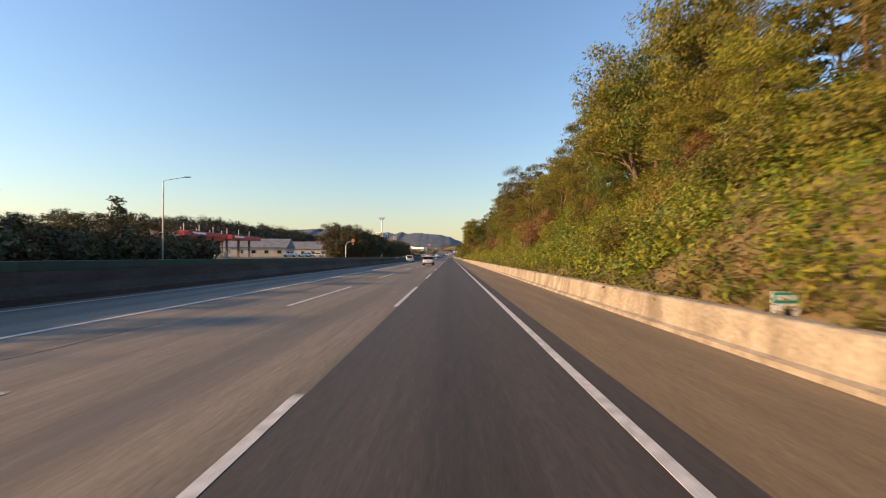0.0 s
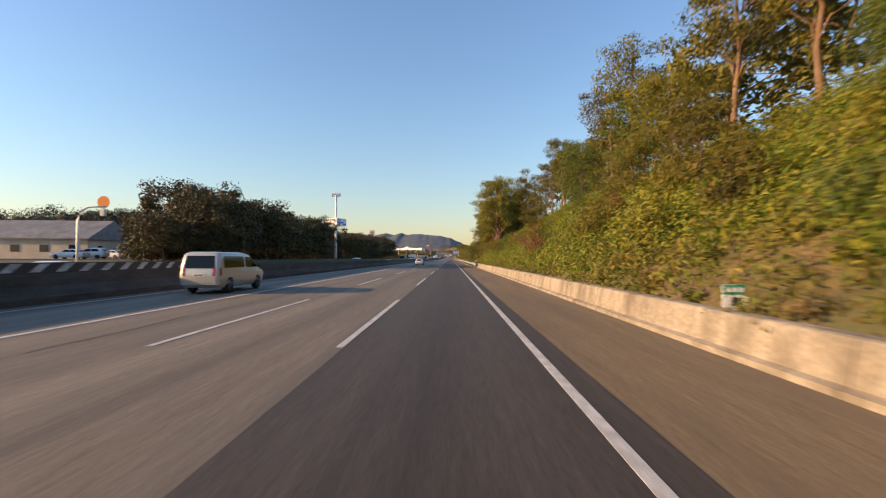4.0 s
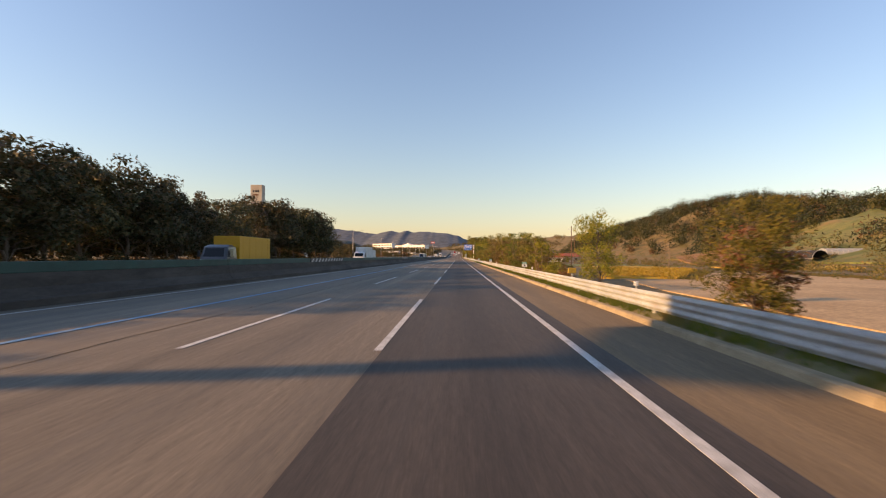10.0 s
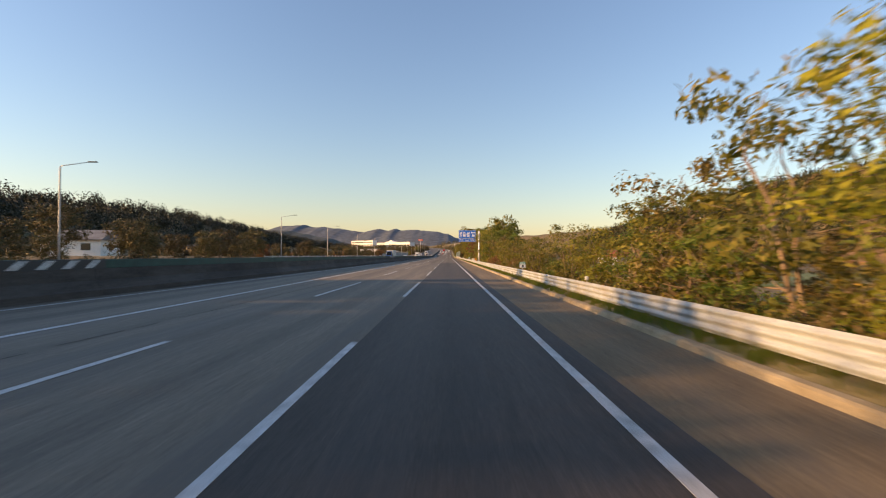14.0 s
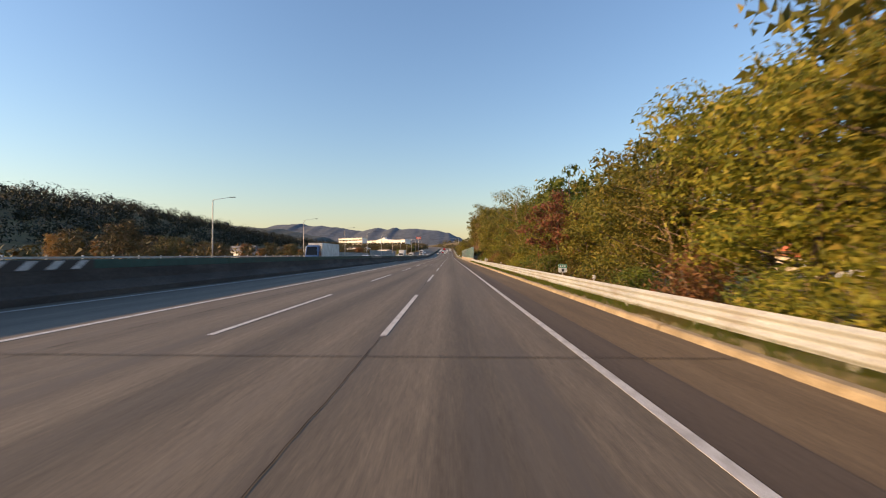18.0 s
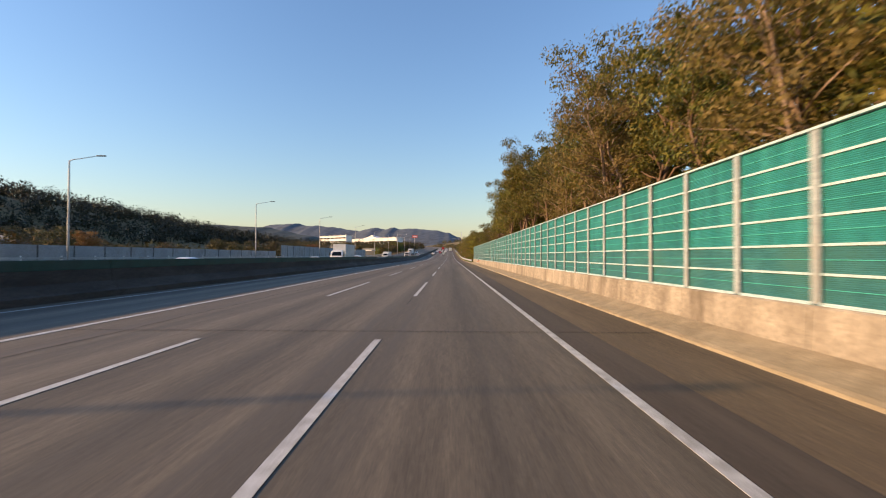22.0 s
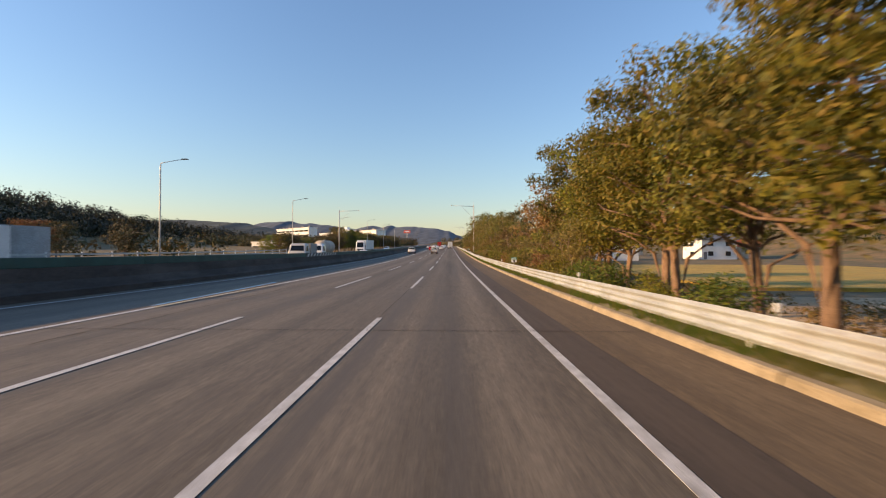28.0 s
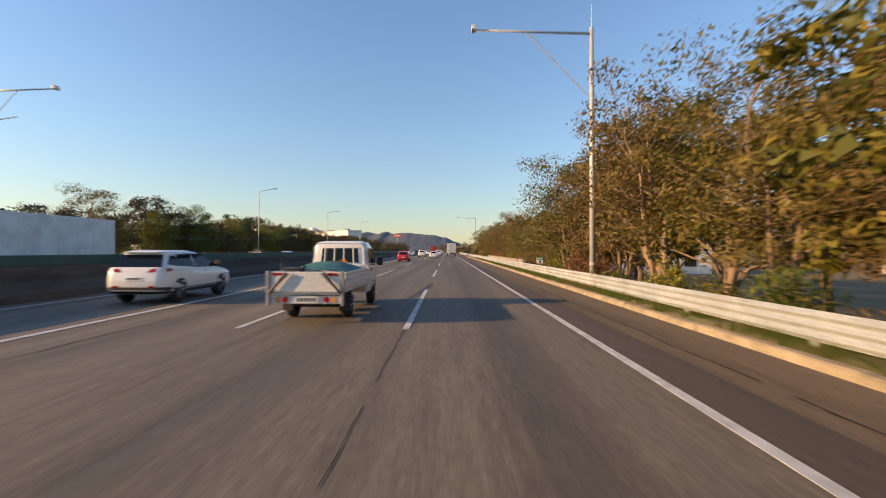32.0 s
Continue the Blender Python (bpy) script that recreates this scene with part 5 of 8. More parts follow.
def service_sign():
    """Blue service-area sign on one post, with pictograms."""
    t = empty("service_area_sign", (6.35, 480.0, -0.6), "blue and white service area sign hung from a white post", "road sign")
    part("post", bm_tube([(0, 0, 0), (0, 0, 4), (0, 0, 7.4)], [0.19, 0.18, 0.17], 14), POLE_WHITE, t, smooth=True)
    for z in (5.35, 6.75):
        part("clamp_arm", bm_tube([(-0.75, -0.08, z), (0.32, -0.08, z)], [0.06, 0.06], 8), POLE, t)
        part("clamp", bm_tube([(0, 0, z - 0.09), (0, 0, z + 0.09)], [0.215, 0.215], 14), STEEL, t)
    W0, W1, Z0, Z1, ZM = -4.25, -0.72, 5.13, 7.55, 5.82
    board = part("board", bm_box(W0, W1, -0.16, -0.10, ZM + 0.02, Z1, 0.02), SIGN_BLUE, t, "blue board with white pictograms")
    low = part("lower_board", bm_box(W0, W1, -0.16, -0.10, Z0, ZM - 0.02, 0.02), SIGN_BLUE, t, "blue board with white lettering")
    Y = -0.166

    def frame_line(x0, x1, z0, z1, w, par):
        for a, b, c, d in ((x0, x1, z0, z0 + w), (x0, x1, z1 - w, z1), (x0, x0 + w, z0 + w, z1 - w), (x1 - w, x1, z0 + w, z1 - w)):
            part("border", bm_box(a, b, Y, Y + 0.008, c, d), SIGN_WHITE, par)

    frame_line(W0 + 0.05, W1 - 0.05, ZM + 0.06, Z1 - 0.04, 0.03, board)
    frame_line(W0 + 0.05, W1 - 0.05, Z0 + 0.04, ZM - 0.06, 0.03, low)

    def shape(name, outline, dy=0.0, mat=SIGN_WHITE):
        return part(name, bm_prism(outline, "y", Y + dy, Y + dy + 0.006), mat, board)

    def box(x0, x1, z0, z1):
        return [(x0, z0), (x1, z0), (x1, z1), (x0, z1)]

    def disc(cx, cz, rx, rz, n=20):
        return [(cx + rx * math.cos(k * 2 * math.pi / n), cz + rz * math.sin(k * 2 * math.pi / n)) for k in range(n)]

    u, zb = W0 + 0.22, ZM + 0.38
    # fork and spoon
    shape("fork", box(u + 0.07, u + 0.16, zb, zb + 0.62)), shape("fork", box(u, u + 0.24, zb + 0.60, zb + 0.68))
    for k in range(3):
        shape("fork_tine", box(u + 0.09 * k, u + 0.09 * k + 0.055, zb + 0.68, zb + 1.0))
    shape("spoon", box(u + 0.34, u + 0.42, zb, zb + 0.62)), shape("spoon", disc(u + 0.38, zb + 0.80, 0.125, 0.21))
    # gas pump
    p = u + 0.66
    shape("pump", box(p, p + 0.46, zb, zb + 1.0)), shape("pump_window", box(p + 0.09, p + 0.37, zb + 0.66, zb + 0.86), -0.004, SIGN_BLUE)
    for o in (box(p + 0.46, p + 0.56, zb + 0.12, zb + 0.2), box(p + 0.53, p + 0.60, zb + 0.12, zb + 0.7), box(p + 0.60, p + 0.70, zb + 0.12, zb + 0.18),
              box(p + 0.66, p + 0.72, zb + 0.15, zb + 0.72)):
        shape("pump_hose", o)
    text_mesh("lettering", "LPG", 0.20, SIGN_DARK, board, (p + 0.23, Y - 0.004, zb + 0.42))
    # charging post
    c = p + 0.92
    shape("charger", box(c, c + 0.40, zb, zb + 1.0)), shape("charger_foot", box(c - 0.09, c + 0.49, zb - 0.03, zb + 0.07))
    shape("charger_window", box(c + 0.07, c + 0.33, zb + 0.78, zb + 0.90), -0.004, SIGN_BLUE)
    shape("bolt", [(c + 0.26, zb + 0.68), (c + 0.08, zb + 0.36), (c + 0.19, zb + 0.38), (c + 0.13, zb + 0.14), (c + 0.33, zb + 0.46), (c + 0.21, zb + 0.45)], -0.004, SIGN_BLUE)
    shape("charger_cable", box(c + 0.47, c + 0.53, zb + 0.15, zb + 0.75)), shape("plug", box(c + 0.42, c + 0.62, zb + 0.72, zb + 0.88))
    shape("plug_pin", box(c + 0.45, c + 0.48, zb + 0.88, zb + 1.0)), shape("plug_pin", box(c + 0.56, c + 0.59, zb + 0.88, zb + 1.0))
    # spanner over car
    q = c + 0.80
    shape("spanner", [(q + 0.12, zb + 0.80), (q + 0.72, zb + 0.80), (q + 0.72, zb + 0.92), (q + 0.12, zb + 0.92)])
    for cx, d in ((q + 0.10, -1), (q + 0.76, 1)):
        shape("spanner_jaw", [(cx - d * 0.12, zb + 0.74), (cx + d * 0.02, zb + 0.70), (cx + d * 0.16, zb + 0.76), (cx + d * 0.05, zb + 0.86), (cx + d * 0.16, zb + 0.97), (cx + d * 0.02, zb + 1.02), (cx - d * 0.12, zb + 0.98)])
    shape("car_shape", [(q + 0.14, zb), (q + 0.26, zb), (q + 0.26, zb + 0.07), (q + 0.60, zb + 0.07), (q + 0.60, zb), (q + 0.72, zb), (q + 0.74, zb + 0.30), (q + 0.66, zb + 0.38),
                        (q + 0.60, zb + 0.60), (q + 0.26, zb + 0.60), (q + 0.20, zb + 0.38), (q + 0.12, zb + 0.30)])
    shape("car_window", [(q + 0.26, zb + 0.38), (q + 0.60, zb + 0.38), (q + 0.55, zb + 0.53), (q + 0.31, zb + 0.53)], -0.004, SIGN_BLUE)
    for s in (0.2, 0.6):
        shape("car_lamp", disc(q + 0.03 + s, zb + 0.25, 0.05, 0.05, 12), -0.004, SIGN_BLUE)
    zt = (Z0 + ZM) / 2 - 0.01
    text_mesh("lettering", "\uc8fd\uc554", 0.46, SIGN_WHITE, low, (W0 + 0.62, Y - 0.004, zt))
    text_mesh("lettering", "Jugam", 0.36, SIGN_WHITE, low, (W0 + 1.78, Y - 0.004, zt - 0.04))
    text_mesh("lettering", "500m", 0.48, SIGN_WHITE, low, (W0 + 2.92, Y - 0.004, zt), squeeze=0.84)
    return t


service_sign()

# second rail and striped end plate in front of the sign post
rail = empty("outer_rail", (0, 474.5, 0), "short upper steel rail with an orange striped end plate", "guardrail")
part("beam", bm_prism([(5.2 + 0.03 * math.cos(4 * math.pi * i / 16), 0.74 + 0.32 * i / 16) for i in range(17)] + [(5.24, 1.06), (5.24, 0.74)], "y", 0, 13), STEEL, rail)
for k in range(4):
    part("post", bm_tube([(5.36, 0.8 + 3.8 * k, -0.4), (5.36, 0.8 + 3.8 * k, 1.08)], 0.06, 8), STEEL, rail)
plate = part("end_plate", bm_box(5.12, 5.56, -0.06, -0.02, 0.68, 1.12, 0.01), SIGN_ORANGE, rail, "orange plate with yellow stripes")
for k in range(3):
    part("stripe", bm_prism([(5.14, 0.72 + 0.13 * k), (5.54, 0.80 + 0.13 * k), (5.54, 0.86 + 0.13 * k), (5.14, 0.78 + 0.13 * k)], "y", -0.068, -0.062), RICE, plate)


def distance_marker(x, y, z0=0.0, orange=False):
    t = empty("distance_marker", (x, y, z0), "small green and white roadside distance marker on a post", "marker", "distance markers")
    part("post", bm_tube([(0, 0, -0.8), (0, 0, 1.05)], 0.028, 8), POLE, t)
    body = part("plate", bm_box(-0.24, 0.24, -0.03, -0.01, 0.72, 1.18, 0.02), SIGN_WHITE, t)
    part("green_band", bm_box(-0.235, 0.235, -0.036, -0.031, 0.98, 1.17), SIGN_GREEN, body)
    for k in range(3):
        part("bar", bm_box(-0.16 + 0.12 * k, -0.08 + 0.12 * k, -0.041, -0.037, 1.03, 1.12), SIGN_WHITE, body)
    part("bar", bm_box(-0.06, 0.08, -0.036, -0.031, 0.77, 0.93), SIGN_DARK, body)
    if orange:
        part("orange_plate", bm_box(-0.22, 0.22, -0.03, -0.01, 0.52, 0.70, 0.01), SIGN_ORANGE, t)
    return t


distance_marker(5.75, 12.5, -0.08), distance_marker(5.85, 120.6, 0.0), distance_marker(6.0, 216, 0.1), distance_marker(5.95, 317), distance_marker(5.95, 365)
distance_marker(5.95, 419), distance_marker(5.95, 517), distance_marker(5.95, 573), distance_marker(5.95, 801.5), distance_marker(5.95, 905)
distance_marker(4.95, 688.2, 0.1, True)


def delineator(y):
    t = empty("delineator", (4.98, y, 0.76), "small white reflector post on the guardrail", "reflector", "guardrail reflectors")
    part("stalk", bm_tube([(0, 0, -0.25), (0, 0, 0.10)], 0.02, 6), POLE, t)
    part("reflector", bm_box(-0.055, 0.055, -0.03, 0.03, 0.05, 0.19, 0.02), POLE_WHITE, t)
    return t


d0 = delineator(253.5)
for y in (286, 306, 338, 368, 398, 458, 508, 540, 572, 765, 776, 803, 838, 872, 910, 950):
    copy_thing(d0, pose(4.98, y, 0.76))
yb = empty("yellow_marker_box", (5.45, 296.0, 0.5), "small yellow box on a post behind the guardrail", "marker")
part("box", bm_box(-0.2, 0.2, -0.1, 0.1, 0.35, 0.62, 0.02), RICE, yb)
part("post", bm_tube([(0, 0, -0.8), (0, 0, 0.36)], 0.03, 6), POLE, yb)
copy_thing(yb, pose(5.45, 268.0, 0.5))

# striped panels on the median
for y0 in (126, 216, 316, 388, 496, 574, 691, 805):
    t = empty("striped_median_panel", (-14.40, y0, 0), "dark median panel with slanting white stripes", "barrier panel", "striped median panels")
    part("panel", bm_box(-0.05, -0.005, 0, 12.6, 1.08, 1.46), DARK_METAL, t)
    for k in range(11):
        o = 0.25 + 1.12 * k
        part("stripe", bm_prism([(o, 1.12), (o + 0.42, 1.12), (o + 0.86, 1.43), (o + 0.44, 1.43)], "x", 0.0, 0.012), LINE_WHITE, t)


# tall sign mast and pylon beyond the far carriageway
def sign_mast(x, y):
    t = empty("sign_mast", (x, y, 1.0), "tall white service area mast with a billboard box and floodlight ring", "sign mast")
    part("mast", bm_tube([(0, 0, 0), (0, 0, 12), (0, 0, 22.2)], [0.46, 0.38, 0.32], 14), POLE_WHITE, t, smooth=True)
    box = part("sign_box", bm_prism([(-3.3, -1.2), (0.9, -2.7), (3.2, 1.6), (-1.0, 3.1)], "z", 11.4, 13.9), POLE_WHITE, t, "white billboard box")
    ux, uy = 4.2 / 4.46, -1.5 / 4.46
    for a, b, z0, z1, m in ((0.5, 0.95, 13.05, 13.55, LEAF_RED), (1.1, 1.6, 13.05, 13.55, LEAF_RED), (1.8, 2.3, 13.05, 13.55, LEAF_RED), (2.6, 3.0, 13.05, 13.55, LEAF_RED), (3.1, 3.9, 13.05, 13.55, LEAF_RED),
                            (0.8, 1.3, 12.5, 12.6, SIGN_DARK), (2.6, 3.1, 12.5, 12.6, SIGN_DARK), (1.2, 2.8, 11.7, 12.0, LEAF_RED)):
        bm = bmesh.new()
        q = [(-3.3 + ux * s - 0.34 * 0.03, -1.2 + uy * s - 0.94 * 0.03, z) for s, z in ((a, z0), (b, z0), (b, z1), (a, z1))]
        bm.faces.new([bm.verts.new(v) for v in q])
        part("bar", bm, m, box)
    for a, b, z0, z1 in ((0.6, 2.0, 13.1, 13.5), (0.3, 3.4, 12.3, 12.8), (3.2, 4.4, 11.7, 12.2)):
        bm = bmesh.new()
        q = [(0.9 + 0.472 * s + 0.026, -2.7 + 0.881 * s - 0.015, z) for s, z in ((a, z0), (b, z0), (b, z1), (a, z1))]
        bm.faces.new([bm.verts.new(v) for v in q])
        part("bar", bm, SIGN_BLUE, box)
    for r, z in ((1.35, 21.5), (1.5, 22.5)):
        pts = [(r * math.cos(k * math.pi / 8), r * math.sin(k * math.pi / 8), z) for k in range(17)]
        part("ring", bm_tube(pts, 0.06, 5), POLE, t)
    for k in range(8):
        a = k * math.pi / 4
        part("floodlight", bm_box(1.3 * math.cos(a) - 0.2, 1.3 * math.cos(a) + 0.2, 1.3 * math.sin(a) - 0.2, 1.3 * math.sin(a) + 0.2, 21.8, 22.3, 0.03), POLE, t)
        part("spoke", bm_tube([(0, 0, 21.6), (1.4 * math.cos(a), 1.4 * math.sin(a), 21.55)], 0.05, 5), POLE, t)
    return t


sign_mast(-38.8, 270.4)
py = empty("sign_pylon", (-43.4, 371, 1.0), "tall cream sign pylon above the trees", "sign pylon")
part("shaft", bm_box(-1.25, 1.25, -0.8, 0.8, 0, 15.8, 0.06), BEIGE_WALL, py)
for k in range(3):
    part("bar", bm_box(-0.75 + 0.5 * k, -0.4 + 0.5 * k, -0.82, -0.806, 14.2, 14.7), SIGN_DARK, py)
part("bar", bm_box(-0.7, 0.5, -0.82, -0.806, 13.5, 13.8), LEAF_BROWN, py)


# pale fences and rails beyond the far carriageway
def pale_fence(a, b, h, x=-36.2):
    t = empty("pale_fence", (x, a, -0.1), "pale grey panelled noise fence with dark posts", "fence", kind="structure")
    pan = part("fence_panel", bm_box(-0.04, 0.04, 0.06, 3.94, 0.0, h), FENCE_PALE, t)
    pst = part("fence_post", bm_box(-0.07, 0.07, -0.06, 0.06, 0.0, h + 0.03), DARK_METAL, t)
    for k in range(1, int((b - a) / 4)):
        share(pan, (0, 4.0 * k, 0)), share(pst, (0, 4.0 * k, 0))


pale_fence(637, 700, 2.6)
pale_fence(700, 800, 3.9)
g2 = empty("far_guardrail", (0, 470, 0), "pale steel guardrail with white posts beyond the far carriageway", "guardrail", kind="structure")
fb = part("beam", bm_box(-34.9, -34.85, 0, 3.98, 1.25, 1.42), STEEL, g2)
fb2 = part("beam", bm_box(-34.9, -34.85, 0, 3.98, 0.75, 0.92), STEEL, g2)
fp = part("post", bm_box(-34.98, -34.9, 0, 0.14, -0.1, 1.55, 0.01), POLE_WHITE, g2)
for k in range(1, 100):
    for o in (fb, fb2, fp):
        share(o, (0, 4.0 * k, 0))


# ---- fields ----
def field(name, label, x0, x1, y0, y1, mat, lift=0.06, corners=None):
    """A field between x0..x1 and y0..y1, or between four corners: near left, near right, far right, far left."""
    nx, ny = max(2, int((x1 - x0) / 5)), max(2, int((y1 - y0) / 6))
    verts, faces = [], []
    for j in range(ny + 1):
        for i in range(nx + 1):
            u, v = i / nx, j / ny
            x, y = x0 + (x1 - x0) * u, y0 + (y1 - y0) * v
            if corners:
                p, q, c, d = corners
                x, y = ((p[k] * (1 - u) + q[k] * u) * (1 - v) + (d[k] * (1 - u) + c[k] * u) * v for k in (0, 1))
            verts.append((x + 1.5 * bumpy(y * 3, 7), y + 1.5 * bumpy(x * 3, 2), land(x, y) + lift + 0.05 * bumpy(x * 9, y * 9)))
    faces = [(j * (nx + 1) + i, j * (nx + 1) + i + 1, (j + 1) * (nx + 1) + i + 1, (j + 1) * (nx + 1) + i) for j in range(ny) for i in range(nx)]
    w = nx + 1
    rim = [i for i in range(w)] + [j * w + nx for j in range(1, ny + 1)] + [ny * w + i for i in range(nx - 1, -1, -1)] + [j * w for j in range(ny - 1, 0, -1)]
    first = len(verts)
    verts += [(verts[i][0] + 0.3 * bumpy(i * 31.0, 5), verts[i][1] + 0.3 * bumpy(i * 17.0, 9), verts[i][2] - 1.2) for i in rim]
    faces += [(rim[k], first + k, first + (k + 1) % len(rim), rim[(k + 1) % len(rim)]) for k in range(len(rim))]
    return tagged(mesh_object(name, verts, faces, mat), label, "field", kind="structure")


field("bare_field", "bare pale harvested field beside the motorway", 12.5, 62, 262, 370, FIELD, 0.10, ((12.5, 262), (52, 262), (64, 376), (25, 352)))
field("rice_field", "ripe golden rice field", 16, 46, 333, 384, RICE, 0.38, ((21, 343), (31, 340), (52, 377), (38, 396)))
field("rice_field", "narrow strip of ripe golden rice", 74, 108, 400, 420, RICE, 0.35, ((74, 404), (104, 396), (108, 410), (78, 420)))
field("rice_field", "ripe golden rice field", 34, 56, 390, 424, RICE, 0.30, ((34, 402), (50, 396), (64, 424), (44, 432)))
field("vegetable_field", "green vegetable rows on the slope", 30, 74, 432, 470, GREENROWS, 0.12)
field("earth_bank", "rusty red soil and weeds at the foot of the hill", 96, 140, 460, 530, RED_SOIL, 0.8, ((92, 458), (116, 466), (146, 512), (118, 532)))
field("grass_slope", "sunlit green and straw grass on the hillside", 112, 200, 392, 530, HILL_GRASS, 0.55)
field("rice_field", "ripe golden rice field", 24, 76, 798, 850, RICE, 0.30)
field("bare_field", "bare pale earth behind the tree row", 13, 32, 764, 792, FIELD, 0.10)
field("vegetable_field", "green vegetable rows behind the tree row", 34, 80, 768, 795, GREENROWS, 0.12)
field("bare_field", "brown earth field beyond the far carriageway", -110, -50, 500, 640, VERGE, 0.1)


def greenhouse(x, y, length, width, height, turn, mat, label, open_end=True):
    t = empty("greenhouse", (x, y, land(x, y)), label, "greenhouse", turn=turn)
    out = [(width / 2 * math.cos(math.pi * k / 14), height * math.sin(math.pi * k / 14) ** 0.8) for k in range(15)]
    inner = [(u * 0.985, v * 0.985) for u, v in out]
    part("cover", bm_prism(out + inner[::-1] if open_end else out, "y", -length / 2, length / 2), mat, t)
    for k in range(9):
        yy = -length / 2 + length * k / 8
        part("hoop", bm_tube([(u * 1.01, yy, v * 1.01) for u, v in out], 0.05, 5), POLE, t)
    for s in (-1, 1):
        part("side_rail", bm_tube([(s * width * 0.49, -length / 2, height * 0.38), (s * width * 0.49, length / 2, height * 0.38)], 0.05, 5), POLE, t)
    if open_end:
        part("back_wall", bm_prism(inner, "y", length / 2 - 0.3, length / 2 - 0.2), mat, t)
    return t


greenhouse(111, 437, 24, 8.4, 4.2, 20, SHADE_CLOTH, "long black shade-cloth greenhouse tunnel with an open end")
greenhouse(128, 433, 12, 7, 2.0, 75, FENCE_PALE, "low grey plastic greenhouse tunnel beside the black one", False)
for bx, by, bz in ((104.6, 451.5, 0), (106.6, 452.2, 0), (106.2, 452.0, 1.45)):
    bale = empty("wrapped_bale", (bx, by, land(bx, by) + bz), "white plastic wrapped bale beside the greenhouse", "bale", "wrapped bales")
    part("wrap", bm_box(-0.9, 0.9, -0.7, 0.7, -0.3 if bz == 0 else 0.0, 1.45, 0.2), POLE_WHITE, bale)


def field_post(x, y, h):
    t = empty("field_post", (x, y, land(x, y)), "thin pale wooden post standing in the field", "post", "field posts")
    part("shaft", bm_tube([(0, 0, -0.3), (0.02, 0, h * 0.6), (0, 0, h)], [0.11, 0.10, 0.08], 7), PALE_BARK, t)
    part("cap", bm_tube([(0, 0, h), (0, 0, h + 0.08)], [0.10, 0.06], 7), POLE, t)


for px, py, ph in ((57, 402, 6.3), (73, 382, 5.5), (52, 352, 5.0)):
    field_post(px, py, ph)


def house(x, y, w, d, h, turn, wall, roof, label, lift=0.0, flat=False, floors=1, name="house"):
    """Walls, a pitched or flat roof, windows with frames, and a door."""
    t = empty(name, (x, y, land(x, y) + lift), label, "house" if name == "house" else "building", turn=turn)
    body = part("wall", bm_box(-w / 2, w / 2, -d / 2, d / 2, -1.0, h), wall, t)
    if flat:
        part("roof", bm_box(-w / 2 - 0.25, w / 2 + 0.25, -d / 2 - 0.25, d / 2 + 0.25, h, h + 0.5, 0.05), roof, t)
    else:
        part("roof", bm_prism([(-d / 2 - 0.5, h - 0.1), (d / 2 + 0.5, h - 0.1), (d / 2 + 0.5, h + 0.1), (0, h + d * 0.28), (-d / 2 - 0.5, h + 0.1)], "x", -w / 2 - 0.5, w / 2 + 0.5), roof, t)
    n = max(2, int(w / 4.5))
    for f in range(floors):
        z = h * (f + 0.35) / floors
        for k in range(n):
            cx = -w / 2 + w * (k + 0.5) / n
            win = part("window", bm_box(cx - 0.8, cx + 0.8, -d / 2 - 0.06, -d / 2 - 0.01, z, z + min(1.3, h / floors * 0.45), 0.01), GLASS_DARK, t)
        for s in (-1, 1):
            for k in range(max(1, int(d / 5))):
                cy = -d / 2 + d * (k + 0.5) / max(1, int(d / 5))
                part("window", bm_box(*sorted((s * w / 2 + s * 0.01, s * w / 2 + s * 0.06)), cy - 0.7, cy + 0.7, z, z + min(1.2, h / floors * 0.45), 0.01), GLASS_DARK, t)
    part("door", bm_box(-w / 2 + 0.6, -w / 2 + 1.6, -d / 2 - 0.05, -d / 2 - 0.01, 0, 2.05, 0.01), ROOF_GREY, t)
    return t


house(72, 585, 13, 8, 3.4, 20, BEIGE_WALL, ROOF_RED, "beige house with an orange tiled roof")
house(58, 560, 10, 7, 3.0, -15, WHITE_WALL, ROOF_RED, "white house with a red roof")
house(34, 622, 12, 8, 3.2, 5, WHITE_WALL, ROOF_RED, "low white house with a red roof behind the trees")
house(75, 895, 11, 8, 5.5, 10, WHITE_WALL, ROOF_GREY, "white two-storey house behind the trees", floors=2)
house(88, 905, 12, 8, 3.5, -20, BEIGE_WALL, ROOF_RED, "beige house with a red roof behind the trees")
house(36, 885, 26, 9, 4.5, 4, WHITE_WALL, ROOF_GREY, "long white farm building behind the trees")
house(66, 935, 9, 7, 5.5, 12, BEIGE_WALL, ROOF_RED, "beige house with a red roof behind the trees", floors=2)
house(30, 940, 12, 8, 5.5, 0, WHITE_WALL, ROOF_GREY, "white two-storey house behind the trees", floors=2)
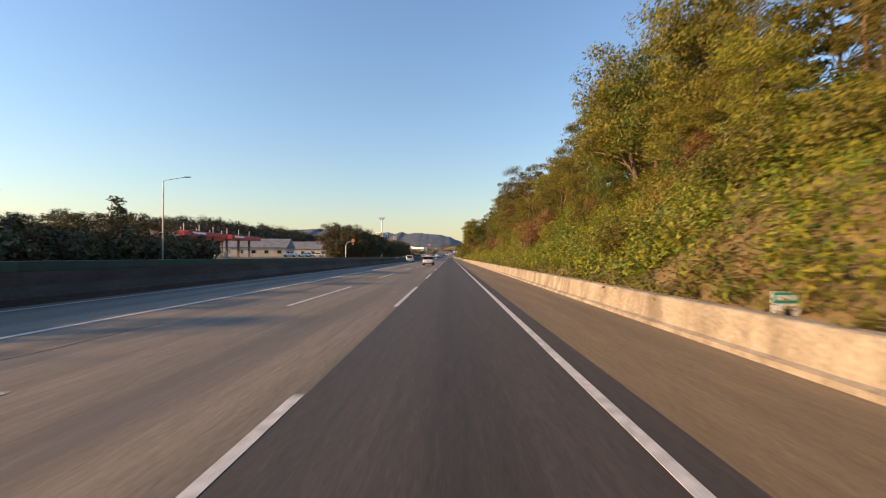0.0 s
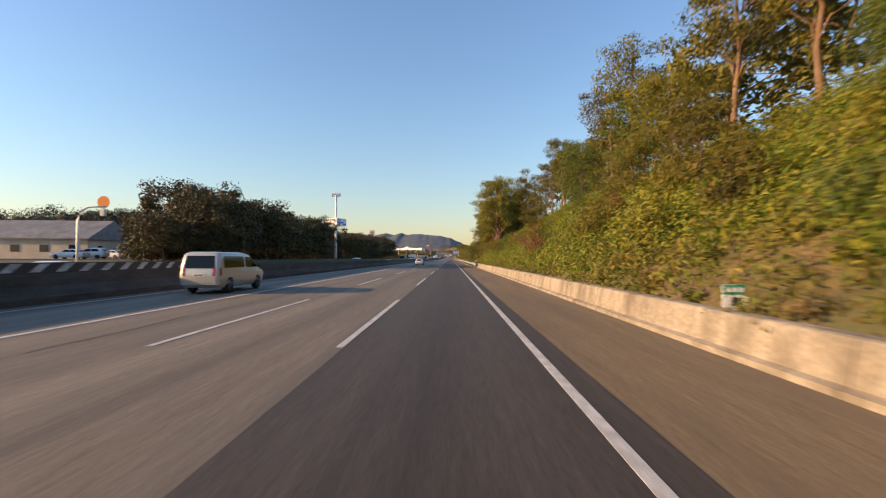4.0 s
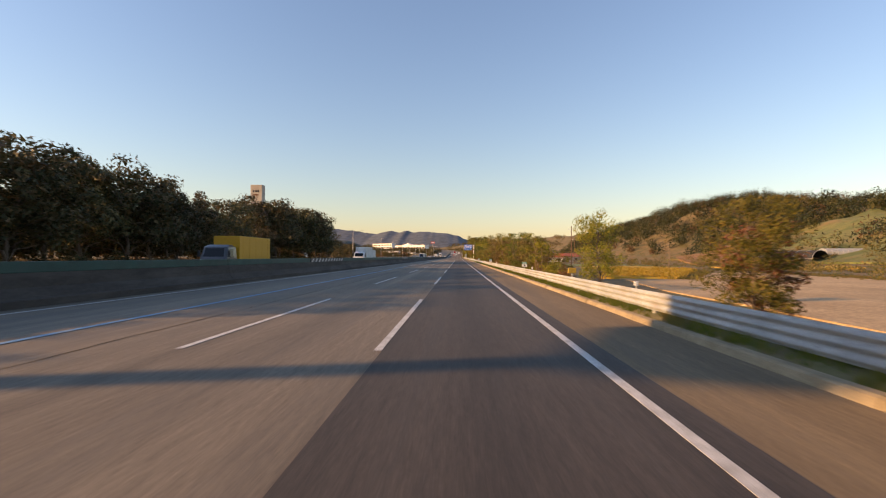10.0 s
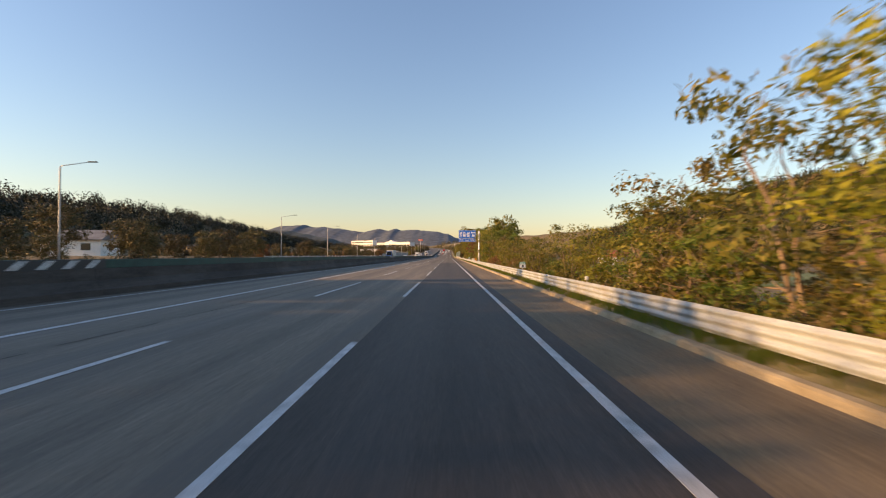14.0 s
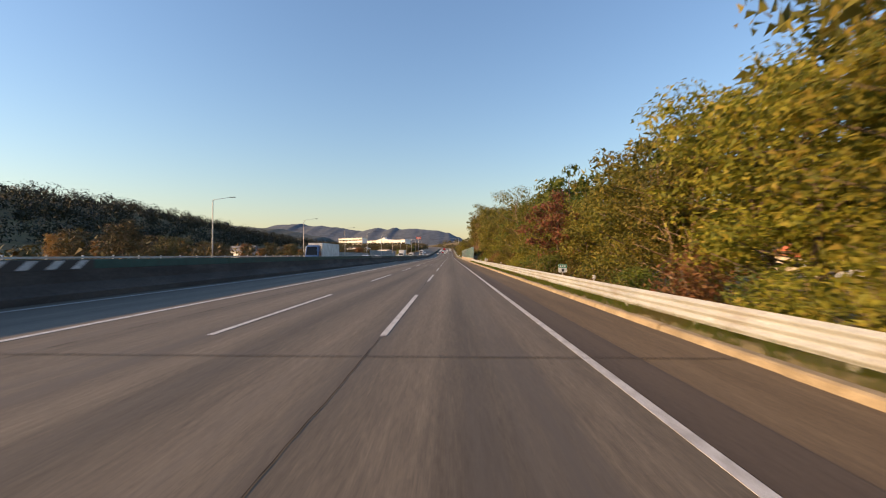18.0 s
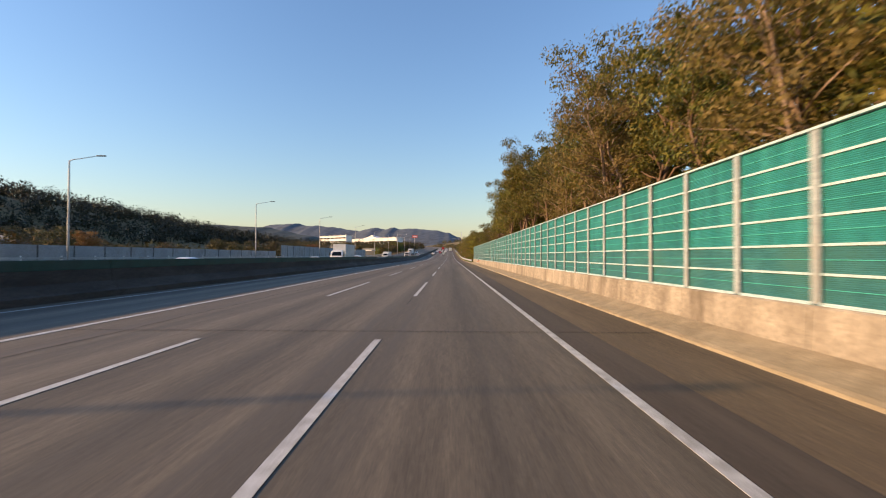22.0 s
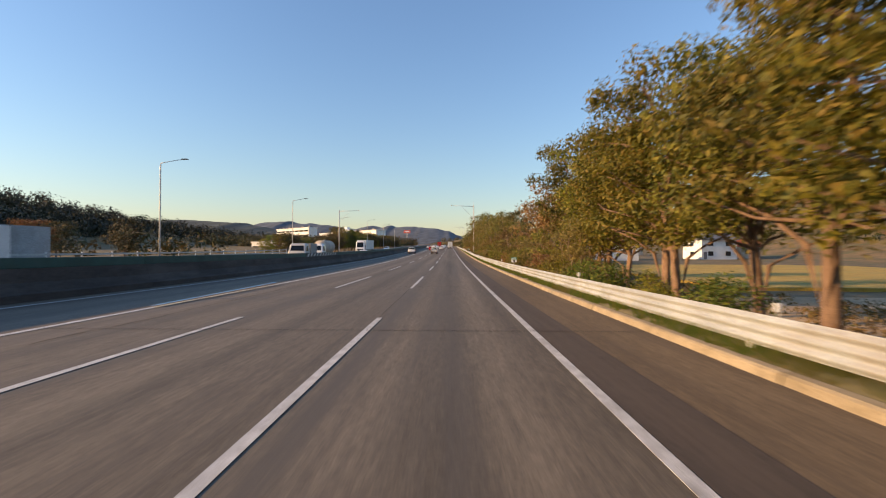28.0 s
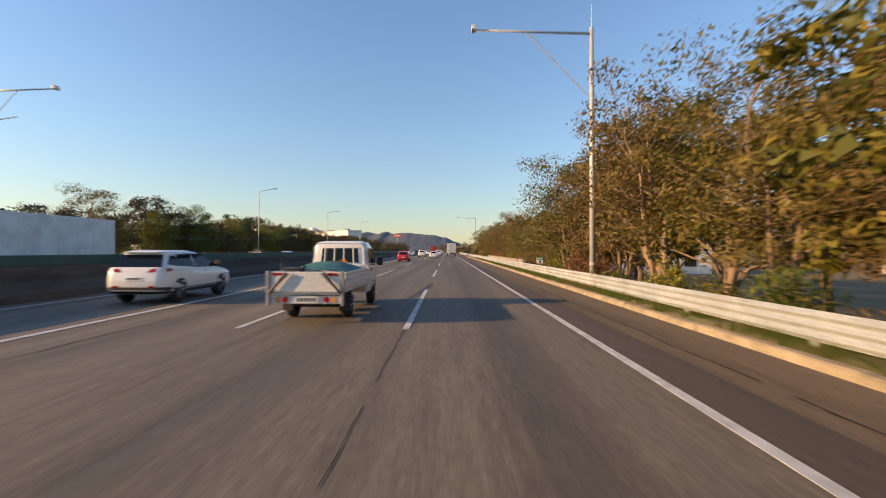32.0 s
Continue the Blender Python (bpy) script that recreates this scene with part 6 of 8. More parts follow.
# low hill with factories ahead
def factory(ax, ay, bx, by, depth, base, top, label, rows=1, peak=0.0):
    """A long flat-roofed works whose front wall runs from a to b; window bands, columns, doors and roof plant."""
    ang = math.degrees(math.atan2(by - ay, bx - ax))
    w, h = math.hypot(bx - ax, by - ay), top - base
    t = empty("factory", (ax, ay, base), label, "building", turn=ang)
    body = part("wall", bm_box(0, w, 0, depth, -12.0, h), WHITE_WALL, t)
    part("roof", bm_box(-0.5, w + 0.5, -0.5, depth + 0.5, h, h + 0.7, 0.05), WHITE_WALL, t)
    if peak:
        part("gable", bm_prism([(w * 0.30, h + 0.7), (w * 0.62, h + 0.7), (w * 0.47, h + 0.7 + peak)], "y", -0.3, depth), WHITE_WALL, t)
        part("roof_plant", bm_box(w * 0.45, w * 0.49, 2, 6, h + peak * 0.8, h + peak + 2.2, 0.05), WHITE_WALL, t)
    for r in range(rows):
        z0 = h * (r + 0.30) / rows
        n = max(4, int(w / 9))
        for k in range(n):
            part("window", bm_box(w * (k + 0.08) / n, w * (k + 0.92) / n, -0.08, -0.01, z0, z0 + 0.34 * h / rows), GLASS_DARK, body)
    for k in range(5):
        part("roof_unit", bm_box(w * (0.08 + 0.2 * k), w * (0.08 + 0.2 * k) + 3.5, depth * 0.4, depth * 0.4 + 3, h + 0.7, h + 2.2, 0.05), ROOF_GREY, t)
    return t


factory(-140, 1262, -66, 1179, 10, 14.0, 23.5, "large white factory with a low gable on the hillside", 1, 3.0)
factory(-178, 1240, -132, 1196, 9, 12.5, 26.5, "white office block with dark window bands on the hillside", 3)
factory(-127, 1058, -101, 1051, 14, 3.0, 9.0, "low white warehouse below the hillside")
factory(-92, 1075, -78, 1068, 10, 2.0, 6.5, "low pale workshop below the hillside")
house(-95, 560, 14, 8, 3.4, 30, BEIGE_WALL, ROOF_GREY, "low beige farmhouse in the fields", 0)
house(-88, 690, 12, 8, 3.4, -20, WHITE_WALL, ROOF_GREY, "low white farmhouse in the fields", 0)
house(-70, 470, 10, 7, 3.0, 10, WHITE_WALL, ROOF_GREY, "low white farmhouse in the fields", 0)
SIGN_RED_BOX = plain("red_sign_box_sheeting", (0.62, 0.10, 0.06), 0.4)
mast = empty("red_sign_tower", (-67, 1495, 0), "tall pole with a red and white sign box", "sign mast")
part("pole", bm_tube([(0, 0, 0), (0, 0, 39)], [0.6, 0.4], 10), POLE, mast)
part("sign_box", bm_box(-5.2, 5.2, -1, 1, 35.5, 40, 0.3), SIGN_RED_BOX, mast)
part("sign_stripe", bm_box(-3.6, 3.6, -1.06, -1.01, 37.2, 38.4), SIGN_WHITE, mast)


SIGN_RED = plain("red_canopy_sheeting", (0.48, 0.03, 0.035), 0.4)


def petrol_station(x, y):
    t = empty("petrol_station", (x, y, land(x, y)), "petrol station with a long red and white canopy", "petrol station")
    for k, (a, b) in enumerate(((-34, -12), (-9, 14))):
        can = part("canopy", bm_box(-8, 8, a, b, 6.0, 6.9, 0.05), WHITE_WALL, t)
        part("canopy_band", bm_box(-8.06, 8.06, a - 0.06, b + 0.06, 5.75, 7.05, 0.02), SIGN_RED, can, "red canopy band")
        part("bar", bm_box(8.07, 8.11, a + 2, a + 9, 6.3, 6.8), SIGN_WHITE, can)
        part("bar", bm_box(-6, 2, a - 0.12, a - 0.07, 6.3, 6.8), SIGN_WHITE, can)
        for px in (-5, 5):
            for pyy in (a + 3, (a + b) / 2, b - 3):
                part("column", bm_box(px - 0.3, px + 0.3, pyy - 0.3, pyy + 0.3, 0, 6.0, 0.03), ROOF_GREY, t)
                part("vent_pole", bm_tube([(px, pyy, 6.9), (px, pyy, 9.2)], 0.12, 6), POLE, t)
                pump = part("pump", bm_box(px - 0.35, px + 0.35, pyy + 0.6, pyy + 1.5, 0.15, 1.9, 0.05), SIGN_WHITE, t)
                part("display", bm_box(px + 0.355, px + 0.37, pyy + 0.75, pyy + 1.35, 1.2, 1.6), GLASS_DARK, pump)
    shop = part("shop", bm_box(-22, -12, -30, -6, 0, 5.2, 0.05), ROOF_GREY, t)
    for k in range(5):
        part("window", bm_box(-11.98, -11.92, -28.5 + 4.6 * k, -25 + 4.6 * k, 0.6, 3.2), GLASS_DARK, shop)
    return t


petrol_station(-78, 163)
house(-76, 116, 16, 10, 6, 0, BEIGE_WALL, ROOF_RED, "two-storey service area building with red signs", 0, True, 2, "service_building")
house(-82, 205, 26, 14, 3.8, 5, BEIGE_WALL, ROOF_GREY, "low service area restaurant with a grey roof", 0, False, 1, "service_building")
house(-76, 245, 30, 14, 3.8, 0, BEIGE_WALL, ROOF_GREY, "low service area hall with a grey roof", 0, False, 1, "service_building")


def green_container():
    t = empty("green_container", (10.2, 376.5, land(10.2, 376.5) + 0.05), "faded mint green steel container behind the guardrail", "container", turn=-8)
    mint = surface("faded_mint_paint", (0.22, 0.50, 0.42), (0.34, 0.62, 0.53), 1.5, 20, 0.6, bump=0.1, stain=(0.5, 0.62, 0.58), stain_scale=0.9, space="Object")
    part("body", bm_box(-1.2, 1.2, -2.2, 2.2, 0.1, 2.55, 0.03), mint, t)
    for k in range(10):
        part("rib", bm_box(-1.235, -1.2, -2.1 + 0.43 * k, -1.9 + 0.43 * k, 0.25, 2.4), mint, t)
    for s in (-1.15, 1.05):
        part("lock_bar", bm_tube([(s + 0.05, -2.24, 0.2), (s + 0.05, -2.24, 2.45)], 0.025, 6), POLE, t)
    part("lid_rim", bm_box(-1.24, 1.24, -2.24, 2.24, 2.5, 2.6, 0.01), mint, t)
    return t


green_container()


def utility_pole(x, y, h=11):
    t = empty("utility_pole", (x, y, land(x, y)), "brown concrete utility pole with a crossarm", "utility pole", "utility poles")
    part("pole", bm_tube([(0, 0, -0.5), (0, 0, h)], [0.15, 0.10], 8), PINE_BARK, t)
    part("crossarm", bm_box(-0.9, 0.9, -0.05, 0.05, h - 0.9, h - 0.78), POLE, t)
    for s in (-0.75, 0, 0.75):
        part("insulator", bm_tube([(s, 0, h - 0.78), (s, 0, h - 0.55)], [0.06, 0.04], 6), POLE_WHITE, t)
    return t


u0 = utility_pole(28.2, 392)
for x, y in ((48, 470), (30, 600)):
    copy_thing(u0, pose(x, y, land(x, y)))


# lettering and arrows painted on the second lane
def road_words(y, word="\ud734\uac8c\uc18c"):
    text_mesh("road_lettering", word, 0.98, LINE_FAINT, markings, (-3.3, y, 0.010), (0, 0, 0), thick=0.0015).scale[1] = 3.7


def road_arrow(y):
    out = [(-3.75, y), (-3.55, y), (-3.50, y + 3.2), (-2.9, y + 4.4), (-2.85, y + 3.9), (-2.35, y + 5.2), (-2.95, y + 6.2), (-2.93, y + 5.6), (-3.68, y + 4.0)]
    part("road_arrow", bm_prism(out, "z", 0.007, 0.0105), LINE_FAINT, markings)


road_words(362.3), road_arrow(373)
road_words(561.8), road_arrow(571)

# ---- vehicles ----
TYRE = plain("tyre_rubber", (0.025, 0.025, 0.026), 0.85)
RIM = plain("alloy_rim", (0.12, 0.12, 0.125), 0.4, 0.5)
WHITE_PAINT = plain("white_car_paint", (0.74, 0.73, 0.70), 0.22, coat=0.6, vary=0.02)
SILVER_PAINT = plain("silver_beige_car_paint", (0.52, 0.48, 0.42), 0.3, 0.35, 0.5, 0.03)
RED_PAINT = plain("red_car_paint", (0.50, 0.02, 0.02), 0.25, coat=0.6, vary=0.03)
BLUE_PAINT = plain("dark_blue_cab_paint", (0.03, 0.07, 0.18), 0.3, coat=0.5)
DARK_PAINT = plain("dark_grey_car_paint", (0.05, 0.05, 0.055), 0.3, coat=0.5)
YELLOW_PAINT = plain("orange_yellow_box_paint", (0.62, 0.30, 0.01), 0.5)
BOX_WHITE = surface("scuffed_white_box_panel", (0.62, 0.61, 0.58), (0.76, 0.75, 0.72), 1.0, 20, 0.5, bump=0.03, stain=(0.5, 0.47, 0.42), stain_scale=0.6, space="Object")
TRIM = plain("black_plastic_trim", (0.03, 0.03, 0.032), 0.6)
GREY_TRIM = plain("grey_plastic_trim", (0.25, 0.25, 0.25), 0.5)
LAMP_RED = plain("red_tail_lamp", (0.30, 0.008, 0.01), 0.15)
LAMP_CLEAR = plain("clear_lamp_lens", (0.75, 0.75, 0.74), 0.1)
LAMP_AMBER = plain("amber_lamp_lens", (0.7, 0.30, 0.08), 0.2)
CAR_GLASS = plain("tinted_car_glass", (0.006, 0.007, 0.008), 0.05)
CAR_GLASS.node_tree.nodes["Principled BSDF"].inputs["Specular IOR Level"].default_value = 0.3
PLATE_WHITE = plain("number_plate", (0.72, 0.72, 0.68), 0.5)
BARE_METAL = plain("worn_lift_metal", (0.34, 0.33, 0.32), 0.45, 0.5)
TARP = surface("dark_green_net_tarpaulin", (0.02, 0.11, 0.10), (0.05, 0.20, 0.18), 5, 120, 0.7, bump=0.5, stain=(0.10, 0.26, 0.23), stain_scale=3, space="Object")


def crisp(ob, angle=32):
    ob.data.shade_smooth()
    ob.data.set_sharp_from_angle(angle=radians(angle))


def level_at(levels, z):
    """Rear, front and half width of a stacked body at height z."""
    for a, b in zip(levels, levels[1:]):
        if a[0] <= z <= b[0]:
            f = (z - a[0]) / (b[0] - a[0])
            return [p + (q - p) * f for p, q in zip(a[1:], b[1:])]
    return list(levels[-1][1:] if z > levels[-1][0] else levels[0][1:])


def body_mesh(levels, segs=5, fine=2):
    """A body as a stack of rounded outlines: (z, rear, front, half width, corner radius)."""
    rows = []
    for a, b in zip(levels, levels[1:]):
        for k in range(fine):
            f = k / fine
            rows.append([p + (q - p) * f for p, q in zip(a, b)])
    rows.append(list(levels[-1]))
    bm = bmesh.new()
    rings = []
    for z, yr, yf, w, r in rows:
        ring = []
        for cx, cy, a0 in ((w - r, yf - r, 0), (-w + r, yf - r, 90), (-w + r, yr + r, 180), (w - r, yr + r, 270)):
            for k in range(segs + 1):
                a = radians(a0 + 90 * k / segs)
                ring.append(bm.verts.new((cx + r * math.cos(a), cy + r * math.sin(a), z)))
        rings.append(ring)
    n = len(rings[0])
    for a, b in zip(rings, rings[1:]):
        for k in range(n):
            bm.faces.new((a[k], a[(k + 1) % n], b[(k + 1) % n], b[k]))
    bm.faces.new(rings[0][::-1])
    bm.faces.new(rings[-1])
    return bm


def side_patch(levels, outline, side, eps=0.006):
    """A flat piece lying on the body's side: outline of (y, z)."""
    bm = bmesh.new()
    vs = [bm.verts.new((side * (level_at(levels, z)[2] + eps), y, z)) for y, z in outline]
    ws = [bm.verts.new((side * (level_at(levels, z)[2] - 0.02), y, z)) for y, z in outline]
    n = len(vs)
    bm.faces.new(vs), bm.faces.new(ws[::-1])
    for i in range(n):
        bm.faces.new((vs[i], vs[(i + 1) % n], ws[(i + 1) % n], ws[i]))
    return bm


def end_patch(levels, outline, front=False, eps=0.006, steps=1):
    """A piece lying on the rear or front: outline of (x, z)."""
    bm = bmesh.new()
    s = 1 if front else -1
    at = lambda z: level_at(levels, z)[1 if front else 0]
    vs = [bm.verts.new((x, at(z) + s * eps, z)) for x, z in outline]
    ws = [bm.verts.new((x, at(z) - s * 0.02, z)) for x, z in outline]
    n = len(vs)
    bm.faces.new(vs), bm.faces.new(ws[::-1])
    for i in range(n):
        bm.faces.new((vs[i], vs[(i + 1) % n], ws[(i + 1) % n], ws[i]))
    return bm


def wrap_patch(levels, z0, z1, y_end, eps=0.008, steps=4):
    """A band that runs round the rear corners of a body, from one side to the other."""
    bm = bmesh.new()
    rows = []
    for i in range(steps + 1):
        z = z0 + (z1 - z0) * i / steps
        yr, yf, w, r = level_at(levels, z)
        e = eps
        path = [(-w - e, y_end)]
        path += [(-w + r - (r + e) * math.cos(radians(15 * k)), yr + r - (r + e) * math.sin(radians(15 * k))) for k in range(7)]
        path += [(w - r + (r + e) * math.sin(radians(15 * k)), yr + r - (r + e) * math.cos(radians(15 * k))) for k in range(7)]
        path.append((w + e, y_end))
        rows.append([bm.verts.new((x, y, z)) for x, y in path])
    for a, b in zip(rows, rows[1:]):
        for k in range(len(a) - 1):
            bm.faces.new((a[k], a[k + 1], b[k + 1], b[k]))
    return bm


def wheel(parent, x, y, r, width, side, spokes=5):
    """Tyre with a rounded shoulder, a rim and spokes; side +1 faces +x."""
    bm = bmesh.new()
    prof = [(0.62 * r, 0.0), (0.66 * r, 0.02), (0.9 * r, 0.0), (0.985 * r, 0.04), (r, 0.07), (r, width - 0.05), (0.97 * r, width), (0.6 * r, width)]
    rings = []
    for k in range(24):
        a = k * math.pi / 12
        rings.append([bm.verts.new((x - side * d, y + q * math.cos(a), r + q * math.sin(a))) for q, d in prof])
    for k in range(24):
        p, q = rings[k], rings[(k + 1) % 24]
        for i in range(len(prof) - 1):
            bm.faces.new((p[i], p[i + 1], q[i + 1], q[i]))
    w = part("wheel", bm, TYRE, parent, smooth=True)
    bm = bmesh.new()
    for rad, d0, d1 in ((0.62 * r, 0.03, 0.05), (0.15 * r, 0.0, 0.05)):
        bm_tube([(x - side * d0, y, r), (x - side * d1, y, r)], rad, 24, bm)
    for k in range(spokes):
        a = 2 * math.pi * k / spokes
        bm_tube([(x - side * 0.012, y, r), (x - side * 0.012, y + 0.6 * r * math.cos(a), r + 0.6 * r * math.sin(a))], [0.07 * r + 0.02, 0.05 * r + 0.02], 4, bm)
    part("rim", bm, RIM, w)
    return w


def wheel_arch(levels, yc, r, side):
    bm = bmesh.new()
    pts = [(yc + 1.2 * r * math.cos(a), max(levels[0][0] + 0.01, r + 1.2 * r * math.sin(a))) for a in (math.pi * k / 14 for k in range(15))]
    pts += [(yc - 1.22 * r, levels[0][0] + 0.01), (yc + 1.22 * r, levels[0][0] + 0.01)]
    bm.free()
    return side_patch(levels, pts[:15] + [pts[15], pts[16]], side, 0.004)


def car(name, label, x, y, levels, paint, axles, r, side_glass, rear_glass, front_glass, tails, plate_z, category="car", group="", turn=0.0, rails=False, bumper=TRIM,
        extra_tail=None, heads=True, simple=False):
    t = empty(name, (x, y, 0.006), label, category, group, turn=turn)
    body = part("body", body_mesh(levels), paint, t, smooth=False)
    crisp(body)
    for o in side_glass:
        for s in (-1, 1):
            part("side_window", side_patch(levels, o, s), CAR_GLASS, body)
    if rear_glass:
        part("rear_window", end_patch(levels, rear_glass), CAR_GLASS, body)
    part("windscreen", end_patch(levels, front_glass, True), CAR_GLASS, body)
    for o in tails:
        for s in (-1, 1):
            part("tail_lamp", end_patch(levels, [(s * u, z) for u, z in o][::s], eps=0.012), LAMP_RED, body)
    for o in extra_tail or ():
        for s in (-1, 1):
            part("tail_lamp_side", side_patch(levels, o, s, 0.008), LAMP_RED, body)
    w = level_at(levels, 0.5)[2]
    zlo = levels[0][0]
    if simple:
        for s in (-1, 1):
            for yy in axles:
                bm = bm_tube([(s * (w + 0.01), yy, r), (s * (w - 0.2), yy, r)], [r, r], 16)
                part("wheel", bm, TYRE, t)
        return t
    part("rear_bumper", end_patch(levels, [(-w * 0.74, zlo + 0.02), (w * 0.74, zlo + 0.02), (w * 0.74, zlo + 0.2), (-w * 0.74, zlo + 0.2)], eps=0.015), bumper, body)
    rb = level_at(levels, zlo + 0.1)[0]
    for s in (-1, 1):
        part("bumper_corner", side_patch(levels, [(rb + 0.2, zlo + 0.02), (axles[0] - 1.2 * r, zlo + 0.02), (axles[0] - 1.2 * r, zlo + 0.2), (rb + 0.2, zlo + 0.2)], s, 0.012), bumper, body)
        part("side_sill", side_patch(levels, [(axles[0] + 1.2 * r, zlo + 0.01), (axles[1] - 1.2 * r, zlo + 0.01), (axles[1] - 1.2 * r, zlo + 0.12), (axles[0] + 1.2 * r, zlo + 0.12)], s, 0.01), bumper, body)
    part("front_grille", end_patch(levels, [(-w * 0.6, zlo + 0.12), (w * 0.6, zlo + 0.12), (w * 0.6, zlo + 0.42), (-w * 0.6, zlo + 0.42)], True, 0.012), TRIM, body)
    pl = part("number_plate", end_patch(levels, [(-0.26, plate_z - 0.06), (0.26, plate_z - 0.06), (0.26, plate_z + 0.06), (-0.26, plate_z + 0.06)], eps=0.02), PLATE_WHITE, body)
    yp = level_at(levels, plate_z)[0] - 0.024
    for k in range(6):
        part("bar", bm_box(-0.2 + 0.07 * k, -0.155 + 0.07 * k, yp - 0.002, yp + 0.002, plate_z - 0.035, plate_z + 0.035), SIGN_DARK, pl)
    if heads:
        zf = 0.42 * levels[-1][0]
        for s in (-1, 1):
            part("head_lamp", end_patch(levels, [(s * u, z) for u, z in ((w * 0.4, zf), (w * 0.72, zf), (w * 0.72, zf + 0.13), (w * 0.4, zf + 0.1))][::s], True, 0.012), LAMP_CLEAR, body)
            part("head_lamp_side", side_patch(levels, [(level_at(levels, zf)[1] - 0.62, zf + 0.05), (level_at(levels, zf)[1] - 0.32, zf), (level_at(levels, zf)[1] - 0.32, zf + 0.12)], s, 0.006), LAMP_CLEAR, body)
    gy = side_glass[0][1][0]
    for s in (-1, 1):
        zm = side_glass[0][0][1] + 0.07
        part("door_mirror", bm_box(*sorted((s * (level_at(levels, zm)[2] + 0.02), s * (level_at(levels, zm)[2] + 0.24))), gy - 0.12, gy + 0.03, zm - 0.05, zm + 0.13, 0.03), TRIM, body)
        for yy in axles:
            part("wheel_arch", wheel_arch(levels, yy, r, s), TRIM, body)
            wheel(t, s * (w - 0.01 + 0.02), yy, r, 0.22, s)
        # door seams and handles
        for ys in (gy - 1.0, gy - 2.0):
            part("door_seam", side_patch(levels, [(ys, zlo + 0.22), (ys + 0.012, zlo + 0.22), (ys + 0.012, side_glass[0][0][1] - 0.03), (ys, side_glass[0][0][1] - 0.03)], s, 0.003), TRIM, body)
            part("door_handle", side_patch(levels, [(ys + 0.06, side_glass[0][0][1] - 0.16), (ys + 0.26, side_glass[0][0][1] - 0.16), (ys + 0.26, side_glass[0][0][1] - 0.12), (ys + 0.06, side_glass[0][0][1] - 0.12)], s, 0.02), paint, body)
        if rails:
            zt = levels[-1][0]
            part("roof_rail", bm_tube([(s * levels[-2][3] * 0.93, levels[-1][1] + 0.1, zt), (s * levels[-2][3] * 0.95, levels[-1][1] + 0.3, zt + 0.06), (s * levels[-2][3] * 0.95, levels[-1][2] - 0.3, zt + 0.05),
                                       (s * levels[-2][3] * 0.93, levels[-1][2] - 0.1, zt - 0.01)], 0.022, 6), TRIM, body)
    return t


MPV = [(0.26, 0.22, 4.9, 0.90, 0.25), (0.36, 0.05, 5.05, 0.96, 0.28), (0.60, 0.0, 5.15, 0.99, 0.28), (0.85, 0.03, 5.13, 0.995, 0.28), (1.00, 0.06, 4.98, 0.99, 0.26),
       (1.08, 0.09, 4.35, 0.98, 0.24), (1.14, 0.12, 4.02, 0.97, 0.22), (1.58, 0.36, 2.95, 0.86, 0.22), (1.68, 0.34, 2.68, 0.82, 0.20), (1.735, 0.48, 2.45, 0.74, 0.25), (1.75, 0.7, 2.2, 0.6, 0.3)]
mpv = car("white_minivan", "white people carrier with black glass and a full-width red tail lamp", -4.06, 90.5, MPV, WHITE_PAINT, (1.02, 4.1), 0.36,
          [[(2.95, 1.17), (3.85, 1.17), (3.05, 1.55), (2.9, 1.58), (2.0, 1.58), (2.0, 1.17)], [(1.06, 1.17), (1.9, 1.17), (1.9, 1.58), (1.06, 1.58)]],
          None, [(-0.7, 1.18), (0.7, 1.18), (0.62, 1.58), (-0.62, 1.58)],
          [], 0.91, "minivan", rails=True)
for bs in (-1, 1):
    part("glass_surround", side_patch(MPV, [(1.0, 1.155), (3.95, 1.155), (3.1, 1.575), (2.95, 1.595), (1.0, 1.595)], bs, 0.003), TRIM, mpv, "black band between the side windows")
part("rear_window", wrap_patch(MPV, 1.165, 1.60, 1.02, 0.007, 6), CAR_GLASS, mpv, "black glass wrapping round the rear corners")
part("tail_lamp", wrap_patch(MPV, 1.055, 1.105, 0.62, 0.012, 2), LAMP_RED, mpv, "full-width red tail lamp")
part("tail_lamp_surround", wrap_patch(MPV, 1.03, 1.13, 0.56, 0.006, 2), TRIM, mpv)
part("waist_strip", side_patch(MPV, [(0.62, 1.125), (1.7, 1.135), (1.7, 1.15), (0.62, 1.14)], 1, 0.01), TRIM, mpv)
part("lower_bumper", wrap_patch(MPV, 0.27, 0.50, 0.62, 0.014, 4), TRIM, mpv, "black lower bumper")
part("rear_spoiler", bm_box(-0.7, 0.7, 0.26, 0.62, 1.665, 1.70, 0.015), WHITE_PAINT, mpv)
for bs in (-1, 1):
    part("reflector", bm_box(*sorted((bs * 0.56, bs * 0.76)), -0.022, 0.05, 0.515, 0.55, 0.01), LAMP_RED, mpv)
    part("bumper_side", side_patch(MPV, [(0.5, 0.27), (0.62, 0.27), (0.62, 0.5), (0.5, 0.48)], bs, 0.016), TRIM, mpv)
part("grip_recess", end_patch(MPV, [(-0.22, 0.655), (0.22, 0.655), (0.2, 0.69), (-0.2, 0.69)], eps=0.01), GREY_TRIM, mpv)
part("roof_box", bm_box(-0.5, 0.32, 1.2, 2.4, 1.752, 1.87, 0.05), WHITE_PAINT, mpv, "low white roof box")
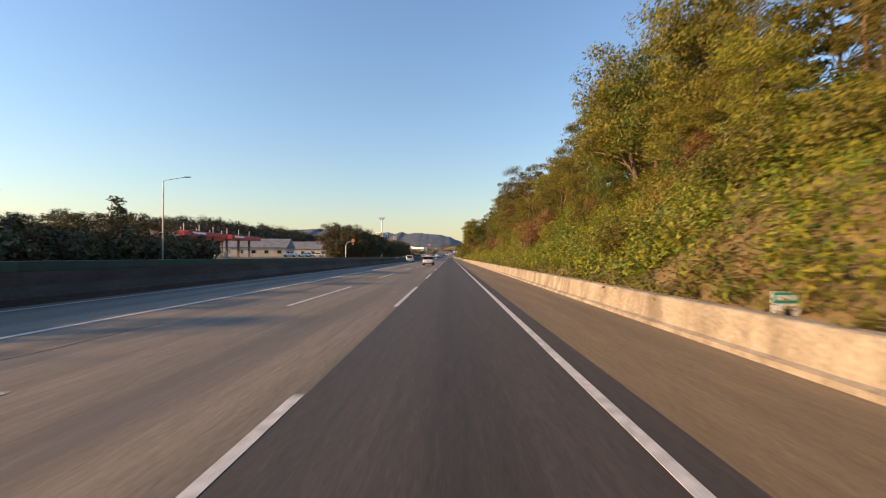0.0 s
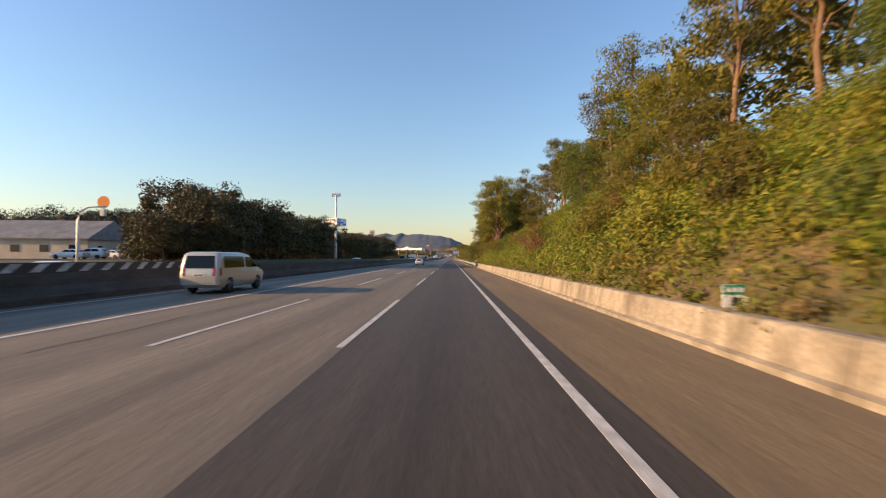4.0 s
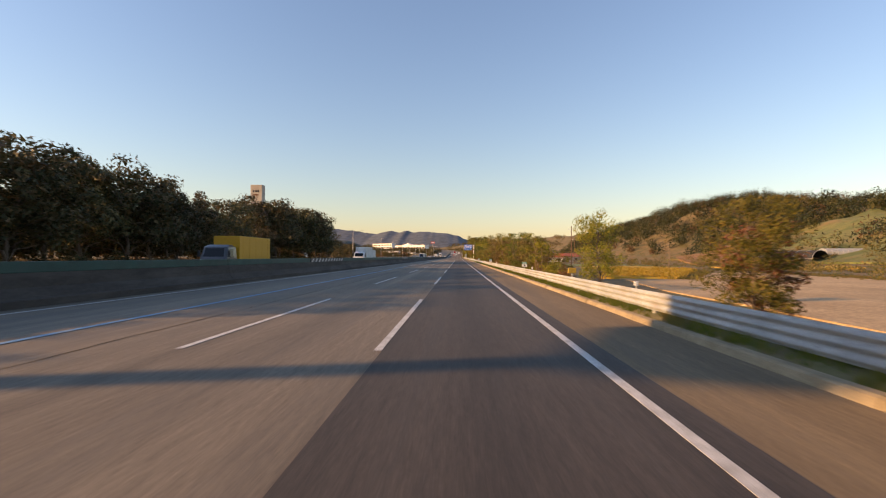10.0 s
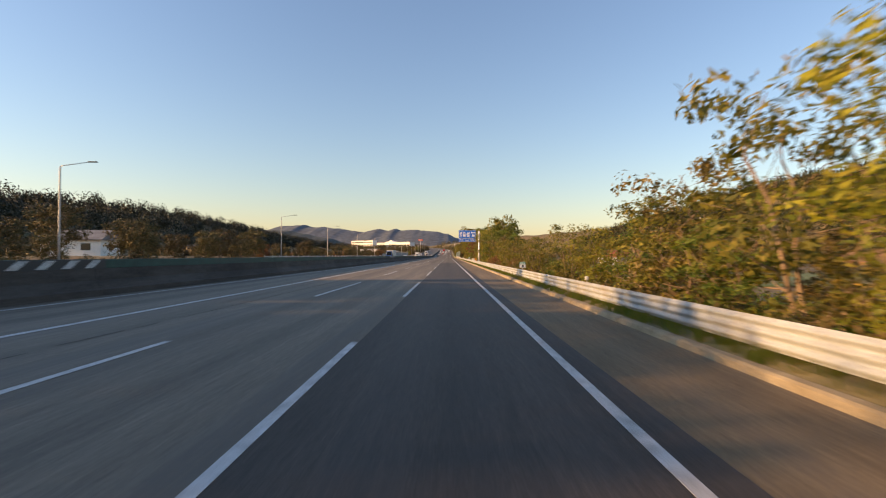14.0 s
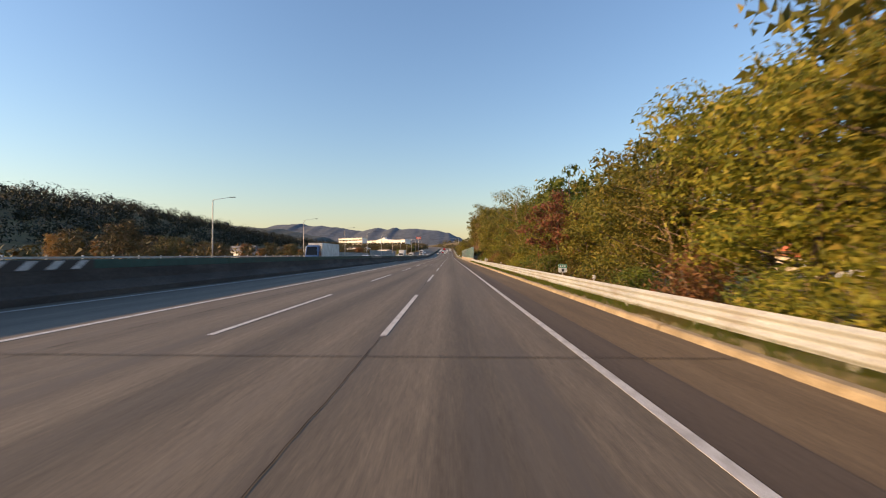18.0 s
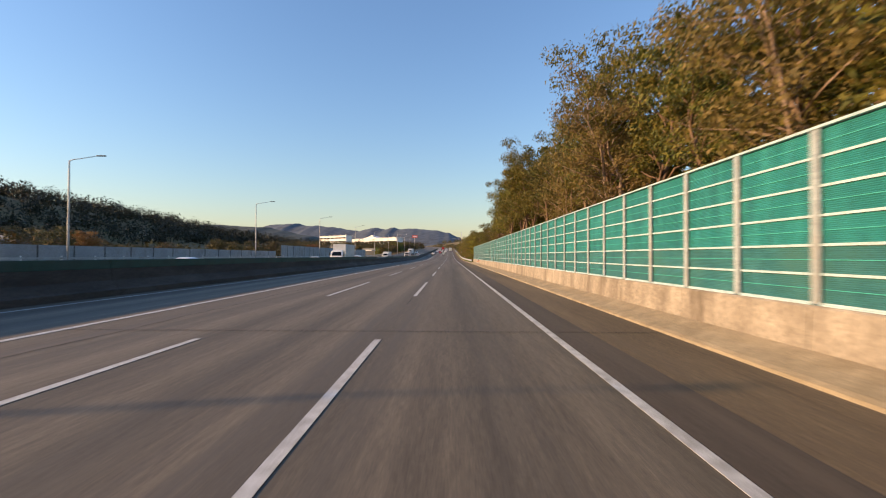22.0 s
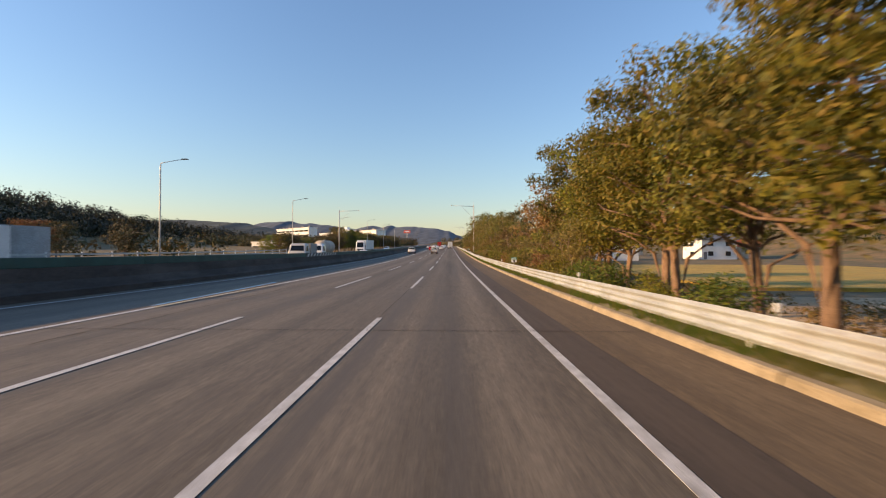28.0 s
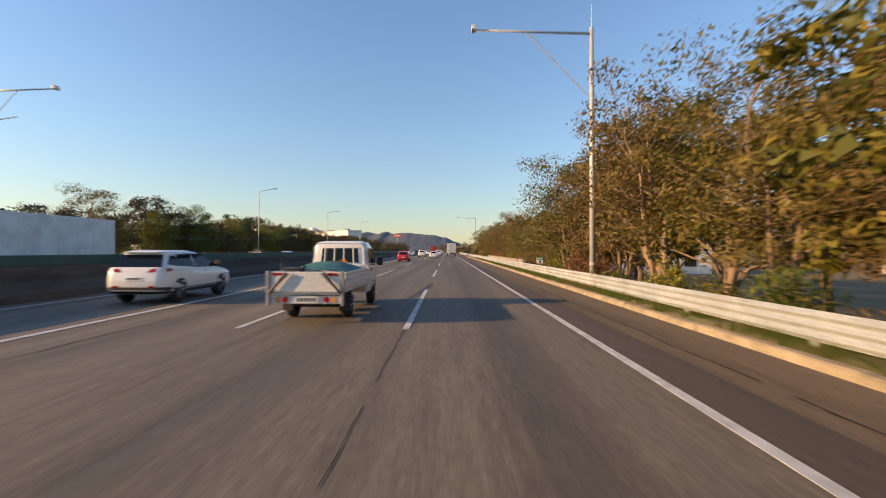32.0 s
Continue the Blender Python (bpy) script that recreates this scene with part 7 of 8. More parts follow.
part("bumper_strip", end_patch(MPV, [(-0.72, 0.36), (0.72, 0.36), (0.72, 0.43), (-0.72, 0.43)], eps=0.03), GREY_TRIM, mpv, "satin grey bumper strip")
part("tailgate_seam", end_patch(MPV, [(-0.68, 0.72), (0.68, 0.72), (0.68, 0.735), (-0.68, 0.735)], eps=0.008), GREY_TRIM, mpv)
part("badge", end_patch(MPV, [(-0.09, 1.055), (0.09, 1.055), (0.09, 1.095), (-0.09, 1.095)], eps=0.02), LAMP_CLEAR, mpv)

VAN = [(0.28, 0.15, 4.85, 0.86, 0.2), (0.42, 0.0, 5.05, 0.93, 0.22), (0.80, 0.0, 5.12, 0.955, 0.22), (0.98, 0.02, 4.98, 0.95, 0.22), (1.08, 0.04, 4.6, 0.945, 0.22),
       (1.16, 0.05, 4.35, 0.94, 0.20), (1.76, 0.20, 3.42, 0.86, 0.18), (1.86, 0.27, 3.1, 0.80, 0.2), (1.915, 0.42, 2.85, 0.70, 0.28), (1.925, 0.6, 2.6, 0.5, 0.3)]
car("silver_van", "beige-silver passenger van with dark side glass", -11.1, 132.3, VAN, SILVER_PAINT, (1.05, 4.22), 0.34,
    [[(3.3, 1.18), (4.1, 1.18), (3.5, 1.66), (3.3, 1.70), (2.75, 1.70), (2.75, 1.18)], [(0.45, 1.18), (2.6, 1.18), (2.6, 1.72), (0.52, 1.72)]],
    [(-0.72, 1.16), (0.72, 1.16), (0.64, 1.74), (-0.64, 1.74)], [(-0.72, 1.2), (0.72, 1.2), (0.64, 1.74), (-0.64, 1.74)],
    [[(0.62, 0.82), (0.76, 0.82), (0.74, 1.22), (0.64, 1.22)]], 0.86, "van", bumper=SILVER_PAINT, extra_tail=[[(0.06, 0.82), (0.22, 0.86), (0.2, 1.2), (0.1, 1.2)]])

SEDAN = [(0.22, 0.2, 4.45, 0.82, 0.25), (0.34, 0.03, 4.58, 0.89, 0.28), (0.55, 0.0, 4.62, 0.91, 0.3), (0.74, 0.02, 4.5, 0.91, 0.3), (0.86, 0.04, 4.1, 0.90, 0.28), (0.93, 0.06, 3.5, 0.89, 0.25),
         (0.98, 0.5, 3.3, 0.86, 0.25), (1.34, 1.15, 2.5, 0.68, 0.22), (1.43, 1.35, 2.25, 0.60, 0.22), (1.46, 1.55, 2.05, 0.45, 0.22)]
SEDAN_GLASS = [[(2.75, 1.0), (3.1, 1.0), (2.45, 1.32), (1.85, 1.34), (1.85, 1.0)], [(0.85, 1.0), (1.78, 1.0), (1.78, 1.34), (1.25, 1.3)]]
SEDAN_ENDS = ([(-0.6, 1.0), (0.6, 1.0), (0.5, 1.34), (-0.5, 1.34)], [(-0.6, 1.0), (0.6, 1.0), (0.5, 1.34), (-0.5, 1.34)], [[(0.42, 0.66), (0.66, 0.66), (0.66, 0.82), (0.42, 0.8)]], 0.6)
sedan = car("white_car", "white saloon car with alloy wheels", -7.25, 221.9, SEDAN, WHITE_PAINT, (0.95, 3.68), 0.33, SEDAN_GLASS, *SEDAN_ENDS)

SUV = [(0.30, 0.18, 4.3, 0.84, 0.25), (0.42, 0.03, 4.44, 0.90, 0.28), (0.66, 0.0, 4.475, 0.925, 0.3), (0.86, 0.03, 4.40, 0.925, 0.3), (0.98, 0.06, 4.0, 0.91, 0.28), (1.05, 0.09, 3.5, 0.90, 0.26),
       (1.10, 0.13, 3.35, 0.89, 0.24), (1.48, 0.50, 2.55, 0.72, 0.22), (1.58, 0.46, 2.3, 0.66, 0.22), (1.63, 0.62, 2.05, 0.56, 0.24), (1.645, 0.8, 1.85, 0.4, 0.24)]
SUV_GLASS = [[(2.75, 1.09), (3.28, 1.09), (2.55, 1.48), (1.84, 1.52), (1.84, 1.09)], [(0.70, 1.16), (1.79, 1.09), (1.79, 1.52), (0.98, 1.49)]]
suv = car("white_suv", "white compact sport utility car with black lower trim", -10.3, 884.0, SUV, WHITE_PAINT, (0.9, 3.57), 0.35, SUV_GLASS,
          [(-0.76, 1.13), (0.76, 1.13), (0.60, 1.50), (-0.60, 1.50)], [(-0.62, 1.14), (0.62, 1.14), (0.54, 1.48), (-0.54, 1.48)],
          [[(0.38, 0.97), (0.64, 0.99), (0.64, 1.10), (0.45, 1.06)], [(0.45, 0.52), (0.64, 0.52), (0.64, 0.57), (0.45, 0.57)]], 0.78, "car",
          extra_tail=[[(0.22, 0.99), (0.55, 1.03), (0.5, 1.08), (0.2, 1.10)]])

for bs in (-1, 1):
    part("glass_surround", side_patch(SUV, [(0.42, 1.19), (1.8, 1.075), (3.32, 1.075), (2.56, 1.50), (1.8, 1.54), (0.9, 1.51), (0.62, 1.46)], bs, 0.003), TRIM, suv, "black band round the side windows")
    part("lower_cladding", side_patch(SUV, [(0.45, 0.31), (4.1, 0.31), (4.1, 0.47), (0.45, 0.47)], bs, 0.009), TRIM, suv, "black lower cladding")
part("lower_bumper", wrap_patch(SUV, 0.31, 0.53, 0.42, 0.012, 3), TRIM, suv, "black lower bumper")
part("rear_spoiler", bm_box(-0.55, 0.55, 0.36, 0.72, 1.565, 1.60, 0.015), WHITE_PAINT, suv)
for bs in (-1, 1):
    part("quarter_glass", side_patch(SUV, [(0.36, 1.21), (0.60, 1.205), (0.90, 1.45), (0.62, 1.45)], bs, 0.005), CAR_GLASS, suv)

HATCH = [(0.22, 0.15, 3.45, 0.74, 0.22), (0.35, 0.02, 3.57, 0.79, 0.25), (0.6, 0.0, 3.6, 0.80, 0.25), (0.85, 0.03, 3.4, 0.80, 0.25), (0.95, 0.06, 2.95, 0.79, 0.22), (1.0, 0.08, 2.8, 0.78, 0.2),
         (1.38, 0.32, 2.15, 0.66, 0.2), (1.46, 0.4, 1.95, 0.60, 0.2), (1.49, 0.6, 1.7, 0.45, 0.2)]
HATCH_GLASS = [[(2.3, 1.03), (2.6, 1.03), (2.1, 1.35), (1.5, 1.38), (1.5, 1.03)], [(0.5, 1.05), (1.42, 1.03), (1.42, 1.38), (0.65, 1.36)]]
HATCH_ENDS = ([(-0.56, 1.02), (0.56, 1.02), (0.48, 1.36), (-0.48, 1.36)], [(-0.56, 1.04), (0.56, 1.04), (0.48, 1.36), (-0.48, 1.36)], [[(0.42, 0.72), (0.58, 0.72), (0.56, 0.98), (0.46, 0.98)]], 0.62)
car("red_car", "small bright red hatchback", -7.2, 937, HATCH, RED_PAINT, (0.7, 2.95), 0.29, HATCH_GLASS, *HATCH_ENDS)

# queue of cars far ahead
far_sedan = car("far_car", "white saloon car in the queue far ahead", -3.7, 968, SEDAN, WHITE_PAINT, (0.95, 3.68), 0.33, SEDAN_GLASS, *SEDAN_ENDS, group="far queue", simple=True)
far_suv = car("far_car", "white tall car in the queue far ahead", -7.1, 985, SUV, WHITE_PAINT, (0.9, 3.57), 0.35, SUV_GLASS,
              [(-0.62, 1.16), (0.62, 1.16), (0.52, 1.46), (-0.52, 1.46)], [(-0.62, 1.14), (0.62, 1.14), (0.54, 1.48), (-0.54, 1.48)],
              [[(0.38, 0.97), (0.64, 0.99), (0.64, 1.10), (0.45, 1.06)]], 0.78, group="far queue", simple=True)
for x, y, kind in ((-3.5, 1010, "u"), (-10.9, 1000, "s"), (-7.3, 1035, "s"), (-3.6, 1060, "u"), (-10.8, 1048, "u"), (-7.1, 1090, "u"), (-3.6, 1130, "s"), (-10.9, 1110, "s"), (-7.2, 1160, "s")):
    bx, by, bz = bend(x, y, 0)
    c = copy_thing(far_sedan if kind == "s" else far_suv, pose(bx, by, 0.006))
    tagged(c, "white car in the queue far ahead", "car", "far queue")
# cars on the opposite carriageway, heading the other way
for x, y, kind in ((-19, 131, "s"), (-20.6, 212, "u"), (-24.0, 640, "s"), (-20.5, 668, "s"), (-20.5, 700, "u"), (-24.2, 716, "s"), (-17.0, 848, "s"), (-20.5, 505, "s"), (-24, 585, "s"), (-20.6, 600, "u"), (-24, 935, "s")):
    c = copy_thing(far_sedan if kind == "s" else far_suv, pose(x, y + 4.5, 0.006, 0, 0, 180))
    tagged(c, "white car on the opposite carriageway", "car", "opposite traffic")
# cars parked at the service area
for k, (x, y) in enumerate(((-52, 178), (-52, 182), (-55, 190), (-52, 196), (-58, 200), (-50, 208), (-52, 232), (-50, 238), (-55, 222), (-51, 160))):
    c = copy_thing(far_suv if k % 2 else far_sedan, pose(x, y, land(x, y) + 0.02, 0, 0, 90 + rt.uniform(-10, 10)))
    tagged(c, "white car parked at the service area", "car", "parked cars")


def pickup_truck(x, y):
    """Small lorry: cab, drop-side bed with a tail lift, and a netted load."""
    t = empty("small_truck", (x, y, 0.006), "small white drop-side truck with tail lift and green netted load", "truck")
    CAB = [(0.42, 3.35, 5.02, 0.80, 0.12), (0.62, 3.30, 5.10, 0.84, 0.14), (1.05, 3.30, 5.10, 0.85, 0.14), (1.22, 3.30, 5.02, 0.85, 0.14), (1.78, 3.38, 4.45, 0.76, 0.14), (1.90, 3.48, 4.25, 0.70, 0.16), (1.94, 3.6, 4.1, 0.55, 0.2)]
    cab = part("cab", body_mesh(CAB), WHITE_PAINT, t)
    crisp(cab)
    part("rear_window", end_patch(CAB, [(-0.56, 1.30), (0.56, 1.30), (0.52, 1.72), (-0.52, 1.72)]), CAR_GLASS, cab)
    part("windscreen", end_patch(CAB, [(-0.62, 1.26), (0.62, 1.26), (0.54, 1.78), (-0.54, 1.78)], True), CAR_GLASS, cab)
    for s in (-1, 1):
        part("side_window", side_patch(CAB, [(3.78, 1.27), (4.78, 1.27), (4.45, 1.70), (3.82, 1.74)], s), CAR_GLASS, cab)
        part("quarter_window", side_patch(CAB, [(3.5, 1.27), (3.7, 1.27), (3.72, 1.72), (3.54, 1.70)], s), CAR_GLASS, cab)
        part("door_seam", side_patch(CAB, [(3.72, 0.65), (3.735, 0.65), (3.735, 1.25), (3.72, 1.25)], s, 0.003), TRIM, cab)
        part("door_handle", side_patch(CAB, [(3.78, 1.05), (3.92, 1.05), (3.92, 1.16), (3.78, 1.16)], s, 0.015), TRIM, cab)
        part("side_stripe", side_patch(CAB, [(3.78, 1.20), (4.6, 1.215), (4.6, 1.235), (3.78, 1.235)], s, 0.005), LAMP_RED, cab)
        part("door_mirror", bm_box(*sorted((s * 0.88, s * 1.06)), 4.78, 4.90, 1.18, 1.46, 0.03), TRIM, cab)
        part("mirror_arm", bm_tube([(s * 0.80, 4.8, 1.25), (s * 0.95, 4.84, 1.3)], 0.015, 6), TRIM, cab)
        wheel(t, s * 0.84, 4.45, 0.33, 0.2, s, 6)
        part("wheel_arch", wheel_arch(CAB, 4.45, 0.34, s), TRIM, cab)
        wheel(t, s * 0.78, 1.20, 0.31, 0.2, s, 6)
        # drop side with ribs
        side = part("drop_side", bm_box(*sorted((s * 0.845, s * 0.875)), 0.10, 3.10, 0.80, 1.17, 0.008), WHITE_PAINT, t)
        for z in (0.86, 0.98, 1.10):
            part("rib", bm_box(*sorted((s * 0.876, s * 0.888)), 0.12, 3.08, z, z + 0.035), BOX_WHITE, side)
        part("corner_post", bm_box(*sorted((s * 0.835, s * 0.885)), 3.10, 3.16, 0.72, 1.22, 0.008), BOX_WHITE, t)
        part("lift_arm", bm_box(*sorted((s * 0.80, s * 0.87)), -0.10, -0.02, 0.42, 1.20, 0.01), BARE_METAL, t)
        part("lift_chain", bm_tube([(s * 0.36, -0.12, 1.15), (s * 0.72, -0.13, 0.78)], 0.022, 6), BARE_METAL, t)
        part("lift_strut", bm_tube([(s * 0.42, -0.125, 1.16), (s * 0.80, -0.13, 0.70)], 0.03, 6), TRIM, t)
        part("reflector", bm_box(*sorted((s * 0.50, s * 0.74)), -0.085, -0.07, 1.10, 1.15), LAMP_RED, t)
        for u, m in ((0.46, LAMP_RED), (0.62, LAMP_AMBER)):
            bm = bmesh.new()
            bmesh.ops.create_cone(bm, cap_ends=True, segments=20, radius1=0.075, radius2=0.065, depth=0.04, matrix=pose(s * u, -0.02, 0.55, 90, 0, 0))
            part("tail_lamp", bm, m, t)
        part("mud_flap", bm_box(*sorted((s * 0.56, s * 0.80)), 0.80, 0.82, 0.2, 0.62), TRIM, t)
    part("bed_floor", bm_box(-0.86, 0.86, 0.0, 3.15, 0.70, 0.80, 0.01), BOX_WHITE, t)
    part("chassis", bm_box(-0.36, 0.36, 0.05, 4.3, 0.42, 0.70, 0.02), TRIM, t)
    part("axle", bm_tube([(-0.7, 1.2, 0.31), (0.7, 1.2, 0.31)], 0.07, 8), TRIM, t)
    part("spare_tank", bm_box(-0.75, -0.38, 1.9, 2.7, 0.38, 0.66, 0.03), TRIM, t)
    gate = part("tail_lift", bm_box(-0.78, 0.78, -0.07, -0.02, 0.66, 1.18, 0.01), BOX_WHITE, t, "white tail lift platform")
    part("lift_ledge", bm_box(-0.76, 0.76, -0.10, -0.07, 0.70, 0.74), BARE_METAL, gate)
    part("tail_bar", bm_box(-0.80, 0.80, -0.02, 0.04, 0.46, 0.64, 0.01), BOX_WHITE, t)
    pl = part("number_plate", bm_box(-0.24, 0.28, -0.045, -0.025, 0.47, 0.63, 0.005), PLATE_WHITE, t)
    for k in range(6):
        part("bar", bm_box(-0.19 + 0.075 * k, -0.145 + 0.075 * k, -0.049, -0.046, 0.51, 0.59), SIGN_DARK, pl)
    hb = part("headboard", bm_box(-0.84, 0.84, 3.17, 3.22, 0.80, 1.25, 0.01), BOX_WHITE, t)
    for k in range(6):
        u = -0.72 + 0.288 * k
        part("rack_bar", bm_tube([(u, 3.2, 1.22), (u * 0.94, 3.24, 1.80)], 0.02, 6), WHITE_PAINT, hb)
    part("rack_top", bm_tube([(-0.74, 3.2, 1.2), (-0.72, 3.23, 1.74), (-0.62, 3.25, 1.86), (0.62, 3.25, 1.86), (0.72, 3.23, 1.74), (0.74, 3.2, 1.2)], 0.025, 6), WHITE_PAINT, hb)
    # netted load
    verts, faces = [], []
    for j in range(15):
        for i in range(11):
            u, v = -0.80 + 1.6 * i / 10, 0.55 + 2.5 * j / 14
            bul = (1 - abs(2 * i / 10 - 1) ** 2.4) * (math.sin(math.pi * min(1, j / 14 * 0.94 + 0.06)) ** 0.5)
            verts.append((u, v, 1.12 + 0.27 * bul * (0.65 + 0.5 * j / 14) + 0.03 * noise.noise(Vector((u * 4, v * 3, 0)))))
    for j in range(14):
        for i in range(10):
            a = j * 11 + i
            faces.append((a, a + 1, a + 12, a + 11))
    load = mesh_object("netted_load", verts, faces, TARP, None, True)
    load.parent = t
    load["label"] = "dark green net over the load"
    bm = bm_box(-0.62, -0.22, 0.25, 0.65, 0.80, 1.26, 0.03)
    part("machine", bm, DARK_METAL, t)
    part("machine_frame", bm_tube([(-0.66, 0.3, 1.2), (-0.66, 0.3, 1.48), (-0.3, 0.5, 1.42), (-0.2, 0.6, 1.25)], 0.02, 6), DARK_METAL, t)
    for u, v, m in ((0.16, 3.06, SIGN_ORANGE), (-0.12, 3.05, LEAF_GREEN)):
        for k in range(7):
            a = k * 0.9
            part("tied_cord", bm_tube([(u, v, 1.33), (u + 0.13 * math.cos(a), v - 0.05, 1.33 + 0.09 * math.sin(a))], [0.02, 0.012], 5), m, t)
    return t


pickup_truck(-4.1, 880.6)


def box_truck(name, label, x, y, turn, cab_paint, box_mat, length=6.2, height=3.4, width=2.3, trailer=False, tank=False, group=""):
    """A lorry with its cab at the front, a box or a tank behind; y is the tail."""
    t = empty(name, (bend(x, y, 0)[0], y, 0.006), label, "truck", group, turn=turn)
    h, c0 = height, length + 0.35
    ch = 2.6 if not trailer else 3.3
    CAB = [(0.45, c0, c0 + 1.9, width / 2 - 0.05, 0.15), (0.7, c0, c0 + 2.0, width / 2, 0.18), (1.35, c0, c0 + 2.0, width / 2, 0.18), (1.55, c0, c0 + 1.9, width / 2 - 0.01, 0.18), (ch - 0.2, c0 + 0.02, c0 + 1.55, width / 2 - 0.1, 0.2), (ch, c0 + 0.2, c0 + 1.2, width / 2 - 0.3, 0.3)]
    cab = part("cab", body_mesh(CAB), cab_paint, t)
    crisp(cab)
    part("windscreen", end_patch(CAB, [(-width * 0.38, 1.6), (width * 0.38, 1.6), (width * 0.34, ch - 0.3), (-width * 0.34, ch - 0.3)], True), CAR_GLASS, cab)
    part("grille", end_patch(CAB, [(-width * 0.32, 0.7), (width * 0.32, 0.7), (width * 0.32, 1.25), (-width * 0.32, 1.25)], True), TRIM, cab)
    for s in (-1, 1):
        part("side_window", side_patch(CAB, [(c0 + 0.7, 1.55), (c0 + 1.7, 1.55), (c0 + 1.45, 2.2), (c0 + 0.7, 2.25)], s), CAR_GLASS, cab)
        part("door_mirror", bm_box(*sorted((s * (width / 2 + 0.02), s * (width / 2 + 0.2))), c0 + 1.7, c0 + 1.82, 1.6, 2.1, 0.03), TRIM, cab)
        part("head_lamp", end_patch(CAB, [(s * u, z) for u, z in ((width * 0.25, 0.72), (width * 0.4, 0.72), (width * 0.4, 0.9), (width * 0.25, 0.9))][::s], True, 0.012), LAMP_CLEAR, cab)
        for yy in ((c0 + 1.1, 1.3, 2.3) if not trailer else (c0 + 1.1, c0 - 1.6, 1.0, 2.1, 3.2)):
            wheel(t, s * (width / 2 - 0.03), yy, 0.46, 0.28, s, 8)
        part("side_guard", bm_box(*sorted((s * (width / 2 - 0.1), s * (width / 2 - 0.06))), 2.9 if not trailer else 3.9, c0 - 0.4 if not trailer else c0 - 2.3, 0.5, 0.9), GREY_TRIM, t)
        part("tail_lamp", bm_box(*sorted((s * (width / 2 - 0.4), s * (width / 2 - 0.1))), -0.04, 0.0, 0.75, 0.9), LAMP_RED, t)
    part("chassis", bm_box(-0.45, 0.45, 0.0, c0 + 0.5, 0.6, 0.98), TRIM, t)
    part("rear_bar", bm_box(-width / 2 + 0.1, width / 2 - 0.1, 0.0, 0.1, 0.42, 0.55, 0.01), GREY_TRIM, t)
    if tank:
        bm = bmesh.new()
        bmesh.ops.create_cone(bm, cap_ends=True, segments=28, radius1=1.05, radius2=1.05, depth=length - 0.5, matrix=pose(0, length / 2, 2.1, 90, 0, 0))
        bmesh.ops.bevel(bm, geom=[e for e in bm.edges if len(e.link_faces) == 2 and e.calc_face_angle(0) > 1], offset=0.25, segments=4, affect="EDGES")
        part("tank", bm, box_mat, t, smooth=True)
        for k in range(4):
            yy = 0.8 + (length - 1.6) * k / 3
            part("tank_band", bm_tube([(0, yy - 0.04, 2.1), (0, yy + 0.04, 2.1)], 1.07, 28), GREY_TRIM, t)
        part("manway", bm_tube([(0, length / 2, 3.1), (0, length / 2, 3.3)], 0.3, 12), GREY_TRIM, t)
    else:
        box = part("box", bm_box(-width / 2, width / 2, 0.0, length, 1.0, h, 0.03), box_mat, t)
        for k in range(max(3, int(length / 1.2))):
            yy = length * (k + 0.5) / max(3, int(length / 1.2))
            for s in (-1, 1):
                part("rib", bm_box(*sorted((s * width / 2, s * (width / 2 + 0.012))), yy - 0.02, yy + 0.02, 1.05, h - 0.05), box_mat, box)
        part("door_seam", bm_box(-0.012, 0.012, -0.006, 0.0, 1.05, h - 0.08), TRIM, box)
        for u in (-0.5, -0.2, 0.2, 0.5):
            part("lock_rod", bm_tube([(u, -0.02, 1.05), (u, -0.02, h - 0.1)], 0.018, 6), BARE_METAL, box)
    return t


# ahead on this side
box_truck("white_box_truck", "white box truck with grey rear doors driving ahead", 0.2, 995, 0, WHITE_PAINT, BOX_WHITE, 6.5, 3.5)
box_truck("red_truck", "bright red lorry far ahead", -7.2, 1085, 1, RED_PAINT, RED_PAINT, 7.0, 3.6, 2.4)
# the opposite carriageway, heading the other way
box_truck("yellow_truck", "orange-yellow box truck with a dark cab", -20.5, 318.5, 180, DARK_PAINT, YELLOW_PAINT, 6.6, 3.4)
box_truck("white_truck", "white box truck on the opposite carriageway", -20.5, 375, 180, WHITE_PAINT, BOX_WHITE, 6.5, 3.6, group="white trucks")
box_truck("white_truck", "white box truck on the opposite carriageway", -24.2, 400, 180, WHITE_PAINT, BOX_WHITE, 6.0, 3.4, group="white trucks")
box_truck("articulated_truck", "dark blue tractor pulling a long white trailer", -24.0, 585, 180, BLUE_PAINT, BOX_WHITE, 12.5, 3.7, 2.5, True)
box_truck("white_truck", "white box truck on the opposite carriageway", -20.5, 694.3, 180, WHITE_PAINT, BOX_WHITE, 8.0, 3.7, group="white trucks")
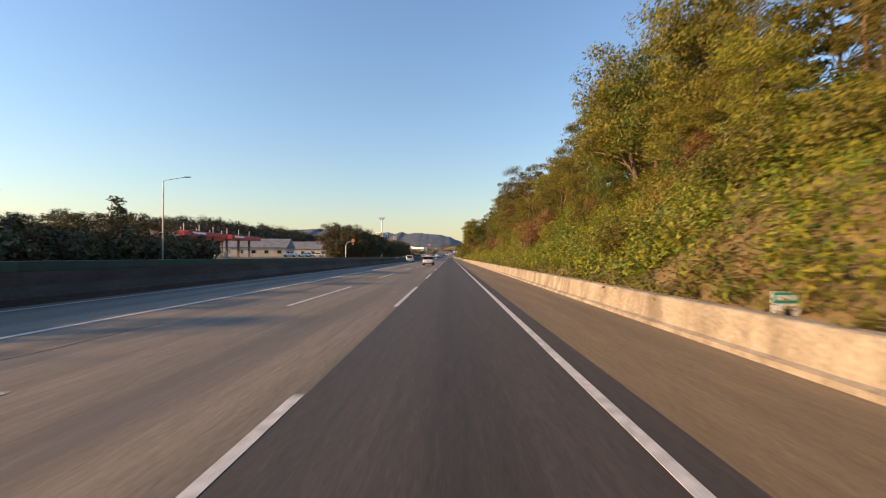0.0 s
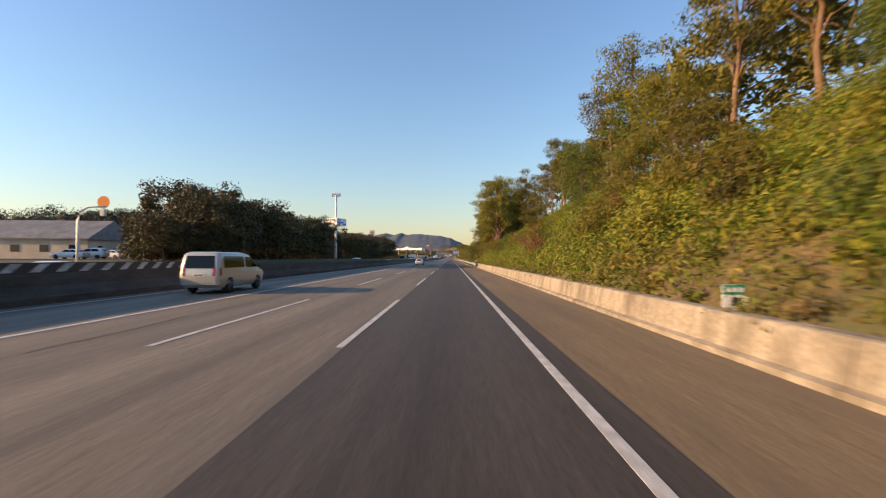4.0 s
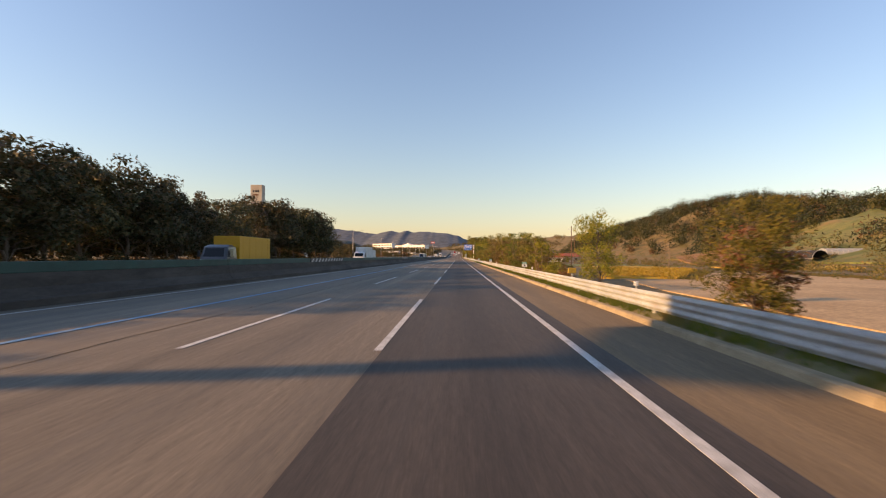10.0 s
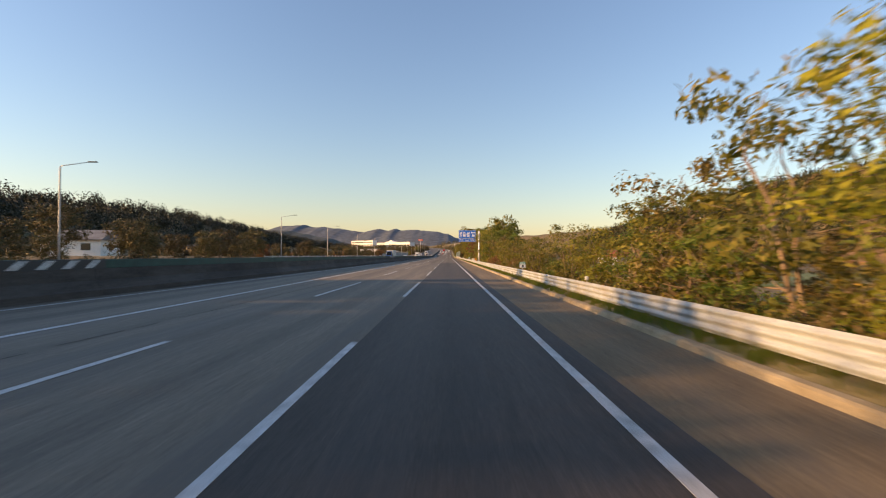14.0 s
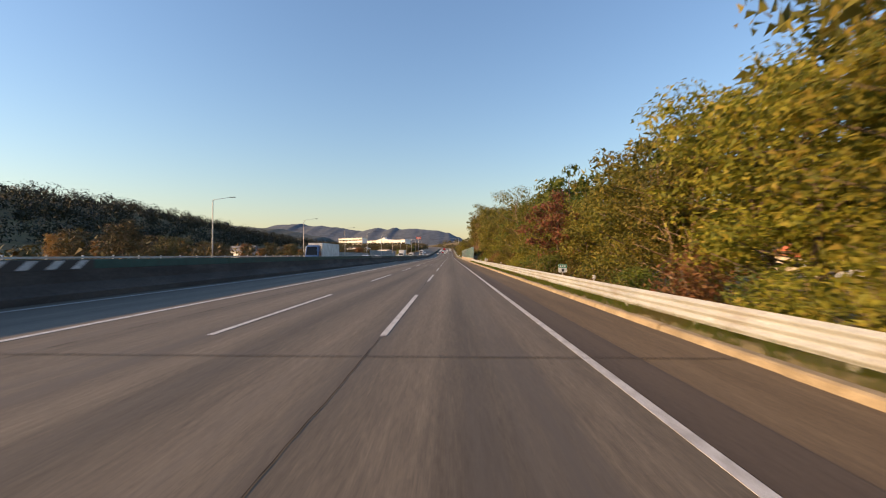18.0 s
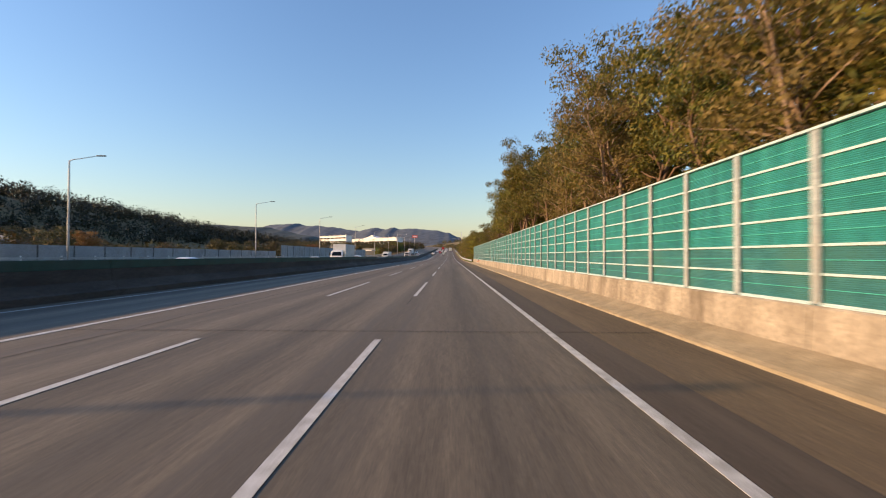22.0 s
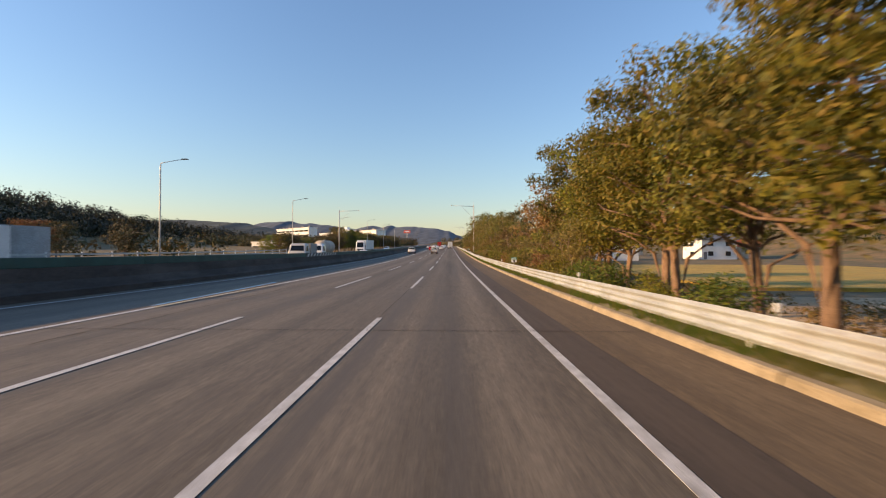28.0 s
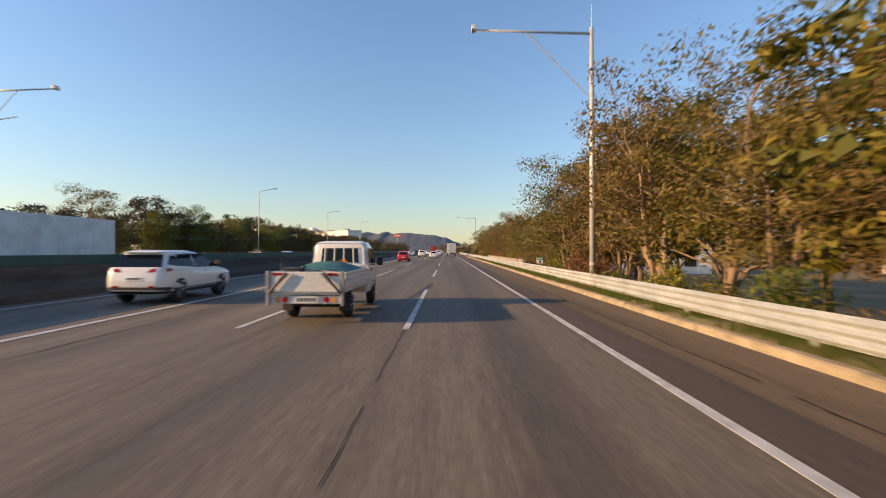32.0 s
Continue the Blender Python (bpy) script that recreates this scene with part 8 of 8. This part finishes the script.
box_truck("white_truck", "white lorry cab with a pale box on the opposite carriageway", -24, 782, 180, WHITE_PAINT, BOX_WHITE, 6.5, 3.0, group="white trucks")
box_truck("grey_truck", "grey flat lorry on the opposite carriageway", -20.5, 826, 180, POLE, GREY_TRIM, 3.0, 2.6, 2.4)
box_truck("tanker_truck", "lorry with a cream cylindrical tank", -20.5, 838, 180, WHITE_PAINT, BEIGE_WALL, 6.5, 3.4, 2.4, tank=True)
box_truck("articulated_truck", "white tractor with a long pale trailer", -24.5, 901.5, 180, WHITE_PAINT, BOX_WHITE, 13.0, 3.6, 2.5, True)
box_truck("parked_truck", "white box truck parked at the service area", -50, 214, 180, WHITE_PAINT, BOX_WHITE, 7.0, 3.6)


# ---- the straight-built pieces and things on the climb are set on its slope ----
def on_slope(y0, y1):
    tilt = math.atan2(climb(y1) - climb(y0), y1 - y0)
    return Matrix.Translation((0, y0, climb(y0))) @ Matrix.Rotation(tilt, 4, "X") @ Matrix.Translation((0, -y0, 0))


PIECED = ("guardrail", "kerb", "median_barrier", "pale_fence", "far_guardrail", "concrete_parapet", "road_markings")
SET_DOWN = ("street_lamp", "camera_mast", "distance_marker", "delineator", "striped_median_panel", "white_suv", "small_truck", "red_car", "far_car", "white_box_truck", "red_truck",
            "white_truck", "grey_truck", "tanker_truck", "articulated_truck")
for ob in [o for o in scene.objects if o.parent is None]:
    kind_name = ob.name.split(".")[0]
    if kind_name in PIECED:
        for piece in ob.children:
            if piece.name.split(".")[0] in ("cross_joint", "long_joint"):
                continue
            m = ob.matrix_basis @ piece.matrix_basis
            ys = [(m @ Vector(c)).y for c in piece.bound_box]
            if max(ys) > CLIMB_START and max(ys) - min(ys) < 25:
                piece.matrix_basis = ob.matrix_basis.inverted() @ on_slope(min(ys), max(max(ys), min(ys) + 2)) @ m
    elif kind_name in SET_DOWN and ob.location.y > CLIMB_START - 20:
        y0 = ob.location.y
        if kind_name in ("street_lamp", "camera_mast", "distance_marker", "delineator"):
            ob.location.z += climb(y0)
        else:
            size = ob.scale.copy()
            ob.matrix_basis = on_slope(y0, y0 + 6) @ ob.matrix_basis
            ob.scale = size
